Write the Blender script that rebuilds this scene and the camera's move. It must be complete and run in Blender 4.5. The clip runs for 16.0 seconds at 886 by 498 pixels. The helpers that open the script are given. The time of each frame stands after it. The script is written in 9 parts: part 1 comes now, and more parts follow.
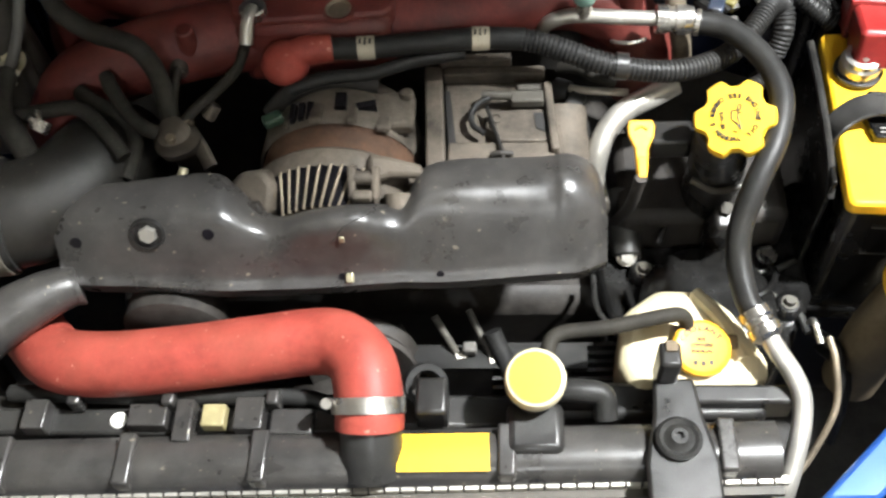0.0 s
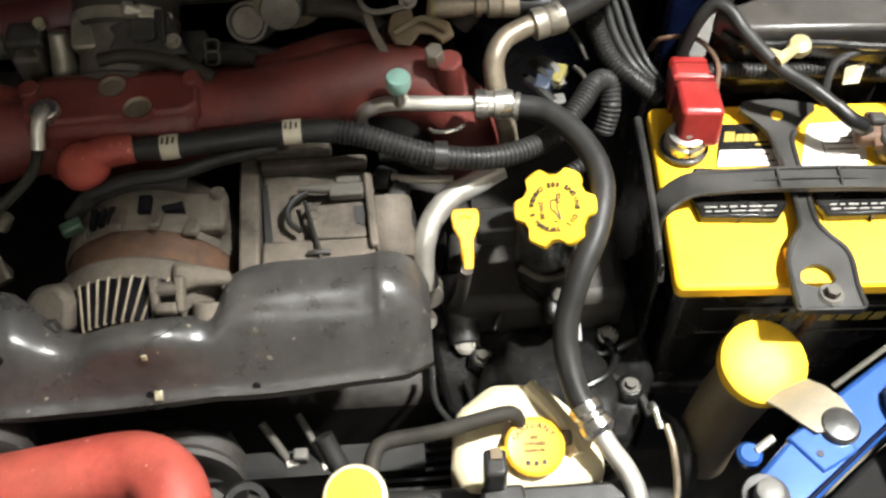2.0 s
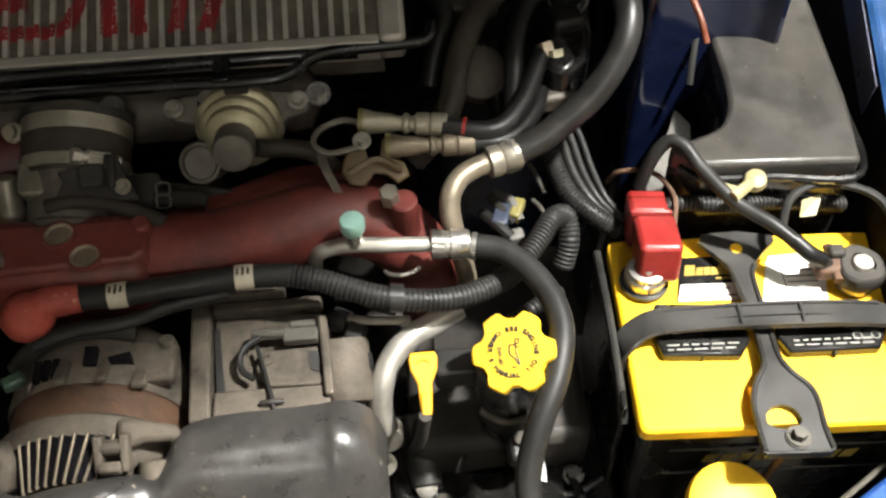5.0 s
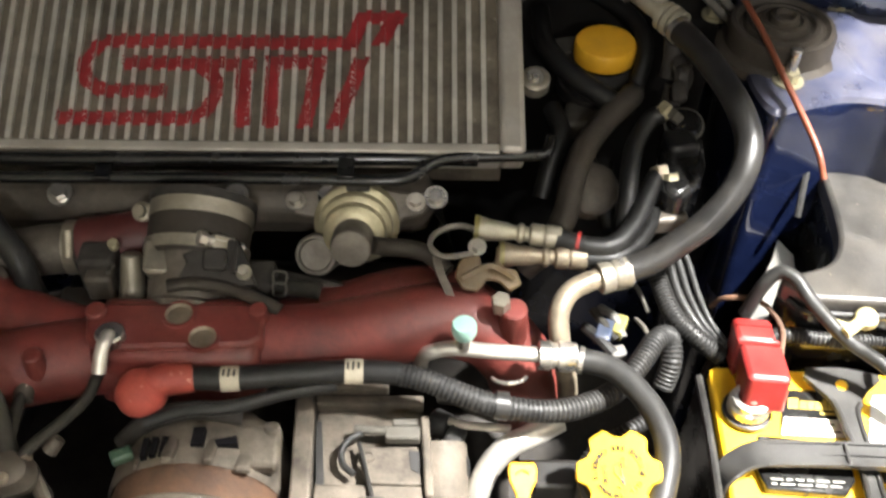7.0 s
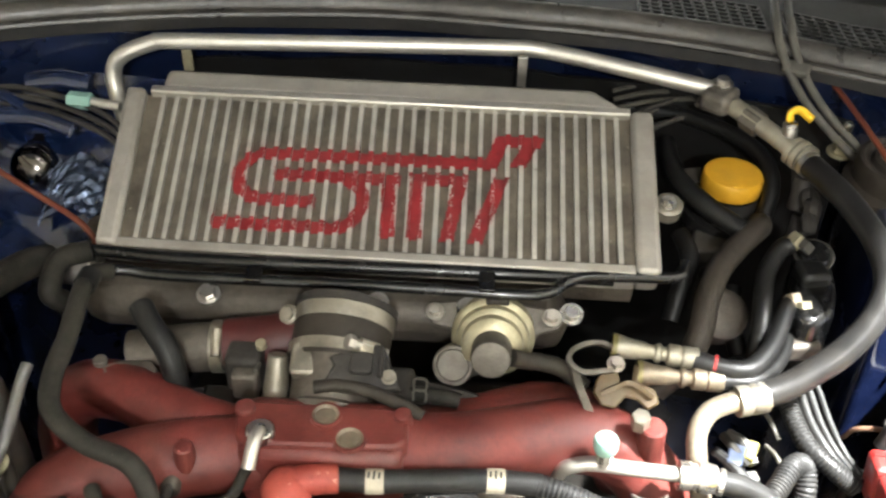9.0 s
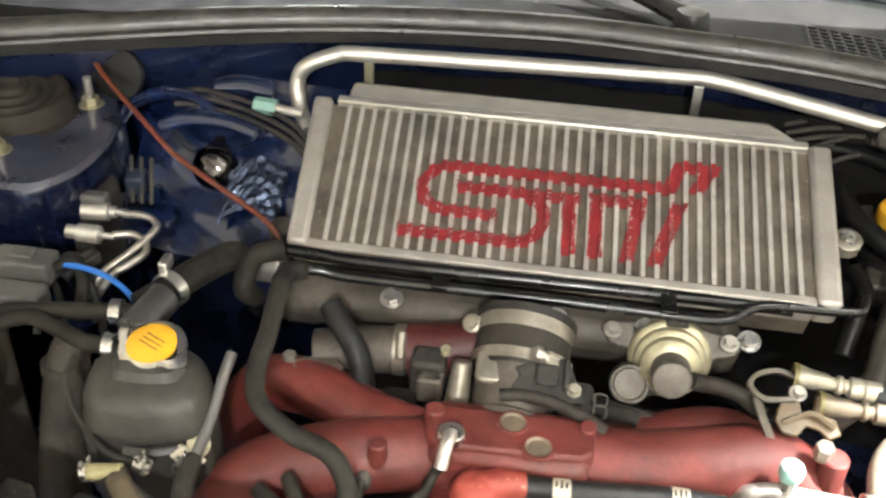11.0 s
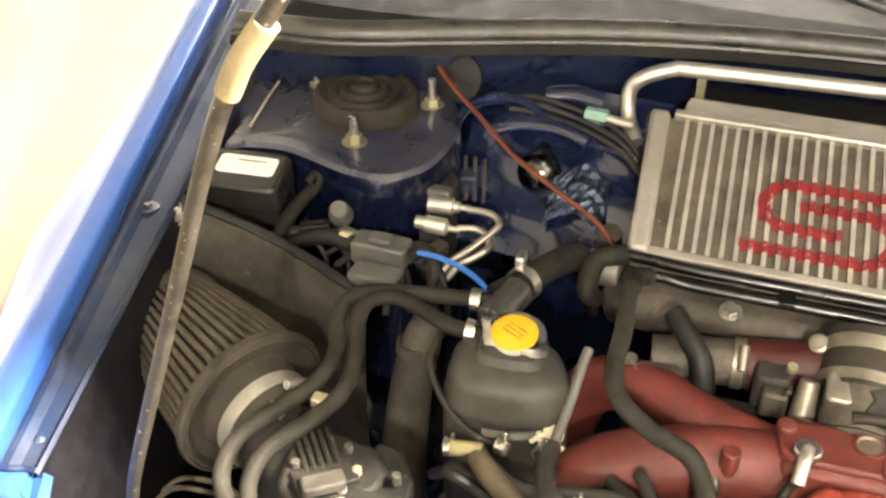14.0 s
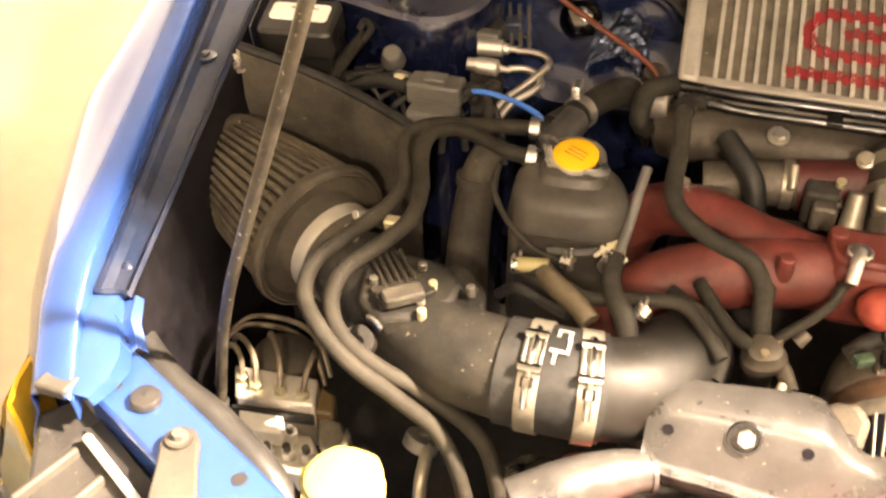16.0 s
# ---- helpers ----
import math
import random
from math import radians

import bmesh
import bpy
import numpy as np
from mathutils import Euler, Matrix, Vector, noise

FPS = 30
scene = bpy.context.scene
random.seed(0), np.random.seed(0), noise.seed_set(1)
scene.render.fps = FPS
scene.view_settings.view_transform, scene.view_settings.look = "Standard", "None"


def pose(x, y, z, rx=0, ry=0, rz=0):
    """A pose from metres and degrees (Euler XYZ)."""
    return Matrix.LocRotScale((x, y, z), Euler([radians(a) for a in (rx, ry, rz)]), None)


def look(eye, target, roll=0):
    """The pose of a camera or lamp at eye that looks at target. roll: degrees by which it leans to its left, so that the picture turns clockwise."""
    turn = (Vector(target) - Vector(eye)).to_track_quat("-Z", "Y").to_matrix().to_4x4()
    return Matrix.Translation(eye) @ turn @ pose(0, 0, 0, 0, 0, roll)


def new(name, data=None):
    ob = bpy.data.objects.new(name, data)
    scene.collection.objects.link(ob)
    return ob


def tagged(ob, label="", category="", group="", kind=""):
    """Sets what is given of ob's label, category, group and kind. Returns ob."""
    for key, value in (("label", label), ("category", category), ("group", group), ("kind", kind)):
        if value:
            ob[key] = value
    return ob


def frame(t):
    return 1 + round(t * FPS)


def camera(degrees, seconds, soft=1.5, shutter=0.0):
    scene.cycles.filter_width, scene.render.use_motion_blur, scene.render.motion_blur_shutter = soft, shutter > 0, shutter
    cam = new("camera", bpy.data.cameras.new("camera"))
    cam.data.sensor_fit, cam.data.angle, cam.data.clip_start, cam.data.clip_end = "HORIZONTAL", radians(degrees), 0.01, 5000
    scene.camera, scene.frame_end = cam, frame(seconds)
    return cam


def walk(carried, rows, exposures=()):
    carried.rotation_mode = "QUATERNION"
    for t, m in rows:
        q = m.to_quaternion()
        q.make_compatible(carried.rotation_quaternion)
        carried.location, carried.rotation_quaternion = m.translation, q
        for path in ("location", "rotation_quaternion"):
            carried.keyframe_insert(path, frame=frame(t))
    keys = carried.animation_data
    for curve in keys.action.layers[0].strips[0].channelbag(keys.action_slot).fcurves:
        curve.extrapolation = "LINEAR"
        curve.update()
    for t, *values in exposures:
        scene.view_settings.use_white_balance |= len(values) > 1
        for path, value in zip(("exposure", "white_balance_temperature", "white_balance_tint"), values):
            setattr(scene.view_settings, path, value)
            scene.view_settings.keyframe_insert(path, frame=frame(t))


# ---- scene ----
cam = camera(47.5, 16.0, 2.4, 0.4)
PATH = [
    (0, (0.066, 0.072, 1.454), (-0.067, 1.145, -0.228), -6.6),
    (0.5, (0.094, 0.091, 1.451), (-0.009, 1.157, -0.238), -6.0),
    (1, (0.112, 0.109, 1.45), (0.05, 1.174, -0.242), -4.7),
    (1.5, (0.131, 0.125, 1.449), (0.103, 1.199, -0.238), -3.8),
    (2, (0.144, 0.139, 1.45), (0.171, 1.254, -0.21), -2.4),
    (2.5, (0.152, 0.145, 1.449), (0.224, 1.268, -0.205), -1.4),
    (3, (0.159, 0.158, 1.45), (0.249, 1.279, -0.204), -1.1),
    (3.5, (0.166, 0.168, 1.448), (0.276, 1.3, -0.197), -0.9),
    (4, (0.174, 0.175, 1.448), (0.289, 1.32, -0.188), -1.5),
    (4.5, (0.168, 0.181, 1.454), (0.276, 1.388, -0.137), -1.6),
    (7, (0.106, 0.182, 1.473), (0.119, 1.584, 0.046), 1.0),
    (7.5, (0.079, 0.172, 1.476), (0.097, 1.671, 0.152), 1.0),
    (8, (0.065, 0.165, 1.473), (0.077, 1.728, 0.226), 1.4),
    (8.5, (0.044, 0.158, 1.469), (0.025, 1.73, 0.233), 1.7),
    (9, (0.023, 0.15, 1.472), (-0.052, 1.729, 0.246), 1.5),
    (11.5, (-0.108, 0.106, 1.476), (-0.364, 1.698, 0.293), 1.8),
    (12, (-0.134, 0.096, 1.479), (-0.463, 1.678, 0.302), 0.8),
    (12.5, (-0.163, 0.082, 1.479), (-0.539, 1.663, 0.313), 0.8),
    (13, (-0.188, 0.069, 1.483), (-0.604, 1.645, 0.323), 0.9),
    (13.5, (-0.21, 0.057, 1.482), (-0.704, 1.612, 0.325), 0.2),
    (14, (-0.224, 0.047, 1.478), (-0.767, 1.581, 0.316), -0.2),
    (14.5, (-0.239, 0.033, 1.468), (-0.798, 1.542, 0.28), -0.3),
    (15, (-0.246, 0.015, 1.459), (-0.812, 1.5, 0.244), -0.4),
    (15.5, (-0.249, -0.016, 1.444), (-0.804, 1.446, 0.198), -0.8),
    (16, (-0.257, -0.043, 1.438), (-0.761, 1.396, 0.144), -1.7),
]
EXPOSURES = [(0, 0.4, 5800, 11), (3.5, 0.1, 6200, 11), (4.5, 0.1, 6200, 11), (7, 1.52, 6100, 13), (8, 2.1, 6100, 12), (9, 2.5, 5900, 11), (12.5, 3.02, 5900, 14), (14, 3.1, 6850, 14), (15, 3.1, 8300, 25), (16, 2.9, 8850, 25)]
walk(cam, [(t, look(eye, target, roll)) for t, eye, target, roll in PATH], EXPOSURES)
from mathutils.bvhtree import BVHTree

# ---- light ----
world = bpy.data.worlds.new("garage_air")
scene.world = world
world.use_nodes = True
world.node_tree.nodes["Background"].inputs[0].default_value = (0.9, 0.85, 0.75, 1)
world.node_tree.nodes["Background"].inputs[1].default_value = 0.05


def lamp(name, at, aim, size, power, colour):
    data = bpy.data.lights.new(name, "AREA")
    data.shape, data.size, data.size_y, data.energy, data.color = "RECTANGLE", size[0], size[1], power, colour
    ob = new(name, data)
    ob.matrix_world = look(at, aim)
    return ob


# Lamps out of view: shadow-matched key, wall and floor brightener, added bay fill.
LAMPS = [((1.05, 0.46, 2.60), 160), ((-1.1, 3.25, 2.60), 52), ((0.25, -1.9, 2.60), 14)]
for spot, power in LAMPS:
    lamp("unseen_lamp", spot, (spot[0], spot[1] + 0.001, 0), (0.12, 0.08), power, (1.0, 0.96, 0.86))
    # Upward copy added to raise the ceiling bounce and lift dark voids.
    lamp("ceiling_bounce_lamp", (spot[0], spot[1], spot[2] + 0.03), (spot[0], spot[1] + 0.001, 4), (0.12, 0.08), power * 0.55, (1.0, 0.96, 0.86))


# ---- materials ----
def surf(name, colour, rough=0.5, metal=0.0, var=0.3, scale=30.0, bump=0.15, fine=300.0, dust=0.0,
         dust_colour=(0.22, 0.19, 0.15), coat=0.0, gloss=0.5, spots=0.0, spot_colour=(0.5, 0.42, 0.25), per_piece=0.0):
    """A painted, moulded or cast surface: two scales of variation, dust in patches, specks, and a fine relief."""
    m = bpy.data.materials.new(name)
    m.use_nodes = True
    nt = m.node_tree
    b = nt.nodes["Principled BSDF"]
    co = nt.nodes.new("ShaderNodeTexCoord").outputs["Object"]

    def noise_node(s, detail=4.0, rough_=0.6):
        n = nt.nodes.new("ShaderNodeTexNoise")
        n.inputs["Scale"].default_value, n.inputs["Detail"].default_value, n.inputs["Roughness"].default_value = s, detail, rough_
        nt.links.new(co, n.inputs["Vector"])
        return n.outputs["Fac"]

    def ramp(fac, lo, hi, a=0.0, z=1.0):
        r = nt.nodes.new("ShaderNodeMapRange")
        r.inputs["From Min"].default_value, r.inputs["From Max"].default_value = lo, hi
        r.inputs["To Min"].default_value, r.inputs["To Max"].default_value = a, z
        nt.links.new(fac, r.inputs["Value"])
        return r.outputs["Result"]

    def mix(fac, a, c):
        x = nt.nodes.new("ShaderNodeMix")
        x.data_type = "RGBA"
        nt.links.new(fac, x.inputs["Factor"])
        for slot, v in ((6, a), (7, c)):
            if isinstance(v, tuple):
                x.inputs[slot].default_value = (*v, 1)
            else:
                nt.links.new(v, x.inputs[slot])
        return x.outputs[2]

    big, small = noise_node(scale), noise_node(fine, 3.0)
    low, high = tuple(c * (1 - var) for c in colour), tuple(min(1, c * (1 + var)) for c in colour)
    out = mix(ramp(big, 0.32, 0.68), low, high)
    grime = nt.nodes.new("ShaderNodeHueSaturation")
    nt.links.new(ramp(noise_node(scale * 5.0, 8.0, 0.75), 0.36, 0.64, 1 - 0.45 * var, 1 + 0.35 * var), grime.inputs["Value"])
    nt.links.new(out, grime.inputs["Color"])
    out = grime.outputs["Color"]
    if dust:
        out = mix(ramp(noise_node(scale * 0.6, 6.0, 0.7), 0.42, 0.72, 0.0, dust), out, dust_colour)
    def specks(base, tint, cells, amount, most):
        """Scattered flecks of uneven size and strength."""
        cell = nt.nodes.new("ShaderNodeTexVoronoi")
        cell.inputs["Scale"].default_value = cells
        warp = nt.nodes.new("ShaderNodeTexNoise")
        warp.inputs["Scale"].default_value = cells * 2.0
        add = nt.nodes.new("ShaderNodeVectorMath")
        add.operation = "MULTIPLY_ADD"
        nt.links.new(co, warp.inputs["Vector"])
        nt.links.new(warp.outputs["Color"], add.inputs[0])
        add.inputs[1].default_value = (0.8 / cells,) * 3
        nt.links.new(co, add.inputs[2])
        nt.links.new(add.outputs[0], cell.inputs["Vector"])
        chance = nt.nodes.new("ShaderNodeSeparateColor")
        nt.links.new(cell.outputs["Color"], chance.inputs[0])
        size = ramp(chance.outputs[0], 1.0 - 0.25 * amount, 1.0, -0.12, 0.26)
        inside = nt.nodes.new("ShaderNodeMath")
        inside.operation = "SUBTRACT"
        nt.links.new(size, inside.inputs[0])
        nt.links.new(cell.outputs["Distance"], inside.inputs[1])
        soft = ramp(inside.outputs[0], 0.0, 0.10)
        strength = nt.nodes.new("ShaderNodeMath")
        strength.operation = "MULTIPLY"
        nt.links.new(soft, strength.inputs[0])
        nt.links.new(ramp(chance.outputs[1], 0.0, 1.0, 0.15 * most, most), strength.inputs[1])
        return mix(strength.outputs[0], base, tint)

    if dust >= 0.12:
        out = specks(out, tuple(min(0.8, c * 1.7) for c in dust_colour), 420.0, 1.1, 0.55)
    if spots:
        out = specks(out, spot_colour, 150.0, spots, 0.9)
        out = specks(out, spot_colour, 330.0, spots * 0.6, 0.6)
    if per_piece:
        info = nt.nodes.new("ShaderNodeObjectInfo").outputs["Random"]
        hue = nt.nodes.new("ShaderNodeHueSaturation")
        nt.links.new(ramp(info, 0, 1, 1 - per_piece, 1 + per_piece), hue.inputs["Value"])
        nt.links.new(out, hue.inputs["Color"])
        out = hue.outputs["Color"]
    nt.links.new(out, b.inputs["Base Color"])
    spread = 0.1 * min(1.0, var * 8)
    nt.links.new(ramp(big, 0.3, 0.7, max(0.03, rough - spread), min(1.0, rough + 1.2 * spread)), b.inputs["Roughness"])
    b.inputs["Metallic"].default_value = metal
    b.inputs["Specular IOR Level"].default_value = gloss
    b.inputs["Coat Weight"].default_value = coat
    b.inputs["Coat Roughness"].default_value = 0.08
    if bump:
        k = nt.nodes.new("ShaderNodeBump")
        k.inputs["Strength"].default_value, k.inputs["Distance"].default_value = bump, 0.001
        nt.links.new(small, k.inputs["Height"])
        nt.links.new(k.outputs["Normal"], b.inputs["Normal"])
    return m


PLASTIC = surf("black_plastic", (0.013, 0.0125, 0.012), 0.34, var=0.3, dust=0.15, dust_colour=(0.06, 0.055, 0.045), fine=600)
DUSTY = surf("dusty_black_plastic", (0.030, 0.0285, 0.027), 0.32, gloss=0.65, var=0.3, dust=0.35, dust_colour=(0.085, 0.077, 0.066), spots=2.0, spot_colour=(0.26, 0.23, 0.17), fine=500)
SOOT = surf("oily_dark_iron", (0.028, 0.025, 0.022), 0.6, gloss=0.3, var=0.5, dust=0.2, dust_colour=(0.05, 0.042, 0.032))
RUBBER = surf("black_rubber_hose", (0.014, 0.0138, 0.0134), 0.45, gloss=0.25, var=0.3, dust=0.3, dust_colour=(0.045, 0.042, 0.036), fine=700)
GREYRUB = surf("greyed_rubber_hose", (0.0165, 0.0150, 0.0124), 0.68, gloss=0.14, var=0.3, dust=0.35, dust_colour=(0.075, 0.068, 0.054), fine=700)
REDPAINT = surf("red_wrinkle_paint", (0.118, 0.020, 0.015), 0.5, var=0.35, bump=0.5, fine=900, dust=0.35, dust_colour=(0.128, 0.050, 0.036))
SILICONE = surf("red_silicone", (0.25, 0.042, 0.029), 0.55, gloss=0.35, var=0.25, dust=0.35, dust_colour=(0.30, 0.090, 0.055), spots=2.2, spot_colour=(0.50, 0.24, 0.17), fine=500)
SHADERED = surf("shaded_red_silicone", (0.060, 0.009, 0.008), 0.5, var=0.3, dust=0.4, dust_colour=(0.06, 0.022, 0.016), fine=500)
REDPLAS = surf("red_plastic", (0.22, 0.016, 0.014), 0.36, var=0.25, dust=0.35, dust_colour=(0.14, 0.05, 0.04))
YELLOW = surf("yellow_plastic", (0.80, 0.50, 0.02), 0.5, gloss=0.3, var=0.08, dust=0.12, dust_colour=(0.55, 0.36, 0.06), fine=500)
BATYEL = surf("yellow_battery_lid", (0.86, 0.50, 0.012), 0.4, var=0.05, dust=0.08, dust_colour=(0.7, 0.45, 0.1), fine=800, bump=0.08)
ORANGE = surf("amber_plastic", (0.68, 0.36, 0.015), 0.45, gloss=0.35, var=0.1, dust=0.1, fine=500)
CREAM = surf("cream_translucent_plastic", (0.62, 0.55, 0.36), 0.4, var=0.15, dust=0.25, dust_colour=(0.42, 0.34, 0.18), scale=12)
WHITE = surf("white_label", (0.78, 0.76, 0.70), 0.5, var=0.06, dust=0.12, bump=0.03)
ALU = surf("dull_aluminium", (0.50, 0.47, 0.42), 0.42, metal=0.85, var=0.2, dust=0.35, dust_colour=(0.30, 0.26, 0.20), fine=500)
CAST = surf("cast_aluminium", (0.165, 0.150, 0.128), 0.52, metal=0.5, var=0.35, dust=0.6, dust_colour=(0.085, 0.070, 0.050), bump=0.5, fine=400)
PIPE = surf("bare_aluminium_pipe", (0.56, 0.54, 0.485), 0.40, metal=0.75, var=0.12, dust=0.06, dust_colour=(0.4, 0.34, 0.25), fine=600, bump=0.06)
STEEL = surf("zinc_steel", (0.58, 0.56, 0.52), 0.28, metal=0.95, var=0.2, dust=0.15, fine=500)
BRASS = surf("yellow_zinc", (0.42, 0.385, 0.26), 0.42, metal=0.6, var=0.25, dust=0.4, dust_colour=(0.32, 0.27, 0.16), fine=500)
RUST = surf("rusted_iron", (0.085, 0.042, 0.022), 0.75, var=0.4, dust=0.3, dust_colour=(0.12, 0.072, 0.042), bump=0.5)
BLUE = surf("blue_body_paint", (0.026, 0.086, 0.31), 0.22, metal=0.3, var=0.02, dust=0.02, dust_colour=(0.12, 0.13, 0.2), coat=1.0, bump=0.02)
# Bay blue is dusty and set far below the wings, with shade put in.
BAYBLUE = surf("dusty_shaded_blue_bay_paint", (0.004, 0.009, 0.034), 0.28, metal=0.1, var=0.35, dust=0.2, dust_colour=(0.022, 0.027, 0.045), coat=0.9, bump=0.05, scale=14)
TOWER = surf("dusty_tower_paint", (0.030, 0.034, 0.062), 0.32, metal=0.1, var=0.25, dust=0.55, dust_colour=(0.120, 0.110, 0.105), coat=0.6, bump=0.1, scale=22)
SEAL = surf("weathered_rubber_seal", (0.040, 0.037, 0.033), 0.34, gloss=0.55, var=0.45, dust=0.6, dust_colour=(0.10, 0.09, 0.075), bump=0.6, fine=140, spots=1.0, spot_colour=(0.22, 0.20, 0.17))
FIN = surf("cooler_fins", (0.135, 0.115, 0.088), 0.65, metal=0.2, var=0.5, dust=0.6, dust_colour=(0.20, 0.170, 0.128), bump=0.9, fine=900, spots=1.0, spot_colour=(0.42, 0.39, 0.32))
BARS = surf("cooler_bars", (0.58, 0.56, 0.51), 0.45, metal=0.5, var=0.2, dust=0.3, dust_colour=(0.36, 0.32, 0.25), fine=500, bump=0.3, spots=0.6, spot_colour=(0.30, 0.27, 0.2))
EMBLEM = surf("red_stencil_paint", (0.27, 0.018, 0.022), 0.55, var=0.3, dust=0.35, dust_colour=(0.16, 0.06, 0.05), scale=60)
BROWN = surf("brown_plastic", (0.080, 0.048, 0.012), 0.5, var=0.2, dust=0.3)
TAGCARD = surf("stained_cream_plastic", (0.26, 0.225, 0.11), 0.5, var=0.25, dust=0.3, dust_colour=(0.2, 0.17, 0.09))
TAG = surf("yellowed_tag", (0.42, 0.38, 0.29), 0.5, var=0.15, dust=0.3)
CHROME = surf("bright_chrome", (0.5, 0.49, 0.47), 0.1, metal=1.0, var=0.1, bump=0.03)
# Serves printing and the painted dark of holes, gaps and recesses.
INKSHADE = surf("black_print_and_shade", (0.015, 0.014, 0.013), 0.6, var=0.1, bump=0.0)
BLUEWIRE = surf("blue_vinyl", (0.03, 0.16, 0.55), 0.4, var=0.1)
ORANGEWIRE = surf("orange_vinyl", (0.125, 0.028, 0.009), 0.5, var=0.25, dust=0.4, dust_colour=(0.10, 0.04, 0.02))
CASEPLAS = surf("glossy_black_case", (0.0075, 0.0073, 0.0070), 0.22, gloss=0.5, var=0.3, dust=0.12, dust_colour=(0.03, 0.028, 0.024), fine=500, bump=0.05)
STRAPPLAS = surf("worn_black_strap", (0.017, 0.0165, 0.0155), 0.42, gloss=0.4, var=0.3, dust=0.35, dust_colour=(0.042, 0.038, 0.032), fine=500, bump=0.2)
BOXPLAS = surf("dusty_box_plastic", (0.026, 0.0245, 0.0225), 0.36, gloss=0.45, var=0.3, dust=0.5, dust_colour=(0.070, 0.062, 0.050), fine=400, bump=0.15, spots=0.8, spot_colour=(0.14, 0.12, 0.09))
FADEDYEL = surf("faded_yellow_print", (0.36, 0.26, 0.035), 0.5, var=0.3, dust=0.3, dust_colour=(0.2, 0.15, 0.05), bump=0.0)
FADEDINK = surf("faded_white_print", (0.26, 0.25, 0.23), 0.5, var=0.3, bump=0.0)
BROWNRUB = surf("aged_brown_rubber", (0.030, 0.025, 0.020), 0.55, gloss=0.2, var=0.3, dust=0.4, dust_colour=(0.060, 0.050, 0.038), fine=600)
DULLBAND = surf("dull_zinc_band", (0.30, 0.275, 0.225), 0.40, metal=0.7, var=0.25, dust=0.35, dust_colour=(0.17, 0.145, 0.10), fine=500)
TAGYEL = surf("dull_yellow_plastic", (0.15, 0.13, 0.03), 0.5, var=0.2, dust=0.3)
PALEBLUE = surf("pale_blue_plastic", (0.016, 0.026, 0.050), 0.45, var=0.15, dust=0.2)
DARKCHROME = surf("dull_dark_chrome", (0.16, 0.15, 0.14), 0.13, metal=1.0, var=0.3, dust=0.3, dust_colour=(0.05, 0.042, 0.03), bump=0.03)
FOIL = surf("blue_foil", (0.10, 0.125, 0.19), 0.22, metal=0.9, var=0.3, bump=0.4, fine=400)
FOAM = surf("dirty_foam", (0.215, 0.175, 0.105), 0.8, gloss=0.1, var=0.2, dust=0.4, dust_colour=(0.24, 0.19, 0.11), bump=0.4, fine=500)
DUSTCAST = surf("dusty_tan_cast_alloy", (0.080, 0.068, 0.054), 0.68, metal=0.15, gloss=0.3, var=0.5, dust=0.75, dust_colour=(0.135, 0.112, 0.086), bump=0.5, fine=350, scale=28)
TANKALU = surf("dusty_end_tank", (0.42, 0.395, 0.35), 0.5, metal=0.45, var=0.12, dust=0.4, dust_colour=(0.30, 0.265, 0.215), fine=500, bump=0.2)
DIPYEL = surf("deep_yellow_plastic", (0.80, 0.40, 0.015), 0.4, gloss=0.4, var=0.1, dust=0.1, fine=500)
GREEN = surf("green_plastic", (0.24, 0.42, 0.36), 0.45, var=0.1, dust=0.2)
GREYPLAS = surf("grey_plastic", (0.085, 0.082, 0.076), 0.5, var=0.15, dust=0.3, dust_colour=(0.2, 0.17, 0.13))
CONCRETE = surf("garage_concrete", (0.20, 0.17, 0.11), 0.7, var=0.15, scale=2.0, fine=60, bump=0.2, dust=0.4, dust_colour=(0.15, 0.125, 0.08))
WALLPAINT = surf("white_wall_paint", (0.68, 0.67, 0.64), 0.8, var=0.05, scale=1.5, fine=90, bump=0.1)
ENGPLAS = surf("satin_engine_plastic", (0.024, 0.0233, 0.022), 0.36, gloss=0.4, var=0.2, dust=0.3, dust_colour=(0.065, 0.06, 0.05), spots=0.5, spot_colour=(0.16, 0.14, 0.10), fine=500)
DIRTSHADECAST = surf("oily_shaded_cast_alloy", (0.095, 0.082, 0.067), 0.55, metal=0.4, var=0.4, dust=0.7, dust_colour=(0.062, 0.050, 0.037), bump=0.4, fine=500, scale=25)
DULLSTEEL = surf("dusty_grey_steel", (0.06, 0.056, 0.048), 0.55, metal=0.1, gloss=0.3, var=0.25, dust=0.5, dust_colour=(0.10, 0.088, 0.066), fine=500)
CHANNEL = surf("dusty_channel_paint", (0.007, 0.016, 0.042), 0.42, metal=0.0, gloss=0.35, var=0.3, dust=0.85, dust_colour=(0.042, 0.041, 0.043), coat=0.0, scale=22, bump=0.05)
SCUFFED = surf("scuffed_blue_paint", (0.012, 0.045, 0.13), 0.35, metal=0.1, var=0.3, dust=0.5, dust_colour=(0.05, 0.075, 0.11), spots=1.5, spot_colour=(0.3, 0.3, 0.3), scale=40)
CAVITYSHADE = surf("shade_toned_cavity_paint", (0.0066, 0.00594, 0.00748), 0.6, var=0.5, dust=0.5, dust_colour=(0.0154, 0.0143, 0.0132), scale=45, gloss=0.04, bump=0.6, fine=90)
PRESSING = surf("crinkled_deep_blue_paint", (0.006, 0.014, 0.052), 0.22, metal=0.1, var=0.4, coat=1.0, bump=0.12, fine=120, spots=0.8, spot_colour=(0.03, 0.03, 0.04))
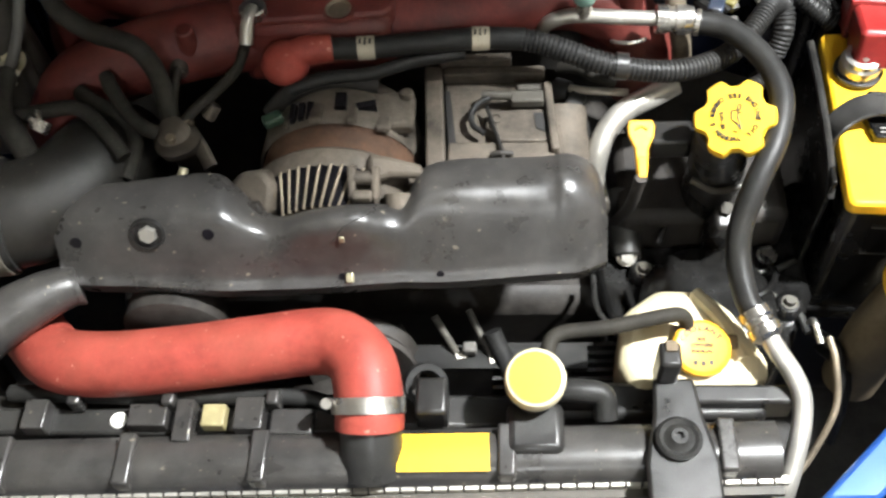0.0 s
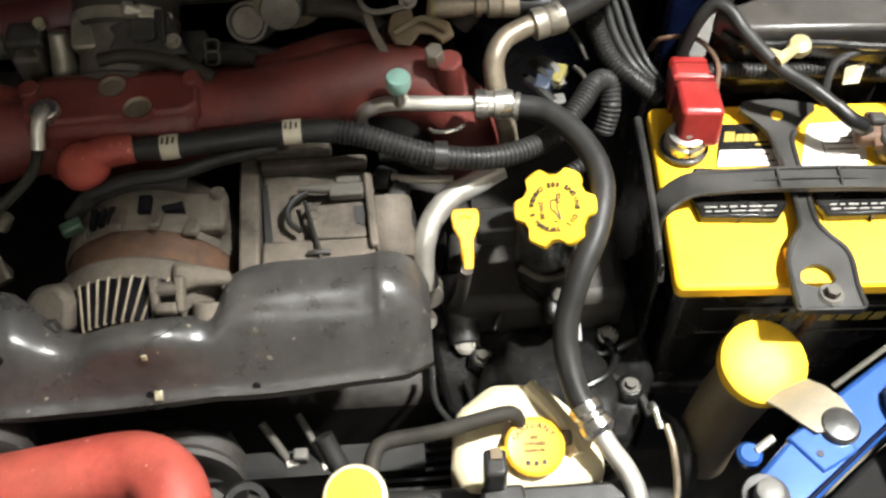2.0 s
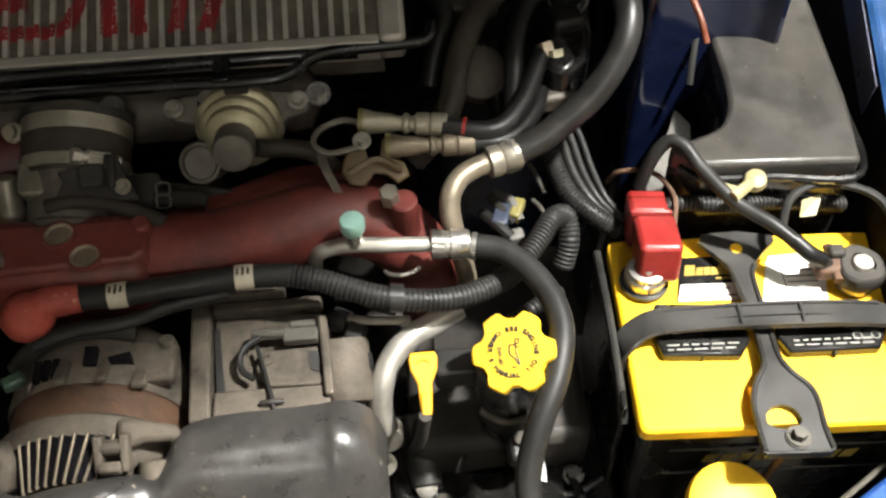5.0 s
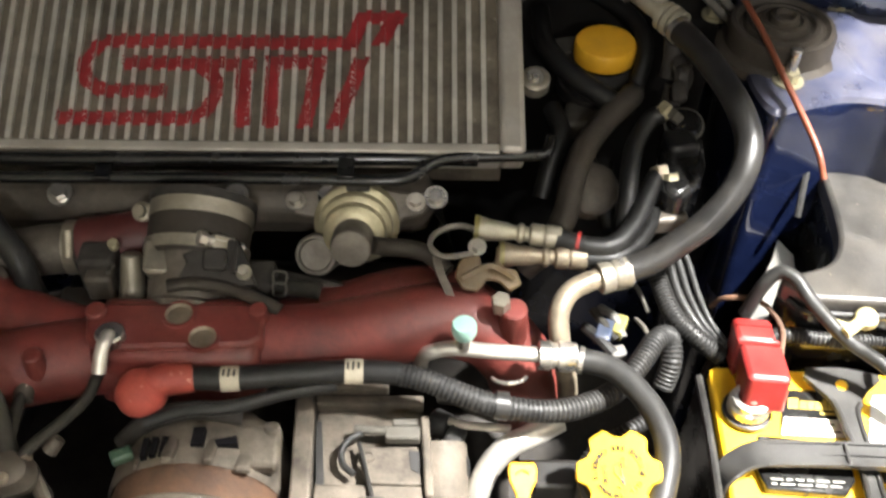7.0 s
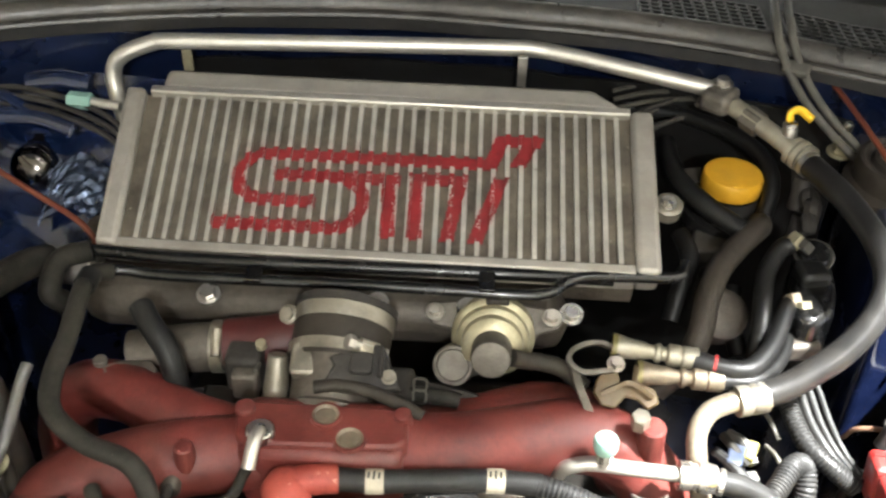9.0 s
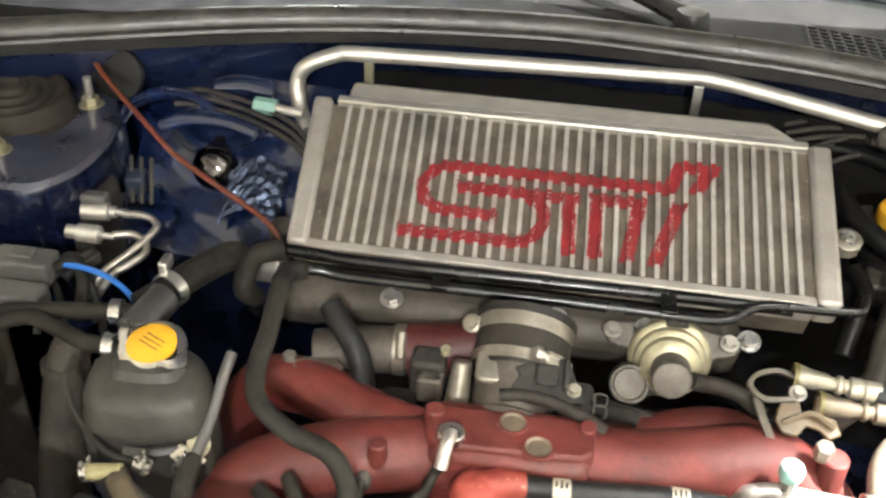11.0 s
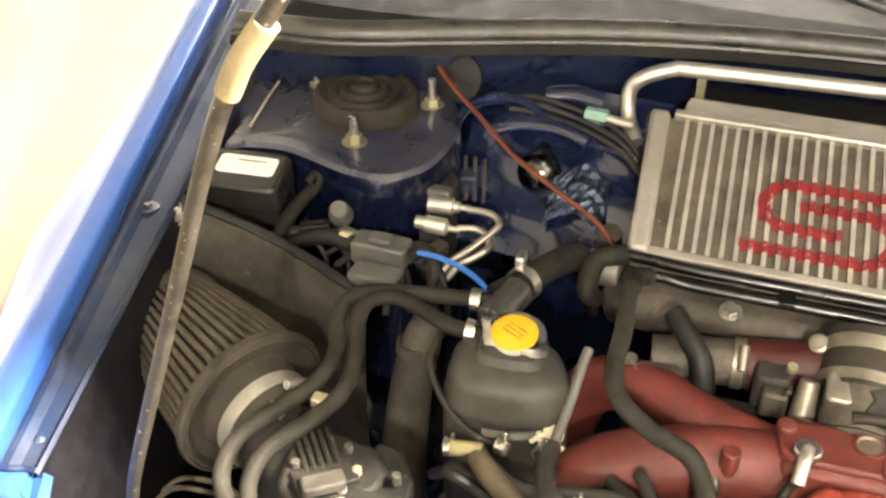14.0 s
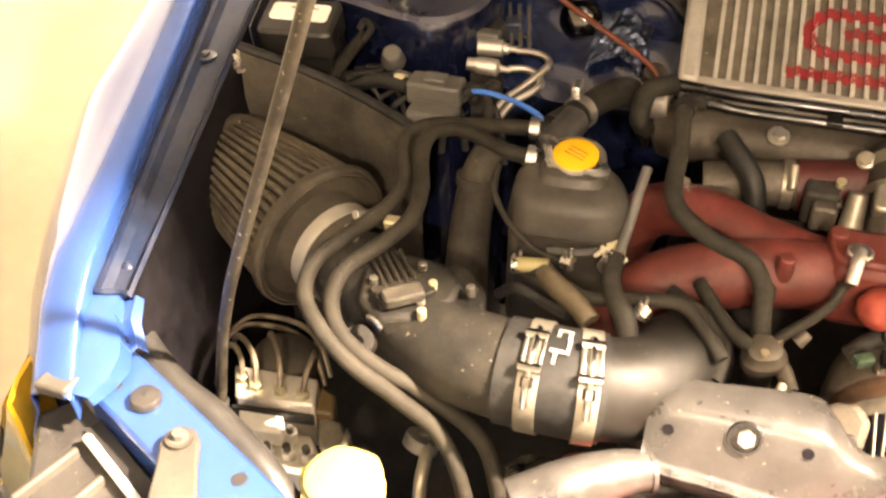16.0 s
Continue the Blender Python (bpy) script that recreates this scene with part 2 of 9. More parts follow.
BLACKHOSE = surf("deep_black_hose", (0.0065, 0.0064, 0.0062), 0.42, gloss=0.3, var=0.25, dust=0.25, dust_colour=(0.018, 0.017, 0.015), fine=700)
GAUZE = surf("dusty_filter_gauze", (0.0624, 0.0528, 0.0396), 0.9, gloss=0.1, var=0.3, dust=0.5, dust_colour=(0.126, 0.1056, 0.0744), fine=900, bump=0.4)
DEEPBLUE = surf("glossy_deep_blue_with_shade", (0.0036, 0.0062, 0.022), 0.2, metal=0.1, var=0.2, dust=0.08, dust_colour=(0.02, 0.022, 0.03), coat=1.0, bump=0.03, spots=0.8, spot_colour=(0.03, 0.03, 0.04))
UNITALU = surf("bare_cast_block", (0.52, 0.49, 0.42), 0.42, metal=0.35, var=0.15, dust=0.35, dust_colour=(0.36, 0.31, 0.22), fine=400)
SHIELD = surf("brown_dusted_plastic", (0.041, 0.036, 0.029), 0.6, gloss=0.2, var=0.4, dust=0.6, dust_colour=(0.098, 0.083, 0.062), spots=1.2, spot_colour=(0.2, 0.175, 0.125), fine=500)
TANKPLAS = surf("dusty_tank_plastic", (0.034, 0.031, 0.026), 0.45, gloss=0.35, var=0.3, dust=0.55, dust_colour=(0.070, 0.060, 0.046), spots=1.0, spot_colour=(0.16, 0.14, 0.10), fine=500)
ELBOWRUB = surf("dark_elbow_rubber", (0.0085, 0.0078, 0.0066), 0.5, gloss=0.3, var=0.35, dust=0.45, dust_colour=(0.022, 0.019, 0.014), spots=0.8, spot_colour=(0.12, 0.10, 0.07), fine=500)
BASERUB = surf("dusty_base_rubber", (0.040, 0.034, 0.026), 0.62, gloss=0.25, var=0.25, dust=0.5, dust_colour=(0.085, 0.070, 0.050), fine=400)
TWINRUB = surf("brown_dusted_hose", (0.02072, 0.01848, 0.01478), 0.66, gloss=0.10, var=0.35, dust=0.35, dust_colour=(0.04704, 0.04032, 0.03024), fine=600)
INTAKE = surf("dusty_intake_plastic", (0.01248, 0.01131, 0.009516), 0.6, gloss=0.2, var=0.35, dust=0.65, dust_colour=(0.039, 0.03354, 0.02496), spots=2.2, spot_colour=(0.156, 0.1326, 0.0936), fine=500)
COVERPLAS = surf("glossy_cover_plastic", (0.017, 0.0165, 0.0155), 0.27, var=0.2, dust=0.35, dust_colour=(0.045, 0.041, 0.034), fine=500, spots=0.5, spot_colour=(0.14, 0.12, 0.09))
SLICKHOSE = surf("slick_black_hose", (0.012, 0.0115, 0.011), 0.36, gloss=0.45, var=0.3, dust=0.3, dust_colour=(0.045, 0.04, 0.033), fine=600)
ZINCPIPE = surf("dull_zinc_pipe", (0.34, 0.315, 0.25), 0.45, metal=0.45, var=0.2, dust=0.4, dust_colour=(0.30, 0.27, 0.19), fine=500)
PALEHOSE = surf("faded_grey_hose", (0.085, 0.080, 0.070), 0.6, gloss=0.25, var=0.2, dust=0.3, dust_colour=(0.14, 0.13, 0.11))
MATTE = surf("weathered_matt_black", (0.011, 0.0106, 0.010), 0.62, gloss=0.15, var=0.35, dust=0.35, dust_colour=(0.04, 0.037, 0.032), fine=500)
COWLPLAS = surf("dead_matt_black", (0.008, 0.0078, 0.0074), 0.75, gloss=0.08, var=0.3, dust=0.25, dust_colour=(0.022, 0.020, 0.017), fine=400)
GRIMYPIPE = surf("grimy_alloy_pipe", (0.22, 0.185, 0.135), 0.45, metal=0.5, var=0.3, dust=0.6, dust_colour=(0.17, 0.13, 0.085), fine=500, scale=40)
TYRE = surf("tyre_rubber", (0.02, 0.02, 0.02), 0.7, var=0.2, dust=0.3)


def pane_material():
    m = bpy.data.materials.new("tinted_glass")
    m.use_nodes = True
    b = m.node_tree.nodes["Principled BSDF"]
    b.inputs["Base Color"].default_value = (0.75, 0.8, 0.78, 1)
    b.inputs["Transmission Weight"].default_value, b.inputs["Roughness"].default_value, b.inputs["IOR"].default_value = 1.0, 0.03, 1.45
    return m


GLASS = pane_material()


# ---- builders ----
def along(a, b):
    """The pose at a whose z axis points to b."""
    a, b = Vector(a), Vector(b)
    return Matrix.Translation(a) @ (b - a).to_track_quat("Z", "Y").to_matrix().to_4x4()


def thing(name, base, label, category, group="", kind=""):
    ob = new(name)
    ob.empty_display_size = 0.02
    ob.location = base
    return tagged(ob, label, category, group, kind)


def part(name, bm, material, parent=None, label="", smooth=True, bevel=0.0):
    """Links a bmesh as one mesh object under a thing or a part; its vertices are in the world's metres."""
    bmesh.ops.recalc_face_normals(bm, faces=bm.faces)
    me = bpy.data.meshes.new(name)
    bm.to_mesh(me)
    bm.free()
    me.materials.append(material)
    ob = new(name, me)
    if smooth:
        for p in me.polygons:
            p.use_smooth = True
        me.set_sharp_from_angle(angle=radians(38))
    if parent is not None:
        ob.parent = parent
        spot, up = Vector(parent.location), parent.parent
        ob.matrix_parent_inverse = Matrix.Translation(-spot) if up is None else Matrix.Identity(4)
    if bevel:
        mod = ob.modifiers.new("bevel", "BEVEL")
        mod.width, mod.segments, mod.limit_method, mod.angle_limit = bevel, 2, "ANGLE", radians(35)
    if label:
        ob["label"] = label
    return ob


def solo(name, bm, material, label, category, group="", kind="", smooth=True, bevel=0.0):
    return tagged(part(name, bm, material, None, "", smooth, bevel), label, category, group, kind)


def box(c, s, m=None, bm=None, taper=1.0):
    """A box of size s about c in the pose m; taper scales its top."""
    bm = bm or bmesh.new()
    m = m or Matrix.Identity(4)
    made = bmesh.ops.create_cube(bm, size=1.0)["verts"]
    for v in made:
        k = taper if v.co.z > 0 else 1.0
        v.co = m @ Vector((c[0] + v.co.x * s[0] * k, c[1] + v.co.y * s[1] * k, c[2] + v.co.z * s[2]))
    return bm


def lathe(profile, m=None, n=28, bm=None, squash=None):
    """Turns rows of (radius, height) about the z axis of m. squash: a function of the angle that scales the radius."""
    bm = bm or bmesh.new()
    m = m or Matrix.Identity(4)
    rings = []
    for r, h in profile:
        if r < 1e-6:
            rings.append([bm.verts.new(m @ Vector((0, 0, h)))])
        else:
            rings.append([bm.verts.new(m @ Vector((math.cos(a) * r * k, math.sin(a) * r * k, h)))
                          for a in (2 * math.pi * i / n for i in range(n)) for k in ((squash(a, h) if squash else 1.0),)])
    for p, q in zip(rings, rings[1:]):
        for i in range(n):
            j = (i + 1) % n
            if len(p) == 1 and len(q) == 1:
                break
            if len(p) == 1:
                bm.faces.new((p[0], q[i], q[j]))
            elif len(q) == 1:
                bm.faces.new((p[i], p[j], q[0]))
            else:
                bm.faces.new((p[i], p[j], q[j], q[i]))
    return bm


def rod(a, b, r, r2=None, n=20, bm=None, edge=0.12):
    """A round bar from a to b with eased ends."""
    h = (Vector(b) - Vector(a)).length
    r2 = r if r2 is None else r2
    e = min(edge * r, h * 0.3)
    return lathe([(0, 0), (r - e, 0), (r, e), (r2, h - e), (r2 - e, h), (0, h)], along(a, b), n, bm)


def ring(c, way, r_in, r_out, w, n=32, bm=None):
    """A band about c whose axis is way."""
    c, way = Vector(c), Vector(way).normalized()
    return lathe([(r_in, -w / 2), (r_out, -w / 2), (r_out, w / 2), (r_in, w / 2), (r_in, -w / 2)], along(c, c + way), n, bm)


def spline(pts, per=6):
    """Points along a smooth curve through pts."""
    p = [Vector(q) for q in pts]
    p = [2 * p[0] - p[1], *p, 2 * p[-1] - p[-2]]
    out = []
    for i in range(1, len(p) - 2):
        for k in range(per):
            t = k / per
            out.append(0.5 * (2 * p[i] + (p[i + 1] - p[i - 1]) * t + (2 * p[i - 1] - 5 * p[i] + 4 * p[i + 1] - p[i + 2]) * t * t
                              + (3 * p[i] - p[i - 1] - 3 * p[i + 1] + p[i + 2]) * t ** 3))
    return out + [p[-2]]


def hose(pts, r, n=14, per=6, bm=None, ridge=None, ends=None, flat=1.0):
    """A round tube along a smooth curve. ridge: (pitch, depth) of corrugations. ends: the radius at both ends. flat: squashes it."""
    bm = bm or bmesh.new()
    line = spline(pts, per)
    if ridge:
        total = sum((b - a).length for a, b in zip(line, line[1:]))
        count = max(4, int(total / ridge[0]) * 4)
        fine_line, acc, k = [], 0.0, 0
        marks = [total * i / count for i in range(count + 1)]
        for a, b in zip(line, line[1:]):
            d = (b - a).length
            while k <= count and marks[k] <= acc + d + 1e-9:
                fine_line.append(a.lerp(b, (marks[k] - acc) / max(d, 1e-9)))
                k += 1
            acc += d
        line = fine_line
    tang = [(line[min(i + 1, len(line) - 1)] - line[max(i - 1, 0)]).normalized() for i in range(len(line))]
    side = tang[0].orthogonal().normalized()
    rings = []
    for i, (p, t) in enumerate(zip(line, tang)):
        side = (side - t * side.dot(t)).normalized()
        up = t.cross(side)
        rad = r
        if ends:
            f = i / (len(line) - 1)
            rad = ends[0] + (ends[1] - ends[0]) * f
        if ridge:
            rad += ridge[1] * (1 if i % 4 in (1, 2) else -1)
        rings.append([bm.verts.new(p + rad * (math.cos(a) * side + math.sin(a) * up * flat)) for a in (2 * math.pi * j / n for j in range(n))])
    for p, q in zip(rings, rings[1:]):
        for j in range(n):
            bm.faces.new((p[j], p[(j + 1) % n], q[(j + 1) % n], q[j]))
    bm.faces.new(rings[0][::-1])
    bm.faces.new(rings[-1])
    return bm


def plate(outline, m, thick, bm=None):
    """A flat plate with the outline (x, y) in the plane of m, its top at z = 0."""
    bm = bm or bmesh.new()
    top = [bm.verts.new(m @ Vector((x, y, 0))) for x, y in outline]
    low = [bm.verts.new(m @ Vector((x, y, -thick))) for x, y in outline]
    bm.faces.new(top)
    bm.faces.new(low[::-1])
    for i in range(len(top)):
        j = (i + 1) % len(top)
        bm.faces.new((top[j], top[i], low[i], low[j]))
    return bm


def holed(outline, hole, m, thick):
    """A flat plate with an opening through it, its top at the pose's plane."""
    bm = bmesh.new()
    for loop in (outline, hole):
        vs = [bm.verts.new((x, y, 0)) for x, y in loop]
        for a, b in zip(vs, vs[1:] + vs[:1]):
            bm.edges.new((a, b))
    top = [f for f in bmesh.ops.triangle_fill(bm, use_beauty=True, edges=bm.edges[:], normal=(0, 0, 1))["geom"] if isinstance(f, bmesh.types.BMFace)]
    grown = bmesh.ops.extrude_face_region(bm, geom=top)["geom"]
    bmesh.ops.translate(bm, verts=[v for v in grown if isinstance(v, bmesh.types.BMVert)], vec=(0, 0, -thick))
    bmesh.ops.recalc_face_normals(bm, faces=bm.faces[:])
    bm.transform(m)
    return bm


def strip(rows, thick=0.0, bm=None):
    """A sheet through rows of points (all of one length), with thickness downwards where given."""
    bm = bm or bmesh.new()
    grid = [[bm.verts.new(Vector(p)) for p in row] for row in rows]
    for a, b in zip(grid, grid[1:]):
        for i in range(len(a) - 1):
            bm.faces.new((a[i], a[i + 1], b[i + 1], b[i]))
    if thick:
        bm.normal_update()
        under = [[bm.verts.new(v.co - v.normal * thick) for v in row] for row in grid]
        for a, b in zip(under, under[1:]):
            for i in range(len(a) - 1):
                bm.faces.new((b[i], b[i + 1], a[i + 1], a[i]))
        for i in range(len(grid) - 1):
            for k in (0, -1):
                bm.faces.new((grid[i][k], grid[i + 1][k], under[i + 1][k], under[i][k]))
        for r in (0, -1):
            for i in range(len(grid[0]) - 1):
                bm.faces.new((grid[r][i], grid[r][i + 1], under[r][i + 1], under[r][i]))
    return bm


def ribbon(pts, w, t, side, bm=None, per=6):
    """A flat strap along a smooth curve, its width lying along side."""
    bm = bm or bmesh.new()
    line = spline(pts, per)
    side = Vector(side).normalized()
    rings = []
    for i, p in enumerate(line):
        d = (line[min(i + 1, len(line) - 1)] - line[max(i - 1, 0)]).normalized()
        s = (side - d * side.dot(d)).normalized()
        up = d.cross(s)
        rings.append([bm.verts.new(p + s * w * a / 2 + up * t * b / 2) for a, b in ((-1, -0.4), (-0.88, -1), (0.88, -1), (1, -0.4), (1, 0.4), (0.88, 1), (-0.88, 1), (-1, 0.4))])
    for p, q in zip(rings, rings[1:]):
        for j in range(8):
            bm.faces.new((p[j], p[(j + 1) % 8], q[(j + 1) % 8], q[j]))
    bm.faces.new(rings[0][::-1])
    bm.faces.new(rings[-1])
    return bm


def drop(ob, x, y, lift=0.0):
    """The point of a mesh's upper side under (x, y) and its normal."""
    me = ob.data
    tree = BVHTree.FromPolygons([v.co for v in me.vertices], [tuple(p.vertices) for p in me.polygons])
    hit, nor, _, _ = tree.ray_cast(Vector((x, y, 2)), Vector((0, 0, -1)))
    nor = nor if nor.z > 0 else -nor
    return hit + nor * lift, nor


def rounded(w, d, r, n=5, cx=0.0, cy=0.0):
    """The outline of a rectangle w by d with round corners."""
    out = []
    for sx, sy, a0 in ((1, 1, 0), (-1, 1, 90), (-1, -1, 180), (1, -1, 270)):
        for i in range(n + 1):
            a = radians(a0 + 90 * i / n)
            out.append((cx + sx * (w / 2 - r) + r * math.cos(a), cy + sy * (d / 2 - r) + r * math.sin(a)))
    return out


def bolt(c, r, h, parent, up=(0, 0, 1), material=None, name="bolt"):
    """A hexagon head on its washer."""
    c, up = Vector(c), Vector(up).normalized()
    m = along(c, c + up)
    bm = lathe([(0, 0), (r * 1.5, 0), (r * 1.5, h * 0.25), (r, h * 0.25)], m, 18)
    bmesh.ops.create_cone(bm, cap_ends=True, segments=6, radius1=r, radius2=r * 0.96, depth=h * 0.8, matrix=m @ Matrix.Translation((0, 0, h * 0.6)))
    return part(name, bm, material or STEEL, parent)


def band(c, way, r, w, parent, screw=None, material=None, t=0.0012):
    """A worm-drive clamp about a hose; screw: the way from its centre to the screw's housing."""
    ob = part("clamp", ring(c, way, r, r + t, w), material or STEEL, parent, "bright steel band clamp")
    if screw:
        s = Vector(screw).normalized()
        c2 = Vector(c) + s * (r + 0.004)
        t2 = Vector(way).normalized().cross(s)
        part("screw", rod(c2 - t2 * 0.012, c2 + t2 * 0.012, 0.0045, n=10), material or STEEL, ob)
    return ob


def hose_run(name, pts, r, material, label, rings=(), per=6, group=""):
    """A hose with the bright end rings that hold it: rows of (place along it from 0 to 1, width)."""
    t = thing(name, tuple(pts[-1]), label, "hose", group)
    part("hose", hose(pts, r, 18, per), material, t)
    line = spline(pts, 12)
    for f_, w in rings:
        i = min(len(line) - 2, max(1, int(f_ * (len(line) - 1))))
        part("hose_clip", ring(line[i], line[i + 1] - line[i - 1], r, r + 0.0014, w), STEEL, t, "bright spring clip")
    return t


def words(text, m, size, material, parent, name="lettering", thick=0.0003, align="CENTER", bold=0.03):
    cu = bpy.data.curves.new(name, "FONT")
    cu.bevel_depth, cu.bevel_resolution = size * bold, 0
    cu.body, cu.size, cu.align_x, cu.align_y, cu.extrude = text, size, align, "CENTER", thick
    tmp = bpy.data.objects.new(name, cu)
    me = bpy.data.meshes.new_from_object(tmp)
    bpy.data.objects.remove(tmp)
    me.transform(m)
    me.materials.append(material)
    ob = new(name, me)
    ob.parent = parent
    spot, up = Vector(parent.location), parent.parent
    ob.matrix_parent_inverse = Matrix.Translation(-spot) if up is None else Matrix.Identity(4)
    return ob


# ---- the garage ----
solo("floor", box((-0.1, 0.6, -0.05), (8.0, 8.0, 0.1)), CONCRETE, "smooth pale concrete garage floor", "floor", kind="structure", smooth=False)
for nm, c, s in (("wall_north", (-0.1, 4.65, 1.4), (8.2, 0.1, 2.8)), ("wall_south", (-0.1, -3.45, 1.4), (8.2, 0.1, 2.8)),
                 ("wall_west", (-4.15, 0.6, 1.4), (0.1, 8.0, 2.8)), ("wall_east", (3.95, 0.6, 1.4), (0.1, 8.0, 2.8))):
    solo(nm, box(c, s), WALLPAINT, "plain white painted garage wall", "wall", kind="structure", smooth=False)
solo("ceiling", box((-0.1, 0.6, 2.86), (8.2, 8.2, 0.1)), WALLPAINT, "plain white painted garage ceiling", "ceiling", kind="structure", smooth=False)

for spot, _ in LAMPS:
    # Fixtures are unseen, added to give the lamps a source.
    fix = thing("added_ceiling_light", (spot[0], spot[1], 2.81), "short hanging tube added as the lamps' unseen source", "light", "tube lights")
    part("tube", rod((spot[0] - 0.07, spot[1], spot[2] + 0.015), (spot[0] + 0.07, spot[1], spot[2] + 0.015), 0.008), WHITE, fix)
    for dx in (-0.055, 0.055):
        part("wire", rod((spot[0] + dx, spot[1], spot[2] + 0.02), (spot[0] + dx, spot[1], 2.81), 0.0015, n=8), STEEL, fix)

# ---- the car's body round the bay ----
MID = -0.085
car = thing("car_body", (MID, 0.6, 0.0), "blue car front with open bay and dusty inner panels", "car")


def flip(rows):
    return [[(2 * MID - 0.008 - x, y, z - 0.062) for x, y, z in row] for row in rows]



def channel(y):
    """The line of the bay's inner edge, less the channel's width, and the height of the wing there."""
    return (-0.7615 - 0.155 * (y - 0.514), 0.908 + 0.20 * (y - 0.539))


def crest(y):
    """The inner edge of the wing's crest."""
    return -0.752 - 0.21 * (y - 0.505) + 0.18 * max(0.0, 0.42 - y)


def fender_rows():
    """Sections across the wing: the outer side, the crest, the inner drop."""
    out = []
    for i in range(37):
        y = 0.36 + i * 0.0205
        x, z = crest(y), channel(y)[1]
        fall = 0.35 * max(0.0, 0.46 - y)
        k = float(np.interp(y, (0.36, 0.42, 0.52, 0.68, 0.79, 0.94, 1.10), (0.60, 0.75, 1.0, 1.25, 1.10, 0.88, 0.85)))
        section = [(-0.128 * k, 0, -0.62), (-0.126 * k, 0, -0.35), (-0.119 * k, 0, -0.17), (-0.108 * k, 0, -0.10), (-0.092 * k, 0, -0.055), (-0.066 * k, 0, -0.020), (-0.040, 0, -0.001), (-0.024, 0, 0.0065), (-0.010, 0, 0.0088), (-0.001, 0, 0.0072), (0.0015, 0, 0.001), (0.0025, 0, -0.016)]
        out.append([(x + p.x, y, z + p.z - fall) for p in spline(section, 3)])
    return out


def gutter_rows():
    """Sections across the drip channel inside the wing, down the bay's wall."""
    out = []
    for i in range(13):
        y = 0.4505 + i * 0.0545
        xc, (xi, z) = crest(y), channel(y)
        xi += 0.0475
        xr = -0.752 - 0.195 * (y - 0.541)
        out.append([(px, y, z + dz) for px, dz in ((xc + 0.002, -0.010), (xc + 0.004, -0.019), (xr - 0.010, -0.020), (xr - 0.002, -0.012), (xr + 0.003, -0.012), (xr + 0.009, -0.019), (xi - 0.009, -0.020), (xi - 0.003, -0.0125), (xi, -0.0155))])
    return out
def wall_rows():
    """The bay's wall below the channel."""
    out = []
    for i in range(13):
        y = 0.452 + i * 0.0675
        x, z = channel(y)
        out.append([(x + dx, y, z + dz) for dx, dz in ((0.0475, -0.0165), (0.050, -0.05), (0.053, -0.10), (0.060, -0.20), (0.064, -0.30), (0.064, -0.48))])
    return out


for rows in (fender_rows(), flip(fender_rows())):
    part("fender", strip(rows, 0.0015), BLUE, car, "glossy blue painted wing")
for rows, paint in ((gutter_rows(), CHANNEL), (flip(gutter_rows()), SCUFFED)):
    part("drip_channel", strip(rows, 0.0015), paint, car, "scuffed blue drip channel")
# Wall paint is near-black: the shade below the channel is put into it.
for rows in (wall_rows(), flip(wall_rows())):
    part("inner_fender", strip(rows, 0.0015), CAVITYSHADE, car, "near-black inner wing with shade in its paint")
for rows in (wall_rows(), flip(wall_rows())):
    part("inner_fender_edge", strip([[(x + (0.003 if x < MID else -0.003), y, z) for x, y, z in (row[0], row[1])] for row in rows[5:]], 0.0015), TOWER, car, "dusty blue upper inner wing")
for bx, y0 in ((-0.755, 0.549), (-0.781, 0.742)):
    x, z = bx - 0.012, channel(y0)[1]
    part("channel_washer", lathe([(0.011, 0), (0.011, 0.002), (0.007, 0.003), (0, 0.003)], Matrix.Translation((x + 0.012, y0, z - 0.020)), 20), CHANNEL, car)
    bolt((x + 0.012, y0, z - 0.018), 0.0042, 0.004, car, material=DULLSTEEL)
    part("sealer_blob", lathe([(0, 0.004), (0.003, 0.003), (0.006, 0)], Matrix.Translation((x - 0.008, y0 + 0.022, z - 0.020)), 12), CHANNEL, car)
part("wing_flange", strip([[(-0.748, 0.453, 0.872), (-0.730, 0.453, 0.8745), (-0.716, 0.453, 0.872), (-0.712, 0.453, 0.860)], [(-0.746, 0.436, 0.868), (-0.729, 0.437, 0.872), (-0.7165, 0.438, 0.866), (-0.712, 0.439, 0.850)],
                           [(-0.743, 0.420, 0.862), (-0.722, 0.421, 0.866), (-0.703, 0.423, 0.857), (-0.698, 0.424, 0.838)], [(-0.740, 0.400, 0.856), (-0.716, 0.403, 0.860), (-0.695, 0.405, 0.851), (-0.690, 0.406, 0.835)],
                           [(-0.736, 0.382, 0.850), (-0.715, 0.384, 0.853), (-0.695, 0.387, 0.846), (-0.692, 0.388, 0.834)], [(-0.732, 0.362, 0.842), (-0.715, 0.365, 0.845), (-0.702, 0.368, 0.841), (-0.700, 0.369, 0.832)]], 0.002), BLUE, car, "curved pale blue flange")
part("wing_lip", strip([[(-0.711, 0.453, 0.866), (-0.703, 0.456, 0.873), (-0.6985, 0.458, 0.868)], [(-0.711, 0.439, 0.850), (-0.703, 0.442, 0.858), (-0.697, 0.444, 0.852)], [(-0.698, 0.424, 0.834), (-0.692, 0.428, 0.842), (-0.686, 0.430, 0.834)]], 0.002), BLUE, car, "narrow pale blue lip")
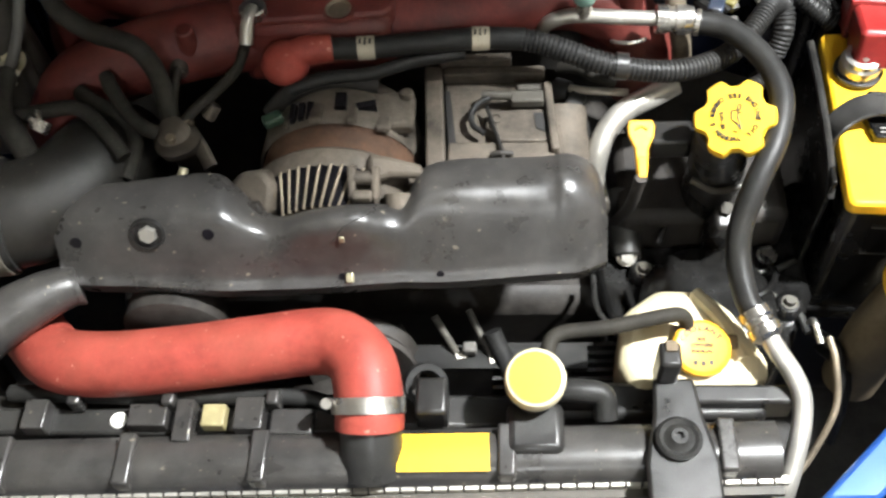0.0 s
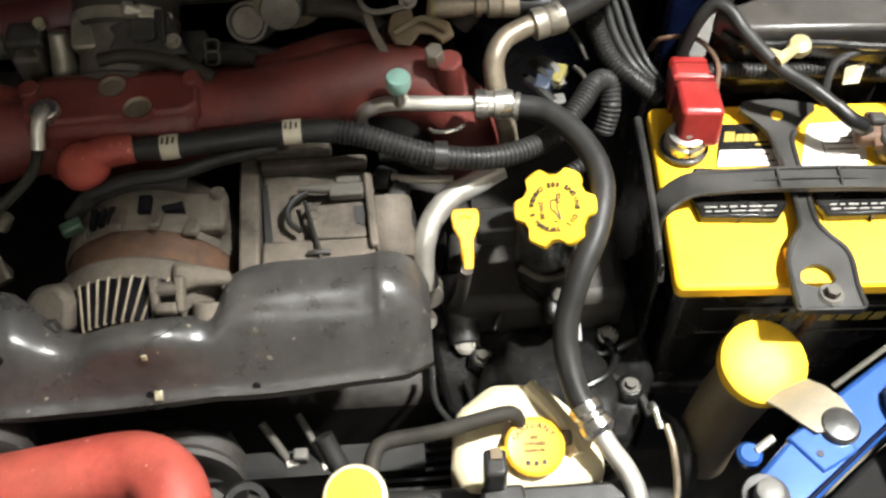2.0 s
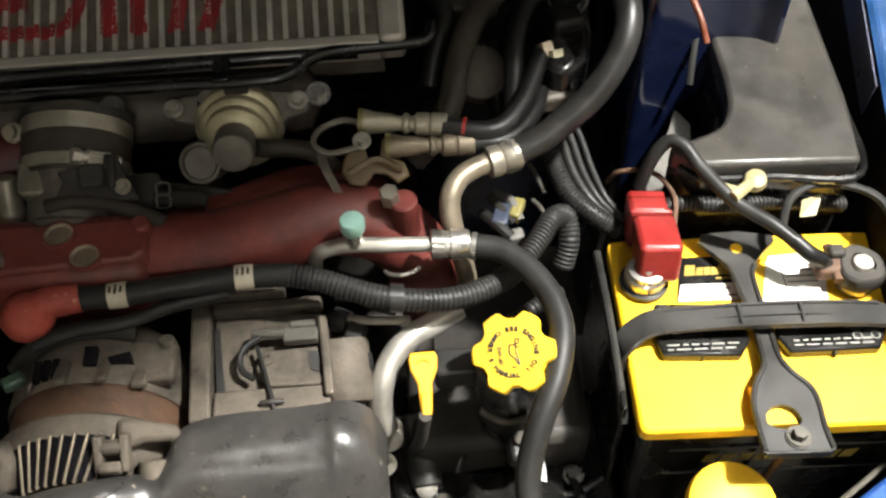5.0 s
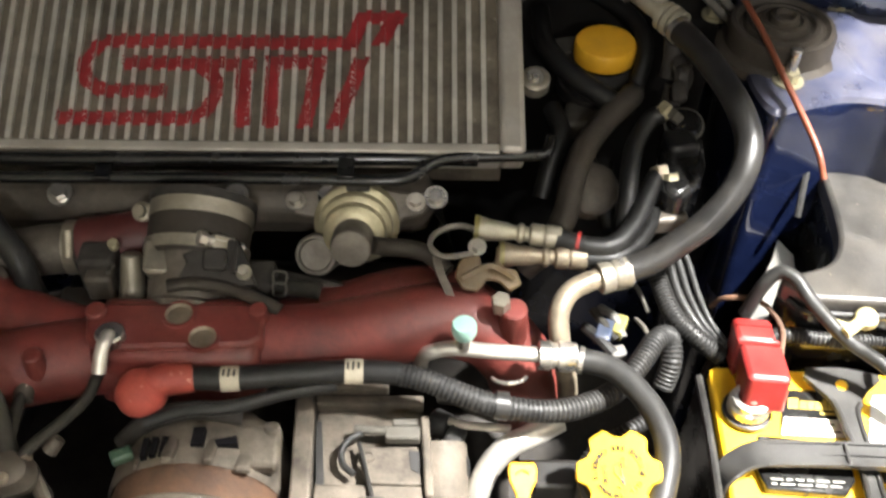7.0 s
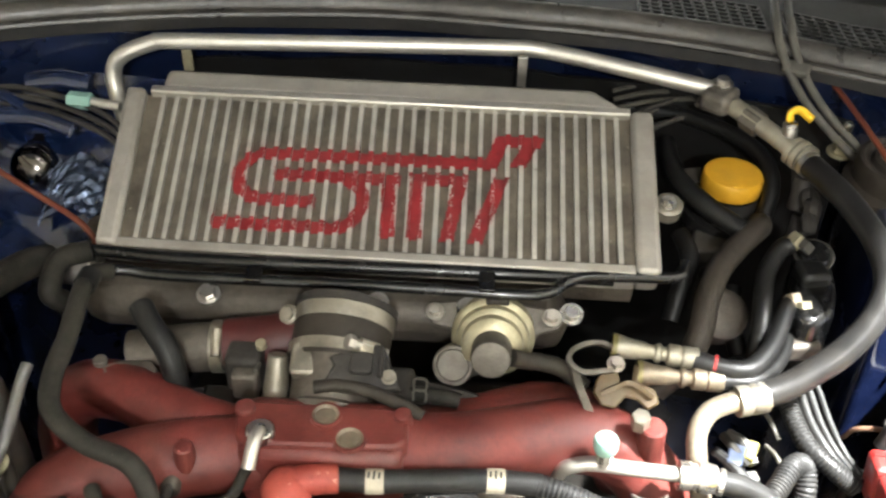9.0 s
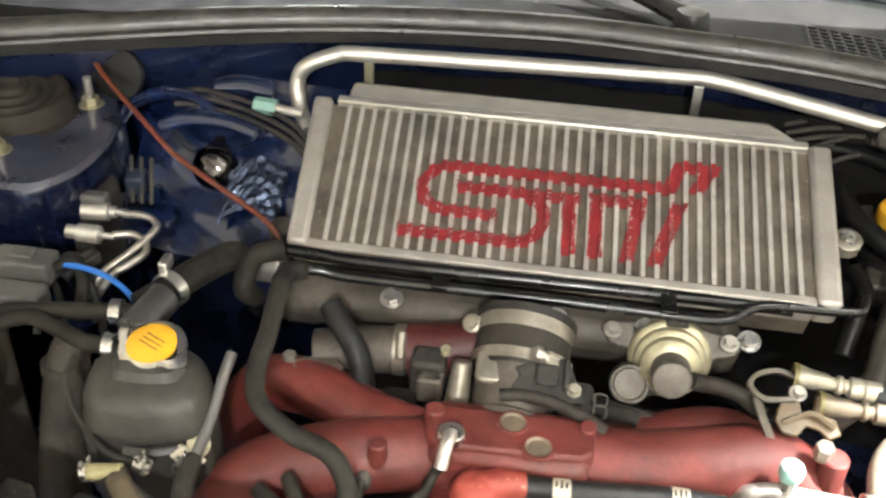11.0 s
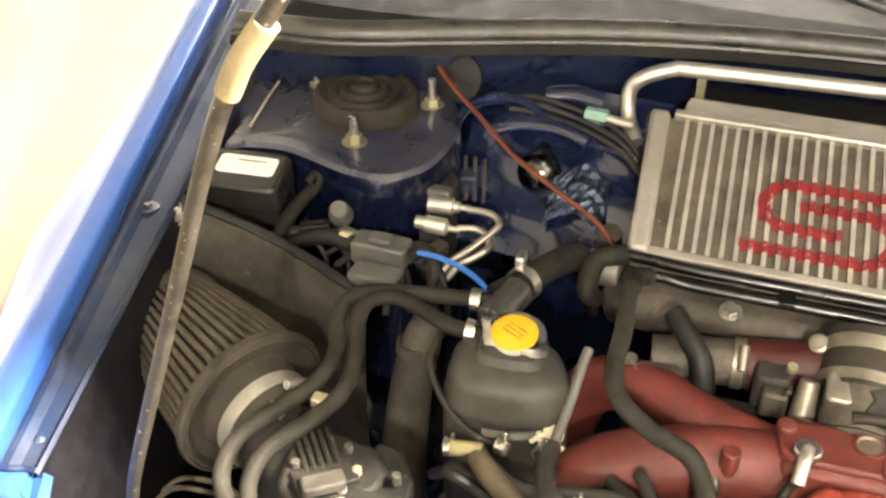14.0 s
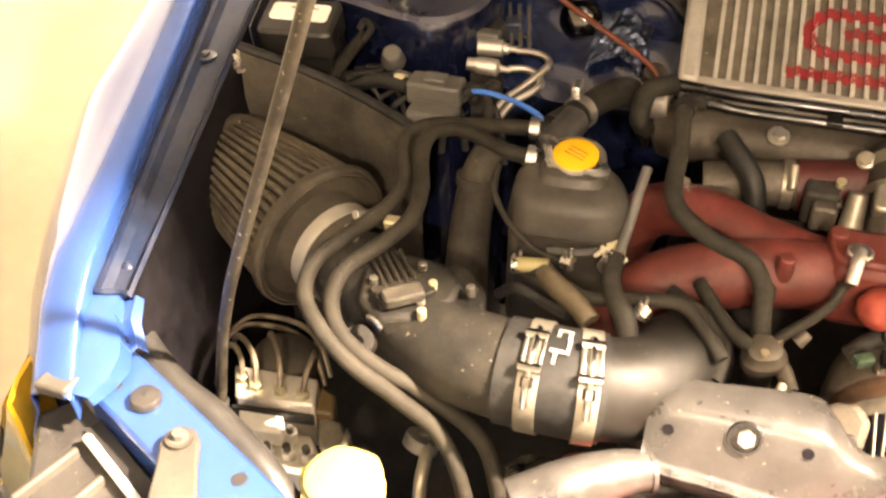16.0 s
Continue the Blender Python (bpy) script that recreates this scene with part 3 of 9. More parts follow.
part("seam_sealer", hose([(-0.742, 0.449, 0.8755), (-0.730, 0.4465, 0.8785), (-0.717, 0.452, 0.877), (-0.708, 0.452, 0.878)], 0.0026, 8, flat=0.5), CHANNEL, car, "dirty seam sealer bead")
for x, y in ((-0.7275, 0.483), (-0.738, 0.480)):
    part("sealer_blob", lathe([(0, 0.004), (0.003, 0.003), (0.006, 0)], Matrix.Translation((x, y, 0.8765)), 12), CHANNEL, car)
part("undertray", box((MID, 0.75, 0.34), (1.36, 0.9, 0.02)), SOOT, car)
part("bumper",
     strip([[(MID + 0.86 * math.sin(a), 0.33 - 0.30 * math.cos(a), z) for a in (radians(-90 + 9 * i) for i in range(21))] for z in (0.22, 0.4, 0.58, 0.66)], 0.003), BLUE, car)


def tower(sign):
    """A suspension tower: the domed top plate with its skirt."""
    outline = [(-0.80, 1.09), (-0.815, 0.98), (-0.765, 0.90), (-0.752, 0.842), (-0.728, 0.852), (-0.69, 0.858), (-0.655, 0.850), (-0.605, 0.835), (-0.558, 0.838), (-0.529, 0.876), (-0.524, 0.94), (-0.540, 1.0), (-0.567, 1.04), (-0.62, 1.085)]
    fine = spline([(x, y, 0) for x, y in outline + outline[:1]], 4)[:-1]
    c = Vector((-0.655, 0.965, 0))
    rows = []
    if sign > 0:
        c0 = Vector((-0.565, 0.968, 0))
        fine = [c0 + (p - c0) * 0.82 for p in fine]
    for k, z in ((0.03, 0.960), (0.35, 0.960), (0.52, 0.953), (0.80, 0.955), (0.955, 0.953), (0.985, 0.948), (1.0, 0.938), (1.012, 0.915), (1.03, 0.70), (1.03, 0.45)):
        ring_ = [c + (p - c) * k for p in fine]
        row = []
        for p in ring_ + ring_[:1]:
            x = p.x if sign < 0 else 2 * MID - p.x - 0.035
            row.append((0.405 - 0.36 * (0.405 - x) if sign > 0 and x < 0.405 else x, p.y, z))
        rows.append(row)
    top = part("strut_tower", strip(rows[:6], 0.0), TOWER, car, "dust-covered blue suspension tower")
    # Side takes a much darker paint: its shade is put into the colour.
    part("tower_side", strip(rows[5:], 0.0), DEEPBLUE, top, "glossy deep blue side, darkened for shade")
    return top


for side_sign in (-1, 1):
    tower(side_sign)
part("seam_sealer", hose([(-0.740, 0.885, 0.956), (-0.752, 0.95, 0.957), (-0.765, 1.03, 0.957), (-0.770, 1.07, 0.957)], 0.003, 8, flat=0.5), TAG, car, "tan seam sealer bead")


def strut_cap(c, sign, k=1.0):
    m = Matrix.Translation(c) @ Matrix.Diagonal((k, k, 1, 1))
    t = thing("strut_cap", (c[0], c[1], c[2] - 0.04), "round ribbed black rubber dust cap on the suspension tower", "cap", "suspension tower caps")
    part("cap", lathe([(0.066, -0.032), (0.066, -0.024), (0.058, -0.019), (0.0575, -0.004), (0.055, 0.001), (0.050, 0.002), (0.046, -0.002), (0.042, -0.0025), (0.039, 0.002), (0.034, 0.003), (0.031, -0.0005), (0.028, 0.000), (0.025, 0.005), (0.020, 0.006), (0.017, 0.0035), (0.015, 0.009), (0.011, 0.0105), (0.008, 0.007), (0, 0.007)], m, 48), BROWNRUB, t)
    for dx, dy in (((-0.070, 0.024), (0.068, 0.030), (0.019, -0.075)) if sign < 0 else ((-0.046, 0.050), (0.076, 0.066), (-0.003, -0.054))):
        b = Vector(c) + Vector((dx, dy, -0.024))
        nut = bolt(b, 0.009, 0.012, t, material=BRASS, name="nut")
        part("stud", rod(b, b + Vector((0, 0, 0.034)), 0.0045, n=12), STEEL, nut)


strut_cap((-0.640, 0.966, 0.976), -1)
strut_cap((0.413, 0.955, 0.977), 1, 0.83)


# firewall, cowl, seal and screen
SEAL_X = (-0.80, -0.68, -0.51, -0.40, -0.25, -0.06, 0.15, 0.32, 0.40, 0.55, 0.70)
SEAL_Y = (0.975, 0.985, 1.045, 1.085, 1.117, 1.130, 1.108, 1.067, 1.032, 0.985, 0.96)


def seal_line(x):
    """Where the seal runs above the firewall."""
    return float(np.interp(x, SEAL_X, SEAL_Y)), 1.02


xs = [-0.80 + 0.06 * i for i in range(25)]
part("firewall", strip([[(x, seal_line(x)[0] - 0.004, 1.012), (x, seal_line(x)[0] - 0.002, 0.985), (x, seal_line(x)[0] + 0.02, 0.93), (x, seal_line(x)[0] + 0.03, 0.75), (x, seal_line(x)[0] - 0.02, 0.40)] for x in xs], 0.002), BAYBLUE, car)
# Dark sheet added where the firewall lies in shade.
part("insulation", strip([[(x, seal_line(x)[0] - 0.012 + 0.004 * math.sin(40 * x), z) for z in (0.972, 0.95, 0.88, 0.75, 0.55)] for x in [-0.30 + 0.04 * i for i in range(18)]], 0.006), BLACKHOSE, car, "dark sheet added for the shade low on the firewall")
part("weatherstrip", hose([(x, seal_line(x)[0] + 0.012, 1.026) for x in xs[::2]], 0.014, 12, 4, flat=0.8), SEAL, car, "weathered grey rubber bay seal")
part("seal_flange", strip([[(x, seal_line(x)[0] - 0.014, 1.008), (x, seal_line(x)[0] - 0.009, 1.016), (x, seal_line(x)[0] + 0.004, 1.018)] for x in xs], 0.003), MATTE, car)
part("seal_lip", hose([(x, seal_line(x)[0] - 0.006, 1.020) for x in xs[::2]], 0.004, 8, 4), SEAL, car)
part("cowl", strip([[(x, seal_line(x)[0] + 0.020, 1.030), (x, seal_line(x)[0] + 0.04, 1.012), (x, seal_line(x)[0] + 0.12, 1.006), (x, seal_line(x)[0] + 0.22, 1.022)] for x in xs], 0.003), COWLPLAS, car, "dull black plastic cowl panel")
# Unseen sheet added to keep the windscreen dark from behind.
part("dashboard", strip([[(x, seal_line(x)[0] + 0.25 + 0.75 * k, 0.985 + 0.16 * k - 0.05 * k * k) for k in (0, 0.25, 0.5, 0.75, 1.0)] + [(x, seal_line(x)[0] + 1.02, 0.70)] for x in xs], 0.003), MATTE, car, "dark sheet added as an unseen dash behind the glass")
part("windscreen", strip([[(x, seal_line(x)[0] + 0.20 + 0.9 * k, 1.030 + 0.50 * k) for k in (0, 0.25, 0.5, 0.75, 1.0)] for x in xs], 0.004), GLASS, car)


def cowl_grille(x0, x1):
    """Moulded mesh set into the cowl."""
    bm = bmesh.new()
    n = int((x1 - x0) / 0.011)
    for i in range(n + 1):
        x = x0 + (x1 - x0) * i / n
        y = seal_line(x)[0]
        box((x, y + 0.095, 1.013), (0.003, 0.075, 0.005), bm=bm)
    for j in range(8):
        for i in range(12):
            xa, xb = x0 + (x1 - x0) * i / 12, x0 + (x1 - x0) * (i + 1) / 12
            ya, yb = seal_line(xa)[0] + 0.06 + 0.010 * j, seal_line(xb)[0] + 0.06 + 0.010 * j
            d = Vector((xb - xa, yb - ya, 0))
            m = Matrix.Translation(((xa + xb) / 2, (ya + yb) / 2, 1.014)) @ Matrix.Rotation(math.atan2(d.y, d.x), 4, "Z")
            box((0, 0, 0), (d.length, 0.003, 0.004), m, bm)
    return bm


for x0, x1 in ((0.18, 0.31), (0.33, 0.50)):
    part("cowl_grille", cowl_grille(x0, x1), MATTE, car, "moulded mesh air grille", smooth=False)


def wiper(a, b):
    a, b = Vector(a), Vector(b)
    t = thing("wiper_arm", tuple(b), "black wiper arm parked across the cowl", "wiper arm")
    d = (b - a).normalized()
    part("arm", hose([a, a.lerp(b, 0.5) + Vector((0, 0, 0.012)), b], 0.011, 8, 6, ends=(0.006, 0.013), flat=0.6), PLASTIC, t)
    part("pivot", lathe([(0.02, -0.03), (0.02, 0.004), (0.017, 0.010), (0.008, 0.012), (0, 0.012)], Matrix.Translation(b), 24), PLASTIC, t)
    part("blade", box((0, 0, 0), (0.52, 0.008, 0.014), Matrix.Translation(a - d * 0.1 + Vector((0, 0.02, -0.006))) @ Matrix.Rotation(math.atan2(d.y, d.x), 4, "Z")), RUBBER, t)


wiper((-0.16, 1.300, 1.040), (0.05, 1.205, 1.022))

# radiator support: slanting blue rails at both front corners
LRAIL = [(-0.730, 0.425), (-0.708, 0.440), (-0.697, 0.433), (-0.529, 0.345), (-0.470, 0.314), (-0.500, 0.272), (-0.591, 0.319), (-0.717, 0.383)]
lrail = part("front_rail", plate(LRAIL, Matrix.Translation((0, 0, 0.830)), 0.045), BLUE, car, "bright blue painted front rail", bevel=0.004)
for x, y in ((-0.696, 0.394), (-0.556, 0.340)):
    part("hole", lathe([(0, 0.0008), (0.006, 0.0008), (0.0065, 0)], Matrix.Translation((x, y, 0.830)), 20), INKSHADE, lrail)
RRAIL = [(0.299, 0.326), (0.366, 0.390), (0.408, 0.428), (0.470, 0.467), (0.600, 0.540), (0.628, 0.507), (0.514, 0.448), (0.445, 0.400), (0.394, 0.362), (0.340, 0.322), (0.312, 0.300), (0.272, 0.300)]
rrail = part("front_rail", plate(RRAIL, Matrix.Translation((0, 0, 0.776)), 0.05), BLUE, car, "bright blue painted front rail", bevel=0.004)
part("radiator_panel", box((-0.1, 0.300, 0.700), (0.95, 0.030, 0.06)), PLASTIC, car, bevel=0.004)


def plug(c, r, name="plastic_plug", label="round black plastic push plug in the blue rail"):
    t = thing(name, c, label, "plug", "push plugs")
    part("head", lathe([(0, -0.004), (r, -0.002), (r, 0.002), (r * 0.85, 0.0048), (r * 0.4, 0.0062), (0, 0.0065)], Matrix.Translation(c), 28), BOXPLAS, t)
    part("socket", lathe([(0, 0.0004), (r * 0.16, 0.0004), (r * 0.18, -0.001)], Matrix.Translation((c[0], c[1], c[2] + 0.0064)), 12), INKSHADE, t)


plug((0.427, 0.417, 0.779), 0.0145)
plug((-0.662, 0.386, 0.833), 0.013)
plug((0.535, 0.482, 0.779), 0.016)
stop = thing("rubber_stop", (0.364, 0.370, 0.776), "grey rubber stop in a painted dark recess on the blue rail", "stop")
# Flat disc paints the shaded recess round the post.
part("ring", lathe([(0, 0.0010), (0.0150, 0.0010), (0.0165, 0.0016), (0.0172, 0.0)], Matrix.Translation((0.364, 0.370, 0.7765)), 32), INKSHADE, stop, "flat black disc painted as the recess shade")
part("post", lathe([(0.0090, 0), (0.0098, 0.010), (0.0092, 0.0125), (0.007, 0.0135), (0, 0.0135)], Matrix.Translation((0.364, 0.370, 0.777)), 28), GREYPLAS, stop, "grey rubber post")
part("step", plate([(0.388, 0.412), (0.408, 0.384), (0.436, 0.398), (0.424, 0.430)], Matrix.Translation((0, 0, 0.7785)), 0.006), BLUE, rrail, "raised square of the rail", bevel=0.002)
part("hole", lathe([(0, 0.0006), (0.0026, 0.0006), (0.003, -0.001)], Matrix.Translation((0.4085, 0.398, 0.7787)), 14), INKSHADE, rrail)
# Dark blue rod paints the shade in the rail's pressed fold.
part("crease", rod((0.352, 0.337, 0.7755), (0.512, 0.453, 0.7755), 0.0020, n=8), DEEPBLUE, rrail, "pressed crease with its shade painted in")


def rail_bracket(c, ang, finish):
    t = thing("bonnet_stop_bracket", c, "black steel bracket bolted on the blue rail", "bracket", "rail brackets")
    m = Matrix.Translation(c) @ Matrix.Rotation(radians(ang), 4, "Z")
    out = [(-0.020, -0.055), (0.016, -0.055), (0.014, -0.02), (0.015, 0.0), (0.011, 0.010), (0, 0.015), (-0.011, 0.010), (-0.015, 0), (-0.016, -0.02)]
    part("plate", plate(out, m @ Matrix.Translation((0, 0, 0.008)), 0.010), finish, t, bevel=0.002)
    part("washer", ring(m @ Vector((0, 0, 0.010)), (0, 0, 1), 0.006, 0.0105, 0.003), DULLSTEEL, t)
    bolt(m @ Vector((0, 0, 0.010)), 0.005, 0.007, t, material=GREYPLAS)


rail_bracket((-0.611, 0.353, 0.832), 25, DULLSTEEL)
rail_bracket((0.478, 0.434, 0.778), 12, COVERPLAS)


def headlight(sign):
    """The lamp housing in front of the slanting rail."""
    t = thing("headlight", (MID + sign * 0.56, 0.28, 0.70), "headlamp with clear lens and amber corner, beside the blue rail", "headlight", "headlights")
    f = lambda x: MID + sign * (x - MID) * -1 if sign > 0 else x
    body = [(-0.735, 0.40), (-0.69, 0.372), (-0.60, 0.312), (-0.50, 0.255), (-0.52, 0.21), (-0.62, 0.225), (-0.72, 0.29), (-0.765, 0.37)]
    part("housing", plate([(f(x), y) for x, y in body], Matrix.Translation((0, 0, 0.800)), 0.10), DUSTY, t, bevel=0.006)
    part("seal_strip", rod((f(-0.700), 0.352, 0.812), (f(-0.600), 0.294, 0.808), 0.004), WHITE, t, "pale seal strip")
    part("trough", box((0, 0, 0), (0.13, 0.014, 0.004), Matrix.Translation((f(-0.652), 0.337, 0.802)) @ Matrix.Rotation(radians(-30 if sign < 0 else 30), 4, "Z")), INKSHADE, t)
    for k in range(5):
        part("rib", box((0, 0, 0), (0.006, 0.060, 0.012), Matrix.Translation((f(-0.715 + 0.035 * k), 0.315 - 0.018 * k, 0.803)) @ Matrix.Rotation(radians(-20 if sign < 0 else 20), 4, "Z")), DULLSTEEL, t, bevel=0.002)
    part("lens", strip([[(f(-0.50), 0.205, z), (f(-0.62), 0.215, z), (f(-0.73), 0.275, z), (f(-0.785), 0.36, z), (f(-0.80), 0.42, z)] for z in (0.815, 0.76, 0.70)], 0.004), GLASS, t)
    part("marker", strip([[(f(-0.778), 0.358, z), (f(-0.790), 0.385, z), (f(-0.795), 0.415, z)] for z in (0.818, 0.78, 0.73)], 0.004), ORANGE, t, "amber corner marker")
    part("bracket", plate([(f(-0.745), 0.36), (f(-0.715), 0.36), (f(-0.700), 0.43), (f(-0.735), 0.43)], Matrix.Translation((0, 0, 0.852)), 0.012), DULLSTEEL, t, bevel=0.003)
    bolt((f(-0.722), 0.405, 0.852), 0.006, 0.008, t)


HINGE, LIP = Vector((MID, 1.19, 1.075)), Vector((MID, 0.486, 1.80))
hood_rows = []
for k in range(7):
    c = HINGE.lerp(LIP, k / 6)
    hood_rows.append([(c.x + min(0.73, 0.622 + 0.38 * (1 - k / 6)) * u, c.y, c.z) for u in (-1, -0.7, -0.35, 0, 0.35, 0.7, 1)])
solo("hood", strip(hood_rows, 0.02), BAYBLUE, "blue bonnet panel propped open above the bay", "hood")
headlight(-1)
headlight(1)
part("rail_trim", plate([(0.625, 0.500), (0.514, 0.444), (0.445, 0.396), (0.394, 0.358), (0.340, 0.316), (0.345, 0.285), (0.46, 0.285), (0.56, 0.36), (0.64, 0.44)], Matrix.Translation((0, 0, 0.752)), 0.03), COWLPLAS, car, "black plastic trim below the rail", bevel=0.004)
part("rail_edge", rod((0.442, 0.460, 0.752), (0.520, 0.507, 0.752), 0.0022, n=8), DULLSTEEL, car, "thin grey folded edge")
clip_ = thing("cable_clip", (0.366, 0.409, 0.755), "small blue push clip below the rail", "clip", "blue clips")
part("head", lathe([(0, 0.004), (0.007, 0.004), (0.0095, 0.001), (0.0095, -0.004), (0, -0.005)], Matrix.Translation((0.366, 0.409, 0.757)), 18), BLUE, clip_)
part("stem", rod((0.370, 0.410, 0.760), (0.384, 0.418, 0.764), 0.0030, n=8), PIPE, clip_)
for sx in (-1, 1):
    part("tyre", lathe([(0.20, -0.1), (0.29, -0.105), (0.315, -0.08), (0.32, 0), (0.315, 0.08), (0.29, 0.105), (0.20, 0.1), (0.20, -0.1)], along((MID + sx * 0.76, 0.95, 0.32), (MID + sx * 2, 0.95, 0.32)), 36), TYRE, car)

# ---- engine ----
engine = thing("engine", (0.0, 0.75, 0.35), "dark oily engine block deep in the bay", "engine")
part("block", box((-0.06, 0.76, 0.50), (0.50, 0.46, 0.28)), SOOT, engine, bevel=0.02)
part("gearbox_bell", lathe([(0.19, 0), (0.17, 0.1), (0, 0.1)], along((-0.06, 0.98, 0.62), (-0.06, 1.08, 0.62)), 30), SOOT, engine)
cc = plate([(0.135, 0.600), (0.150, 0.500), (0.200, 0.462), (0.300, 0.462), (0.330, 0.520), (0.325, 0.640), (0.250, 0.680), (0.160, 0.660)], Matrix.Translation((0, 0, 0.672)), 0.20)
part("cam_cover", cc, CASEPLAS, engine, "black plastic cam belt cover", bevel=0.006)
part("cam_rib", hose([(0.255, 0.520, 0.674), (0.262, 0.56, 0.680), (0.255, 0.60, 0.690), (0.240, 0.64, 0.700)], 0.012, 8, 4, flat=0.6), ENGPLAS, engine)
part("cover_boss", rod((0.166, 0.612, 0.705), (0.170, 0.556, 0.680), 0.017, 0.013), ENGPLAS, engine)
for pts in ([(0.176, 0.610, 0.700), (0.181, 0.585, 0.690), (0.181, 0.556, 0.674)], [(0.200, 0.600, 0.676), (0.235, 0.606, 0.678), (0.268, 0.596, 0.678), (0.295, 0.572, 0.676)], [(0.215, 0.572, 0.675), (0.246, 0.578, 0.676), (0.272, 0.566, 0.676)], [(0.140, 0.540, 0.673), (0.142, 0.505, 0.673), (0.160, 0.478, 0.672)]):
    part("cover_rib", hose(pts, 0.0028, 8), COVERPLAS, engine)
for x, y in ((0.221, 0.595), (0.251, 0.600)):
    part("cover_clip", box((x, y, 0.682), (0.010, 0.014, 0.012)), STEEL, engine, "bright spring clip", bevel=0.002)
bolt((0.170, 0.555, 0.681), 0.006, 0.008, engine, up=(0, -0.6, 0.8))
bolt((0.294, 0.556, 0.678), 0.006, 0.008, engine)
part("cam_bulge", lathe([(0.058, 0), (0.058, 0.016), (0.050, 0.022), (0.02, 0.023), (0, 0.023)], Matrix.Translation((0.235, 0.502, 0.670)), 40), CASEPLAS, engine)
part("rocker_cover", box((0.235, 0.62, 0.69), (0.15, 0.10, 0.06)), SOOT, engine, bevel=0.01)
part("filler_neck", rod((0.244, 0.600, 0.69), (0.233, 0.576, 0.832), 0.026, 0.022), COVERPLAS, engine)
part("neck_pillar", box((0, 0, 0), (0.022, 0.020, 0.075), Matrix.Translation((0.247, 0.560, 0.715)) @ Matrix.Rotation(radians(18), 4, "X")), COVERPLAS, engine, bevel=0.004)
part("neck_bolt", rod((0.246, 0.556, 0.752), (0.245, 0.553, 0.758), 0.006, n=6), DULLSTEEL, engine)
for pts in ([(0.262, 0.545, 0.676), (0.290, 0.540, 0.676), (0.318, 0.552, 0.676)], [(0.205, 0.545, 0.675), (0.200, 0.520, 0.675), (0.180, 0.488, 0.674)], [(0.290, 0.520, 0.676), (0.312, 0.500, 0.676), (0.318, 0.480, 0.675)]):
    part("cover_rib", hose(pts, 0.0035, 8), COVERPLAS, engine)
for pts, r in (([(0.262, 0.500, 0.694), (0.285, 0.512, 0.692), (0.296, 0.532, 0.686), (0.290, 0.556, 0.680)], 0.0034), ([(0.196, 0.470, 0.680), (0.176, 0.492, 0.682), (0.168, 0.520, 0.680)], 0.0034), ([(0.196, 0.556, 0.700), (0.205, 0.575, 0.704), (0.225, 0.584, 0.706)], 0.0030)):
    part("cover_edge", hose(pts, r, 8), CASEPLAS, engine, "raised glossy edge")
for x, y, z in ((0.305, 0.505, 0.676), (0.272, 0.478, 0.676), (0.184, 0.540, 0.676)):
    part("cover_lobe", lathe([(0.013, -0.004), (0.012, 0.004), (0.009, 0.007), (0, 0.008)], Matrix.Translation((x, y, z)), 20), CASEPLAS, engine)
    bolt((x, y, z + 0.007), 0.0048, 0.006, engine, material=DULLSTEEL)
part("crank_pulley", ring((-0.07, 0.44, 0.60), (0, 1, 0), 0.05, 0.075, 0.03), SOOT, engine)
part("idler", lathe([(0.04, 0), (0.042, 0.02), (0.036, 0.024), (0.012, 0.024), (0.012, 0.034), (0, 0.034)], along((-0.205, 0.470, 0.745), (-0.205, 0.420, 0.745)), 28), SOOT, engine)
part("oil_line", hose([(0.05, 0.47, 0.70), (0.07, 0.43, 0.66), (0.06, 0.40, 0.60)], 0.008), RUBBER, engine)
part("drive_belt", box((-0.02, 0.455, 0.68), (0.30, 0.022, 0.006)), RUBBER, engine)

# belt cover
belt = thing("belt_cover", (-0.07, 0.50, 0.78), "moulded dusty black plastic belt cover with scuffs", "belt cover")
ST = [(-0.279, .503, .830, .484, .832, .466, .812), (-0.266, .516, .846, .490, .847, .461, .804), (-0.215, .522, .848, .492, .848, .461, .800),
      (-0.162, .528, .848, .492, .848, .460, .795), (-0.145, .522, .842, .490, .844, .461, .793), (-0.128, .512, .826, .490, .831, .463, .790), (-0.110, .506, .820, .490, .826, .464, .789),
      (-0.075, .508, .824, .492, .829, .466, .788), (-0.045, .511, .826, .494, .830, .468, .788), (-0.018, .516, .823, .496, .826, .470, .788), (-0.008, .530, .829, .504, .832, .4705, .787),
      (0.002, .543, .832, .512, .839, .471, .786), (0.030, .550, .832, .516, .840, .472, .786), (0.092, .555, .827, .523, .834, .477, .786), (0.107, .556, .829, .524, .837, .478, .786), (0.121, .556, .825, .524, .832, .480, .785),
      (0.134, .553, .814, .523, .820, .487, .783), (0.142, .546, .792, .522, .796, .494, .778)]


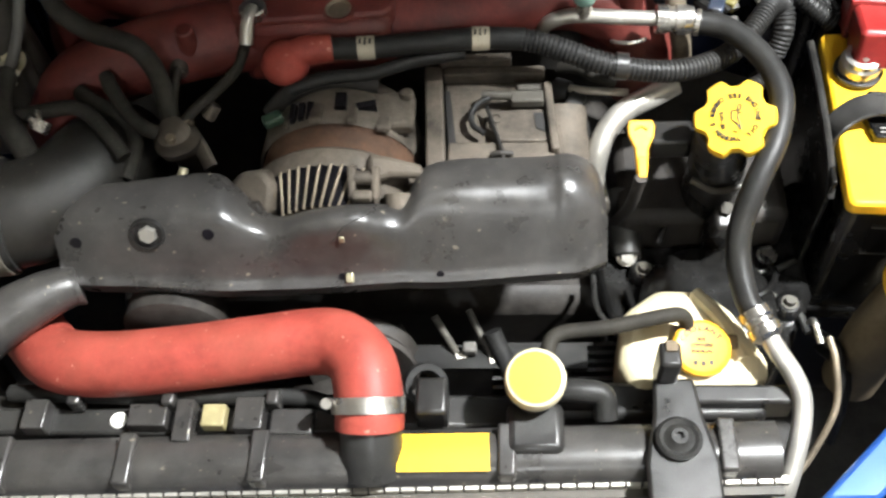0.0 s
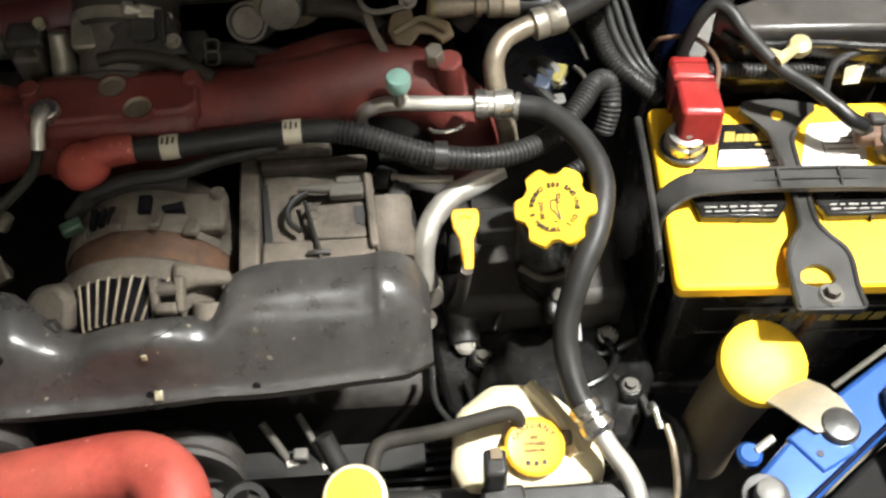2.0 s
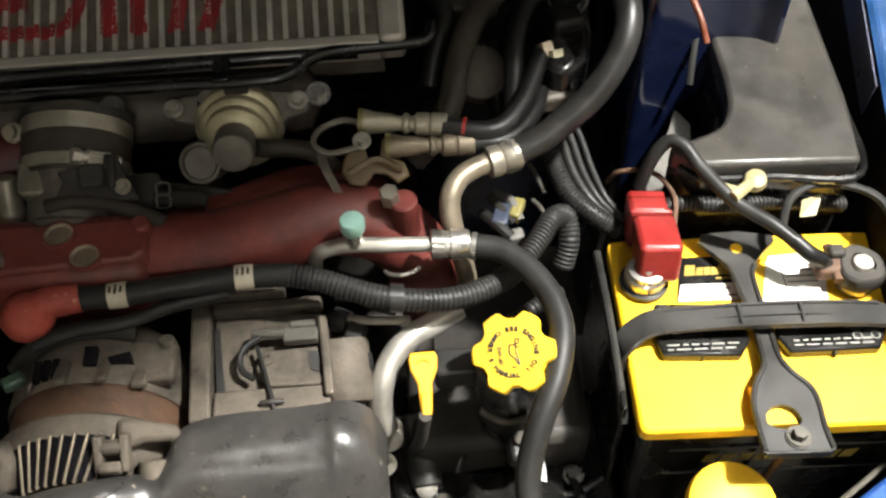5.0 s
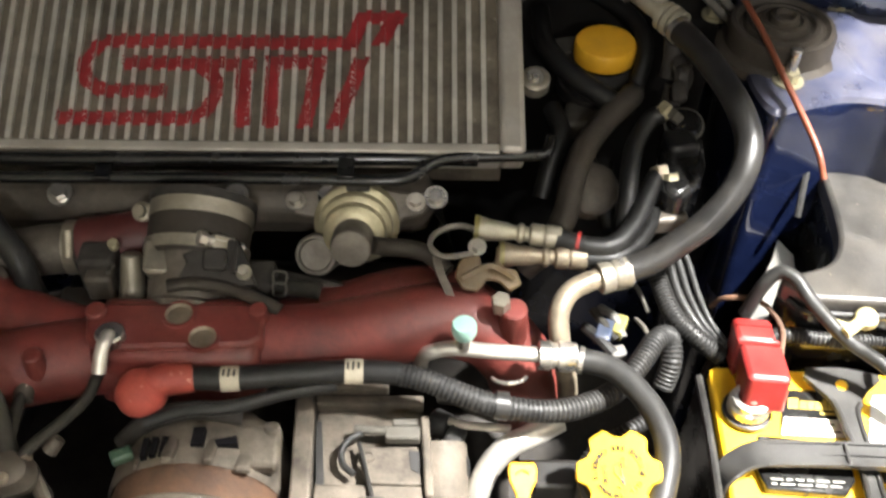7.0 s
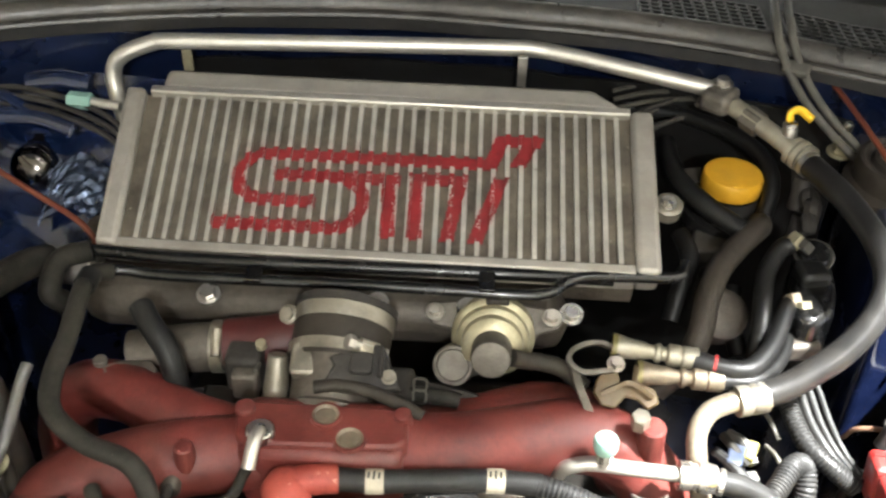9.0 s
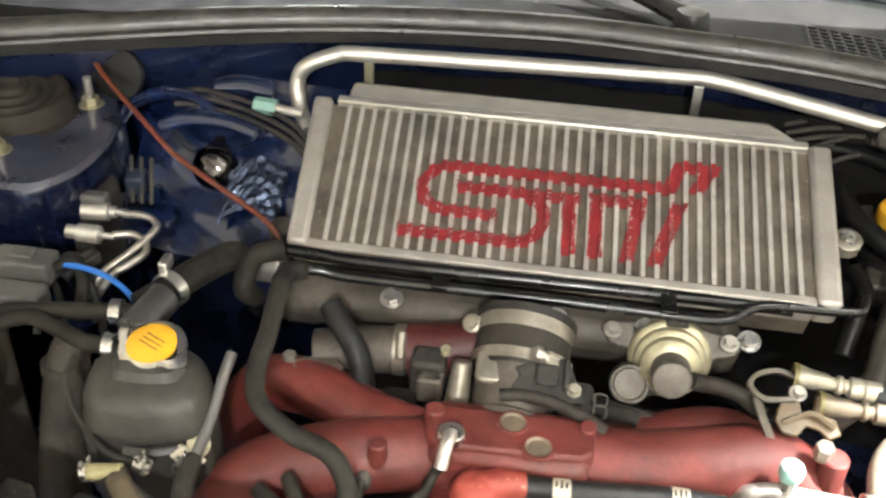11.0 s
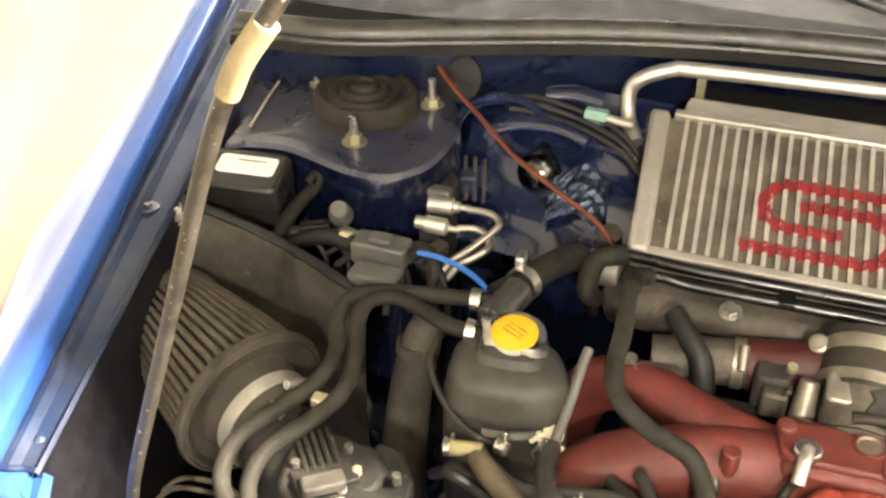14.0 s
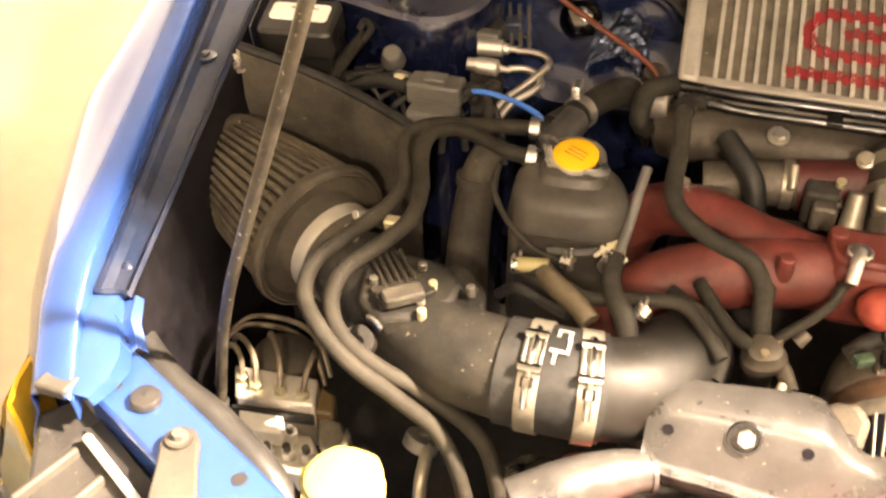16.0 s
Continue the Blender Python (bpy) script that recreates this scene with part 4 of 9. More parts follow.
def cover_rows():
    out = []
    for x, yb, zb, yc, zc, yf, zf in ST:
        mid = ((yc + yf) / 2, (zc + zf) / 2 + 0.010)
        out.append([(x, yb + 0.003, zb - 0.05), (x, yb + 0.003, zb - 0.006), (x, yb, zb), (x, (yb + yc) / 2, (zb + zc) / 2 + 0.002), (x, yc, zc), (x, mid[0] + 0.006, mid[1] + 0.004),
                    (x, yf + 0.006, zf + 0.006), (x, yf, zf), (x, yf - 0.002, zf - 0.004), (x, yf + 0.004, zf - 0.022), (x, yf + 0.03, zf - 0.05)])
    across = [spline(r, 3) for r in out]
    fine = list(zip(*[spline(c, 4) for c in zip(*across)]))
    rows_ = []
    for r in fine:
        row = []
        for p in r:
            swell = 0.0150 * math.exp(-((p[0] + 0.066) / 0.034) ** 4 - ((p[1] - 0.499) / 0.017) ** 4) if p[2] > 0.78 else 0.0
            ripple = 0.0006 * math.sin(41 * p[0] + 60 * p[1]) * math.sin(23 * p[0] - 90 * p[1])
            row.append((p[0], p[1] - 0.35 * swell, p[2] + 0.9 * swell + ripple))
        rows_.append(row)
    return rows_
shell = part("shell", strip(cover_rows(), 0.0025), DUSTY, belt)
# Holes are flat dark discs, their inner shade put into the colour.
for x, y, r in ((-0.262, 0.478, 0.0045), (-0.160, 0.482, 0.0045), (-0.064, 0.4705, 0.003), (0.012, 0.474, 0.003)):
    p, nor = drop(shell, x, y)
    part("hole", lathe([(0, 0.0006), (r, 0.0006), (r * 1.02, -0.001)], along(p, p + nor), 18), CAVITYSHADE, belt, smooth=False)
p, nor = drop(shell, -0.206, 0.482)
part("bolt_recess", lathe([(0, 0.0005), (0.0105, 0.0005), (0.0108, 0.0022), (0.0126, 0.0022), (0.0135, -0.001)], along(p, p + nor), 28), PLASTIC, belt, "dark sunken bolt hole")
bolt(p + Vector((0.001, 0.0015, 0)), 0.0070, 0.0060, belt, up=tuple(nor), material=PIPE)
part("moulded_line", hose([drop(shell, x, y)[0] for x, y in ((-0.035, 0.512), (-0.036, 0.505), (-0.038, 0.499), (-0.043, 0.493), (-0.050, 0.488), (-0.058, 0.484), (-0.067, 0.481))], 0.0009, 8), DUSTY, belt)

p, nor = drop(shell, -0.058, 0.4700)
part("clip", box((0, 0, 0.001), (0.0062, 0.0078, 0.004), along(p, p + nor)), BRASS, belt, "small yellow metal clip", bevel=0.001)
p, nor = drop(shell, -0.0600, 0.4815)
part("clip", box((0, 0, 0.0005), (0.0040, 0.0055, 0.002), along(p, p + nor)), BRASS, belt, bevel=0.0005)

part("tab", rod((-0.186, 0.527, 0.843), (-0.184, 0.536, 0.847), 0.0045, 0.0035, 10), BRASS, belt)


# alternator, its axis along the car
alt = thing("alternator", (-0.075, 0.58, 0.70), "grey cast alternator with rusty core and slotted ends", "alternator")
AX = Vector((-0.075, 0.0, 0.772))


def at_y(y, dz=0.0):
    return AX + Vector((0, y, dz))


def fin_pose(a, y0, r0, y1, r1, twist=0.0):
    """The pose between two points of a shell round the axis, its z along the shell and its y outwards."""
    p1 = at_y(y0) + Vector((math.cos(a), 0, math.sin(a))) * r0
    p2 = at_y(y1) + Vector((math.cos(a + twist), 0, math.sin(a + twist))) * r1
    z = (p2 - p1).normalized()
    x = z.cross(Vector((math.cos(a), 0, math.sin(a)))).normalized()
    return Matrix.Translation((p1 + p2) / 2) @ Matrix((x, z.cross(x), z)).transposed().to_4x4(), (p2 - p1).length


part("rear_housing", lathe([(0.030, 0.070), (0.050, 0.068), (0.062, 0.056), (0.0685, 0.030), (0.0705, 0.004), (0.0680, 0.0)], along(at_y(0.583), at_y(0.7)), 40), DUSTCAST, alt, "grey cast rear housing")
part("core", lathe([(0.064, 0), (0.0680, 0.002), (0.0665, 0.008), (0.0675, 0.012), (0.0665, 0.018), (0.0675, 0.024), (0.0665, 0.034)], along(at_y(0.552), at_y(0.7)), 48), RUST, alt, "rusty laminated core")
part("front_housing", lathe([(0.020, 0.0), (0.046, 0.001), (0.056, 0.005), (0.063, 0.012), (0.0695, 0.026), (0.0735, 0.032), (0.0738, 0.040), (0.0715, 0.043)], along(at_y(0.514), at_y(0.6)), 48), DUSTCAST, alt, "cast front housing")
# Slots are dark blocks that paint the shade inside the openings.
for i in range(9):
    a = radians(133 - 7.0 * i)
    m, ln = fin_pose(a, 0.512, 0.0545, 0.5405, 0.0700, radians(-8))
    part("slot", box((0, 0.0005, 0), (0.0056, 0.0045, ln * 0.95), m), CAVITYSHADE, alt, smooth=False)
    m, ln = fin_pose(a - radians(3.6), 0.511, 0.0545, 0.5415, 0.0706, radians(-8))
    part("vane", box((0, 0.0006, 0), (0.0026, 0.0054, ln), m), GRIMYPIPE, alt, bevel=0.0012)
for x in (-0.107, -0.100, -0.093):
    part("slot", box((x, 0.596, 0.838 - 3.0 * (x + 0.075) ** 2), (0.0045, 0.016, 0.012)), CAVITYSHADE, alt, smooth=False)
part("slot", box((-0.068, 0.603, 0.840), (0.009, 0.015, 0.012)), CAVITYSHADE, alt, smooth=False)
part("slot", box((0, 0, 0), (0.016, 0.006, 0.012), Matrix.Translation((-0.048, 0.602, 0.835)) @ Matrix.Rotation(radians(12), 4, "Z")), CAVITYSHADE, alt, smooth=False)
for x, w in ((-0.087, 0.010), (-0.058, 0.008), (-0.112, 0.004), (-0.034, 0.012)):
    part("rear_rib", box((0, 0, 0), (w, 0.030, 0.006), Matrix.Translation((x, 0.594, 0.8425 - 8.0 * (x + 0.075) ** 2)) @ Matrix.Rotation(radians(-22), 4, "X")), DUSTCAST, alt, bevel=0.002)
part("rear_shelf", box((-0.030, 0.606, 0.824), (0.040, 0.036, 0.014)), DUSTCAST, alt, bevel=0.004)
part("rear_boss", rod((-0.017, 0.614, 0.812), (-0.017, 0.620, 0.834), 0.006), DUSTCAST, alt)
part("rear_band", hose([(-0.132, 0.612, 0.818), (-0.110, 0.622, 0.836), (-0.075, 0.628, 0.842), (-0.040, 0.628, 0.836)], 0.008, 10, flat=0.7), SOOT, alt)
part("mount_ear", plate([(-0.022, -0.020), (0.014, -0.020), (0.018, 0.004), (0.008, 0.016), (-0.012, 0.014), (-0.024, 0.002)], Matrix.Translation((-0.134, 0.528, 0.828)) @ Matrix.Rotation(radians(38), 4, "X") @ Matrix.Rotation(radians(-16), 4, "Y"), 0.022), DUSTCAST, alt, bevel=0.005)
part("ear_bolt", rod((-0.131, 0.514, 0.822), (-0.131, 0.506, 0.829), 0.0075, n=6), SOOT, alt)
part("mount_arm", plate([(0.004, 0.014), (0.018, 0.012), (0.046, 0.006), (0.048, -0.004), (0.022, -0.004), (0.012, -0.008), (0.004, -0.006)], Matrix.Translation((-0.046, 0.535, 0.842)) @ Matrix.Rotation(radians(24), 4, "X") @ Matrix.Rotation(radians(10), 4, "Y"), 0.012), DUSTCAST, alt, bevel=0.004)
for dx in (-0.008, 0.010):
    part("fork", plate([(-0.0028, -0.020), (0.0028, -0.020), (0.0035, 0.006), (-0.0035, 0.006)], Matrix.Translation((-0.046 + dx, 0.528, 0.846)) @ Matrix.Rotation(radians(38), 4, "X"), 0.012), DUSTCAST, alt, bevel=0.002)
part("fork_bolt", rod((-0.056, 0.529, 0.840), (-0.036, 0.529, 0.840), 0.0055, n=10), DIRTSHADECAST, alt)
part("fork_bar", box((-0.046, 0.516, 0.834), (0.016, 0.008, 0.008)), DUSTCAST, alt, bevel=0.002)
part("arm_cup", lathe([(0, 0.006), (0.009, 0.006), (0.010, 0.001), (0.012, 0.001), (0.013, 0.008), (0.013, 0.020), (0, 0.022)], along((-0.018, 0.508, 0.812), (-0.018, 0.53, 0.824)), 22), DUSTCAST, alt)
part("plug", box((0, 0, 0), (0.016, 0.010, 0.009), Matrix.Translation((-0.123, 0.590, 0.838)) @ Matrix.Rotation(radians(28), 4, "Z")), surf("dark_green_plastic", (0.008, 0.055, 0.03), 0.5, var=0.2, dust=0.4), alt, "green plug", bevel=0.002)

# air-conditioning compressor under its bracket
comp = thing("ac_compressor", (0.06, 0.61, 0.72), "grey cast air conditioning compressor under its mounting frame", "compressor")
part("body", lathe([(0, 0), (0.056, 0.002), (0.060, 0.010), (0.060, 0.09), (0.050, 0.105), (0, 0.106)], along((0.062, 0.556, 0.745), (0.062, 0.66, 0.745)), 36), DUSTCAST, comp)
part("side_bar", plate([(-0.005, 0.664), (0.010, 0.663), (0.0155, 0.557), (0.000, 0.556)], Matrix.Translation((0, 0, 0.8175)), 0.055), DUSTCAST, comp, bevel=0.002)
part("front_bar", plate([(0.0165, 0.583), (0.103, 0.582), (0.103, 0.562), (0.0165, 0.561)], Matrix.Translation((0, 0, 0.814)), 0.016), DUSTCAST, comp, bevel=0.002)
part("front_lip", box((0.060, 0.5600, 0.806), (0.070, 0.003, 0.016)), SOOT, comp)
part("rear_bar", box((0.038, 0.670, 0.815), (0.062, 0.009, 0.012)), DUSTCAST, comp, bevel=0.002)
part("rear_ledge", box((0.054, 0.660, 0.808), (0.086, 0.010, 0.012)), DUSTCAST, comp, bevel=0.002)
part("floor_plate", plate([(0.0125, 0.655), (0.095, 0.655), (0.0960, 0.584), (0.0165, 0.585)], Matrix.Translation((0, 0, 0.804)), 0.012), DUSTCAST, comp, "dusty sunken plate", bevel=0.001)
# Dark sheet painted for the shade in the frame's gap.
part("gap_shadow", plate([(0.0120, 0.645), (0.0165, 0.645), (0.0230, 0.588), (0.0170, 0.586)], Matrix.Translation((0, 0, 0.8052)), 0.002), INKSHADE, comp, smooth=False)
part("cast_pad", plate([(0.050, 0.616), (0.094, 0.617), (0.094, 0.597), (0.101, 0.583), (0.058, 0.584), (0.047, 0.600)], Matrix.Translation((0, 0, 0.8135)), 0.012), DUSTCAST, comp, bevel=0.0015)
part("pad_ring", ring((0.0555, 0.6075, 0.8138), (0, 0, 1), 0.0030, 0.0055, 0.002, 20), DUSTCAST, comp)
part("right_post", box((0, 0, 0), (0.007, 0.072, 0.020), Matrix.Translation((0.1005, 0.606, 0.810)) @ Matrix.Rotation(radians(4), 4, "Z")), DUSTCAST, comp, bevel=0.002)
# Second dark sheet, painted shade beside the cast pad.
part("shadow_pocket", plate([(0.0865, 0.612), (0.0950, 0.612), (0.0950, 0.592), (0.0885, 0.596)], Matrix.Translation((0, 0, 0.8142)), 0.001), INKSHADE, comp, smooth=False)
part("connector", plate(rounded(0.027, 0.012, 0.002, cx=0.0815, cy=0.6245), Matrix.Translation((0, 0, 0.8215)), 0.009), DULLSTEEL, comp, "grey wiring plug", bevel=0.0015)
part("connector_top", plate(rounded(0.020, 0.006, 0.002, cx=0.0830, cy=0.6335), Matrix.Translation((0, 0, 0.8225)), 0.008), DULLSTEEL, comp, bevel=0.0015)
part("connector_end", rod((0.044, 0.629, 0.818), (0.069, 0.6265, 0.819), 0.0036), DULLSTEEL, comp)
part("lead", hose([(0.050, 0.625, 0.818), (0.041, 0.619, 0.818), (0.0355, 0.609, 0.817), (0.0375, 0.598, 0.816), (0.046, 0.590, 0.816)], 0.0026, 8), RUBBER, comp)
part("lead", hose([(0.048, 0.618, 0.816), (0.053, 0.600, 0.816), (0.057, 0.584, 0.817), (0.061, 0.568, 0.818)], 0.0017, 8), RUBBER, comp)
part("tie", hose([(0.052, 0.568, 0.816), (0.060, 0.5675, 0.8185), (0.069, 0.5685, 0.816)], 0.0022, 8), SOOT, comp, "thin wire tie")
part("tie_tail", rod((0.0605, 0.568, 0.818), (0.0640, 0.556, 0.812), 0.0016, n=8), SOOT, comp)
part("shoulder", lathe([(0, 0), (0.020, 0.001), (0.023, 0.008), (0.022, 0.05), (0, 0.052)], along((0.112, 0.588, 0.770), (0.110, 0.63, 0.790)), 26), DUSTCAST, comp)
for p, q, r in (((0.106, 0.652, 0.796), (0.118, 0.645, 0.800), 0.011), ((0.116, 0.640, 0.794), (0.128, 0.634, 0.792), 0.013), ((0.122, 0.622, 0.786), (0.126, 0.608, 0.780), 0.012)):
    part("hose_end", rod(p, q, r, r * 0.85), RUBBER, comp, "black rubber pipe end")
part("hose_end", hose([(0.110, 0.668, 0.806), (0.124, 0.662, 0.812), (0.140, 0.652, 0.812), (0.156, 0.648, 0.808)], 0.0052, 10), GREYRUB, comp)
part("hose_end", hose([(0.112, 0.650, 0.802), (0.130, 0.642, 0.806), (0.150, 0.640, 0.806), (0.166, 0.642, 0.802)], 0.0034, 8), ALU, comp)
# ---- red intake manifold ----
man = thing("intake_manifold", (-0.09, 0.69, 0.78), "red wrinkle-painted intake manifold with four runners", "manifold")
part("plenum", box((-0.092, 0.682, 0.846), (0.128, 0.062, 0.064)), REDPAINT, man, bevel=0.008)
part("top_plate", plate([(-0.164, 0.694), (-0.158, 0.664), (-0.148, 0.655), (-0.034, 0.660), (-0.025, 0.668), (-0.026, 0.694), (-0.038, 0.700), (-0.150, 0.700)], Matrix.Translation((0, 0, 0.883)), 0.02), REDPAINT, man, bevel=0.003)
part("runner", hose([(-0.040, 0.690, 0.845), (0.010, 0.692, 0.846), (0.055, 0.702, 0.847), (0.110, 0.720, 0.842), (0.150, 0.722, 0.825), (0.178, 0.715, 0.790), (0.188, 0.708, 0.74)], 0.031, 22, 6), REDPAINT, man)
part("runner", hose([(-0.030, 0.715, 0.825), (0.030, 0.745, 0.820), (0.090, 0.770, 0.815), (0.140, 0.775, 0.79), (0.165, 0.77, 0.74)], 0.027, 22, 6), REDPAINT, man)
part("runner", hose([(-0.145, 0.680, 0.845), (-0.200, 0.668, 0.846), (-0.255, 0.656, 0.838), (-0.300, 0.642, 0.822), (-0.325, 0.628, 0.78), (-0.330, 0.620, 0.72)], 0.031, 22, 6), REDPAINT, man)
part("runner", hose([(-0.150, 0.690, 0.842), (-0.215, 0.708, 0.845), (-0.270, 0.735, 0.845), (-0.318, 0.748, 0.828), (-0.340, 0.748, 0.78), (-0.342, 0.745, 0.72)], 0.0255, 22, 6), REDPAINT, man)
part("boss", rod((-0.155, 0.690, 0.86), (-0.155, 0.689, 0.8875), 0.0095, 0.0080), REDPAINT, man)
part("boss", rod((-0.030, 0.693, 0.86), (-0.031, 0.691, 0.8875), 0.0085, 0.0070), REDPAINT, man)
part("boss", rod((-0.195, 0.650, 0.845), (-0.194, 0.649, 0.882), 0.010, 0.0075), REDPAINT, man)
part("boss", rod((0.170, 0.712, 0.80), (0.168, 0.708, 0.872), 0.013, 0.011), REDPAINT, man)
for x, y in ((-0.091, 0.687), (-0.069, 0.664)):
    part("plug_rim", ring((x, y, 0.8838), (0, 0, 1), 0.0108, 0.0128, 0.0036, 28), REDPAINT, man)
    part("core_plug", lathe([(0, 0.0003), (0.0085, 0.0003), (0.0100, 0.0018), (0.0108, 0.0020), (0.0108, -0.002)], Matrix.Translation((x, y, 0.8835)), 28), GRIMYPIPE, man, "sunken round metal plug")
part("nipple", hose([(-0.138, 0.664, 0.884), (-0.138, 0.660, 0.890), (-0.140, 0.648, 0.888), (-0.142, 0.636, 0.876)], 0.0055, 12), PIPE, man, "bright vacuum nipple")
part("nipple_base", rod((-0.138, 0.664, 0.880), (-0.138, 0.664, 0.890), 0.011), STEEL, man)
part("bolt_head", rod((0.158, 0.710, 0.868), (0.157, 0.707, 0.884), 0.0078, n=6), DULLBAND, man)


# ---- intercooler ----
IC = Matrix.Translation((-0.06, 0.841, 0.9265)) @ Matrix.Rotation(math.atan2(0.0575, 0.162), 4, "X")
ic = thing("intercooler", (-0.06, 0.90, 0.88), "large finned aluminium intercooler with a red painted emblem", "intercooler")
part("core", plate([(-0.245, 0), (0.222, 0), (0.222, 0.171), (-0.258, 0.171)], IC @ Matrix.Translation((0, 0, -0.0042)), 0.055), FIN, ic, "corroded fin pack")
for u0, u1, nm in ((-0.258, -0.238, "tank"), (0.219, 0.241, "tank")):
    slant = 0.014 if u0 < 0 else 0.0
    part("end_tank", plate([(u0, -0.006), (u1, -0.006), (u1 - slant, 0.176), (u0 - slant, 0.176)], IC @ Matrix.Translation((0, 0, 0.004)), 0.034), TANKALU, ic, bevel=0.005)
part("front_rail", box((-0.011, -0.002, -0.013), (0.460, 0.010, 0.028), IC), TANKALU, ic, bevel=0.002)
part("rear_rail", box((-0.014, 0.174, -0.022), (0.466, 0.009, 0.052), IC), PIPE, ic, bevel=0.002)
part("rear_tank", plate([(-0.240, 0.179), (0.218, 0.180), (0.184, 0.206), (-0.238, 0.206)], IC @ Matrix.Translation((0, 0, -0.002)), 0.06), TANKALU, ic, bevel=0.006)


def slanted(p, x0, x1, y0, y1, lean, w):
    """Within a bar from (x0, y0) up to (x0 + lean, y1) of width w."""
    if not y0 <= p[1] <= y1:
        return False
    c = x0 + lean * (p[1] - y0) / (y1 - y0)
    return abs(p[0] - c) < w / 2


def in_emblem(p):
    """The painted strokes: three bars joined by two bends, and slanted uprights."""
    x, y = p
    w = 0.0062
    if abs(y - 0.1055) < w and -0.125 < x < 0.094:
        return True
    if abs(y - 0.0815) < w and -0.112 < x < 0.006:
        return True
    if abs(y - 0.0525) < w and -0.118 < x < -0.070:
        return True
    if abs(y - 0.0245) < w and -0.160 < x < -0.055:
        return True
    d = math.hypot(x + 0.118, y - 0.079)
    if x < -0.118 and 0.0205 < d < 0.0325:
        return True
    d = math.hypot(x + 0.055, y - 0.053)
    if x > -0.055 and 0.0225 < d < 0.0345:
        return True
    if slanted(p, -0.001, 0, 0.018, 0.084, -0.004, 0.013):
        return True
    if abs(y - 0.0845) < w and 0.016 < x < 0.066:
        return True
    if slanted(p, 0.023, 0, 0.018, 0.090, -0.003, 0.013) or slanted(p, 0.052, 0, 0.018, 0.090, 0.010, 0.013) or slanted(p, 0.077, 0, 0.018, 0.090, 0.022, 0.014):
        return True
    return slanted(p, 0.086, 0, 0.100, 0.140, 0.014, 0.014) or (abs(y - 0.1345) < w and 0.096 < x < 0.134) or slanted(p, 0.112, 0, 0.104, 0.140, 0.018, 0.015)


NB = 36
wear = random.Random(21)
emblem_bm = bmesh.new()
for i in range(NB + 1):
    u = -0.236 + 0.4545 * i / NB
    lean = -0.010 * (1 - i / NB)
    m = IC @ Matrix.Translation((u, 0.003, 0.0)) @ Matrix.Rotation(math.atan2(-lean, 0.167), 4, "Z")
    if i not in (0, NB):
        bm = box((0, 0.083, -0.006), (0.0043, 0.166, 0.012), m)
        part("tube_bar", bm, BARS, ic, smooth=False)
    for side, cut, dz, wide in ((0, (-0.00176, -0.00059, 0.00059, 0.00176), 0.0006, 0.00119), (1, (0.0031, 0.0047, 0.0063, 0.0079, 0.0095), -0.0036, 0.00166)):
        for du in cut:
            start = None
            for k in range(121):
                v = 0.003 + 0.166 * k / 120
                inside = k < 120 and in_emblem((u + du + lean * (v - 0.003) / 0.166, v)) and not (side == 0 and v < 0.092 and wear.random() < 0.2)
                if inside and start is None:
                    start = v
                if not inside and start is not None:
                    uc = u + du + lean * ((start + v) / 2 - 0.003) / 0.166
                    if 0 < i < NB or side:
                        box((uc, (start + v) / 2, dz - 0.0002), (wide, v - start, 0.0008), IC, emblem_bm)
                    start = None
tagged(part("emblem", emblem_bm, EMBLEM, ic, "red stencilled emblem, worn by the fins", smooth=False), kind="stuff")
# Lower tank takes the dark cast: the core's shadow is put into it.
part("lower_tank", box((-0.056, -0.022, -0.057), (0.440, 0.055, 0.055), IC), DIRTSHADECAST, ic, bevel=0.020)
for u in (-0.155, -0.005, 0.075, 0.165):
    bolt(IC @ Vector((u, -0.036, -0.026)), 0.007, 0.009, ic, up=(0, -0.5, 1))
part("lug", lathe([(0, -0.01), (0.0130, -0.010), (0.0130, 0.002), (0.0110, 0.0035), (0.0070, 0.0035), (0.0065, 0.001), (0, 0.001)], IC @ Matrix.Translation((0.252, 0.074, -0.008)), 26), DULLBAND, ic)
bolt(IC @ Vector((0.251, 0.074, -0.004)), 0.005, 0.006, ic, up=(0.3, -0.5, 1))
part("lug", rod(IC @ Vector((-0.262, -0.012, -0.03)), IC @ Vector((-0.295, -0.010, -0.034)), 0.017), ALU, ic)


# pipes along the front of the intercooler
line = thing("vacuum_pipe", (-0.07, 0.82, 0.90), "pair of glossy black steel pipes along the intercooler", "pipe")
part("upper_pipe", hose([(-0.339, 0.800, 0.87), (-0.345, 0.790, 0.905), (-0.341, 0.814, 0.921), (-0.322, 0.826, 0.924), (-0.247, 0.823, 0.923), (-0.099, 0.827, 0.921), (0.048, 0.832, 0.919), (0.140, 0.838, 0.914)], 0.0058, 12, 6), CASEPLAS, line)
part("lower_pipe", hose([(-0.300, 0.797, 0.926), (-0.278, 0.803, 0.923), (-0.243, 0.804, 0.919), (-0.096, 0.807, 0.918), (0.000, 0.808, 0.917), (0.060, 0.808, 0.916), (0.084, 0.812, 0.917), (0.100, 0.826, 0.919), (0.124, 0.834, 0.920), (0.186, 0.839, 0.919), (0.199, 0.843, 0.920), (0.204, 0.858, 0.922)], 0.0052, 12, 6), CASEPLAS, line)
for x, y in ((-0.170, 0.816), (0.030, 0.820)):
    part("saddle", box((x, y, 0.922), (0.014, 0.034, 0.004)), CASEPLAS, line, "black pipe saddle", bevel=0.001)
